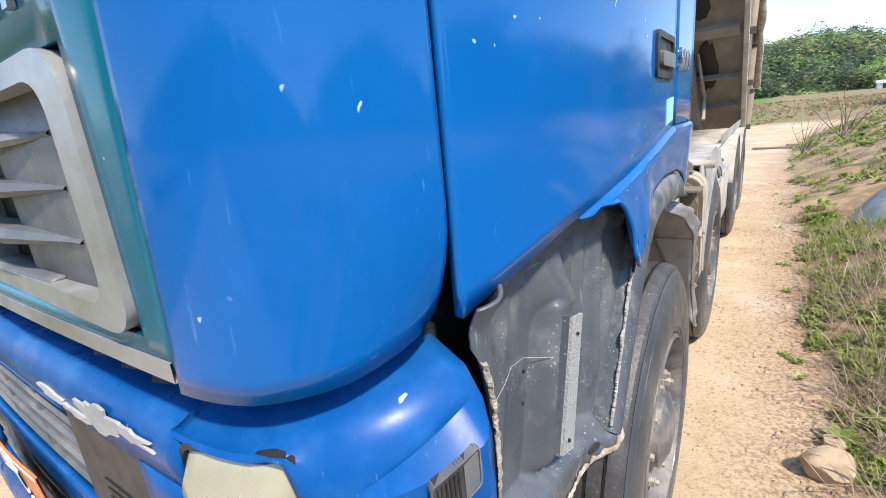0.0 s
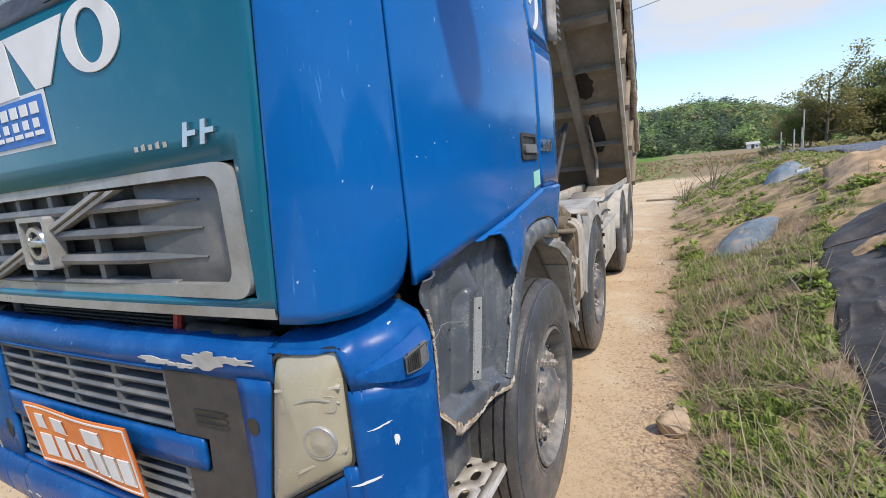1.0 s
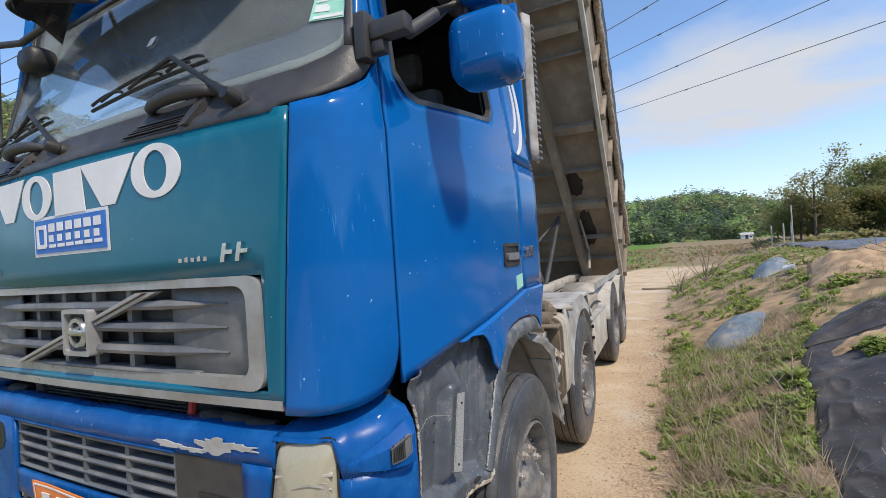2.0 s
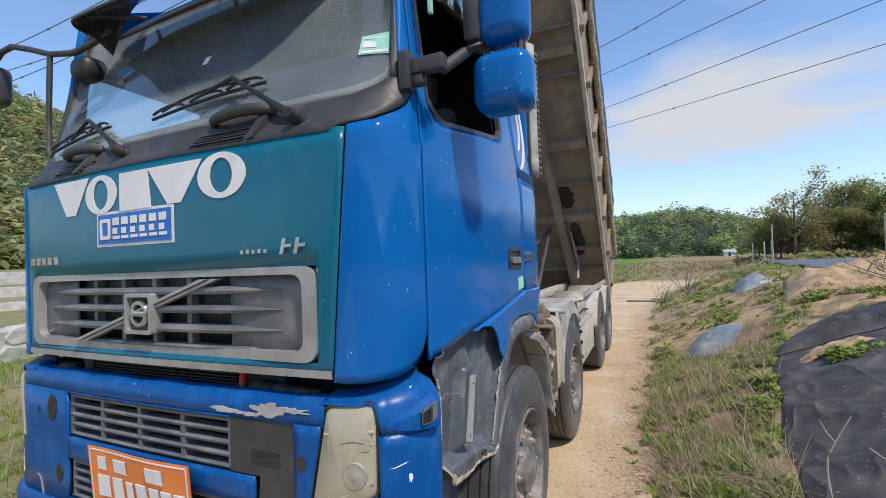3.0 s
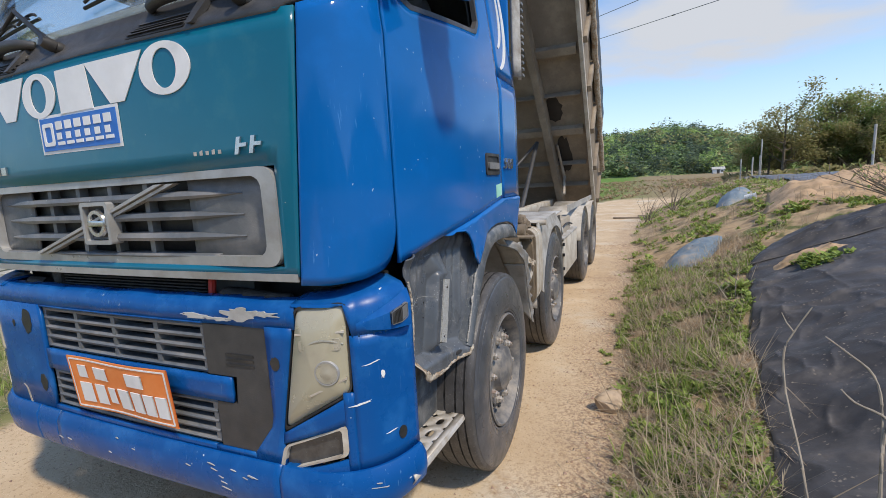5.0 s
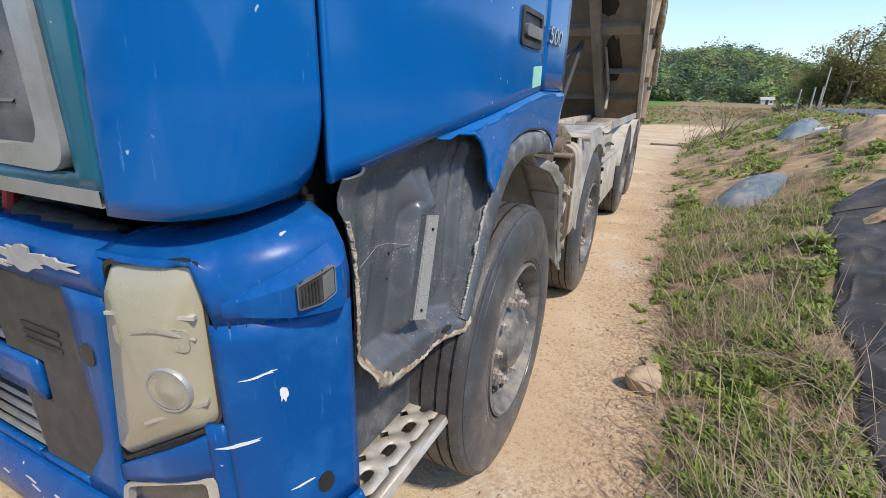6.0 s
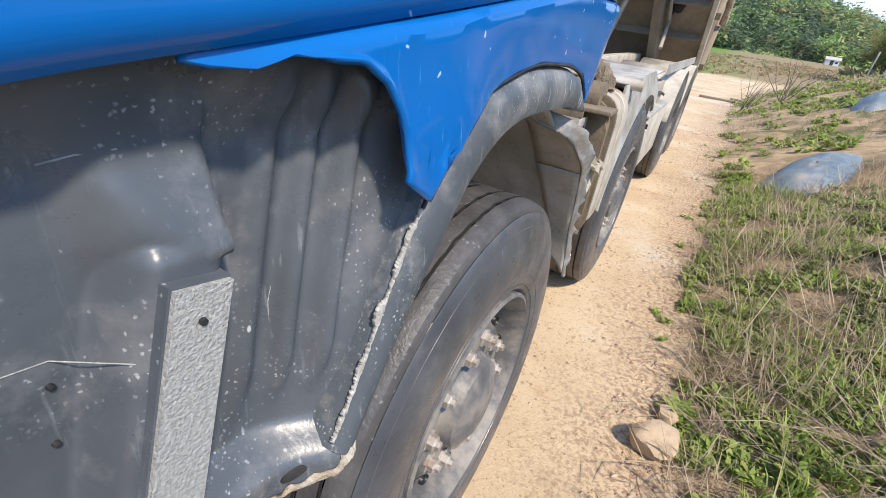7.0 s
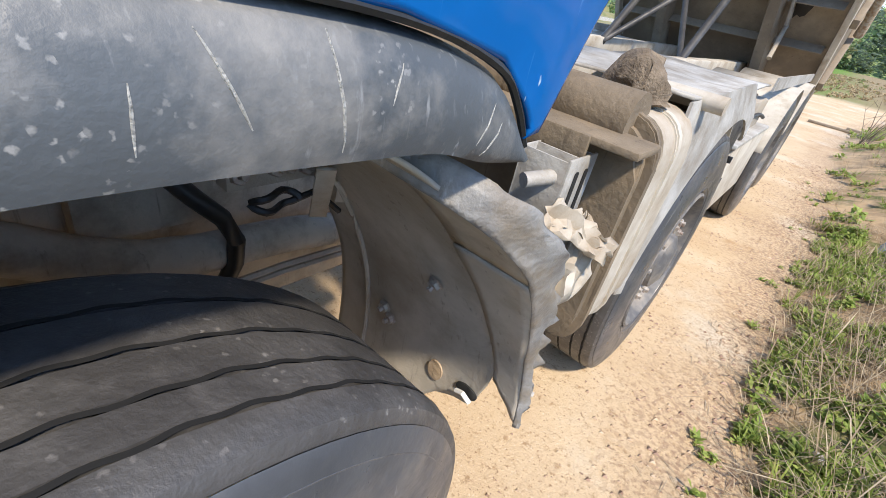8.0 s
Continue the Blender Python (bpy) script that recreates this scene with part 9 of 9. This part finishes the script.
def bush(x, y, z, r, seed, material, label):
    rr = random.Random(seed)
    v, f = [], []
    for _ in range(700):
        d = Vector((rr.gauss(0, 1), rr.gauss(0, 1), abs(rr.gauss(0, 0.8))))
        p = Vector((x, y, z)) + d.normalized() * r * rr.uniform(0.5, 1.05) * (0.8 + 0.4 * noise.noise(d * 2))
        leaf(v, f, p, Vector((rr.gauss(0, 1), rr.gauss(0, 1), rr.gauss(0, 1))).normalized(), 0.28 * r, 0.09 * r, 0.2)
    me = bpy.data.meshes.new("bush")
    me.from_pydata(v, [], f)
    me.materials.append(material)
    return tagged(new("bush", me), label, "bush", group="bushes on the terraces")


for k in range(16):
    bush(-44 - 3 * (k % 3), -10 + 4.0 * k, 2.4, rg.uniform(1.6, 3.0), 50 + k, M_FOREST if k % 3 else M_LEAF, "dense green bush on the upper terrace")


def cables():
    """Power lines high over the valley."""
    eye = Vector((0.67, -2.43, 1.64))
    spans = [((-0.036, 0.911, 0.41), 74, (0.083, 0.892, 0.444), 70), ((-0.045, 0.932, 0.36), 86, (0.198, 0.89, 0.41), 70), ((-0.05, 0.953, 0.298), 96, (0.323, 0.875, 0.36), 74), ((-0.042, 0.965, 0.261), 104, (0.344, 0.889, 0.302), 82),
             ((-0.882, 0.349, 0.318), 90, (-0.818, 0.431, 0.381), 76), ((-0.89, 0.35, 0.30), 92, (-0.83, 0.40, 0.345), 80), ((-0.854, 0.366, 0.37), 80, (-0.792, 0.427, 0.437), 68)]
    for a, da, b, db in spans:
        p, q = eye + Vector(a) * da, eye + Vector(b) * db
        d = q - p
        pts = [p + d * t + Vector((0, 0, 0.25 * (t - 0.5) ** 2)) for t in spread(-3.0, 4.0, 30)]
        line = part("power_line", add_tube(bm_new(), pts, 0.06, 5), M_CABLE, None)
        tagged(line, "grey power line high over the valley", "power line", group="power lines")
        for t in (0.3, 1.6):
            c = p + d * t
            part("damper", add_tube(bm_new(), [c - d.normalized() * 0.3, c + d.normalized() * 0.3], 0.11, 6), M_CABLE, line)


cables()
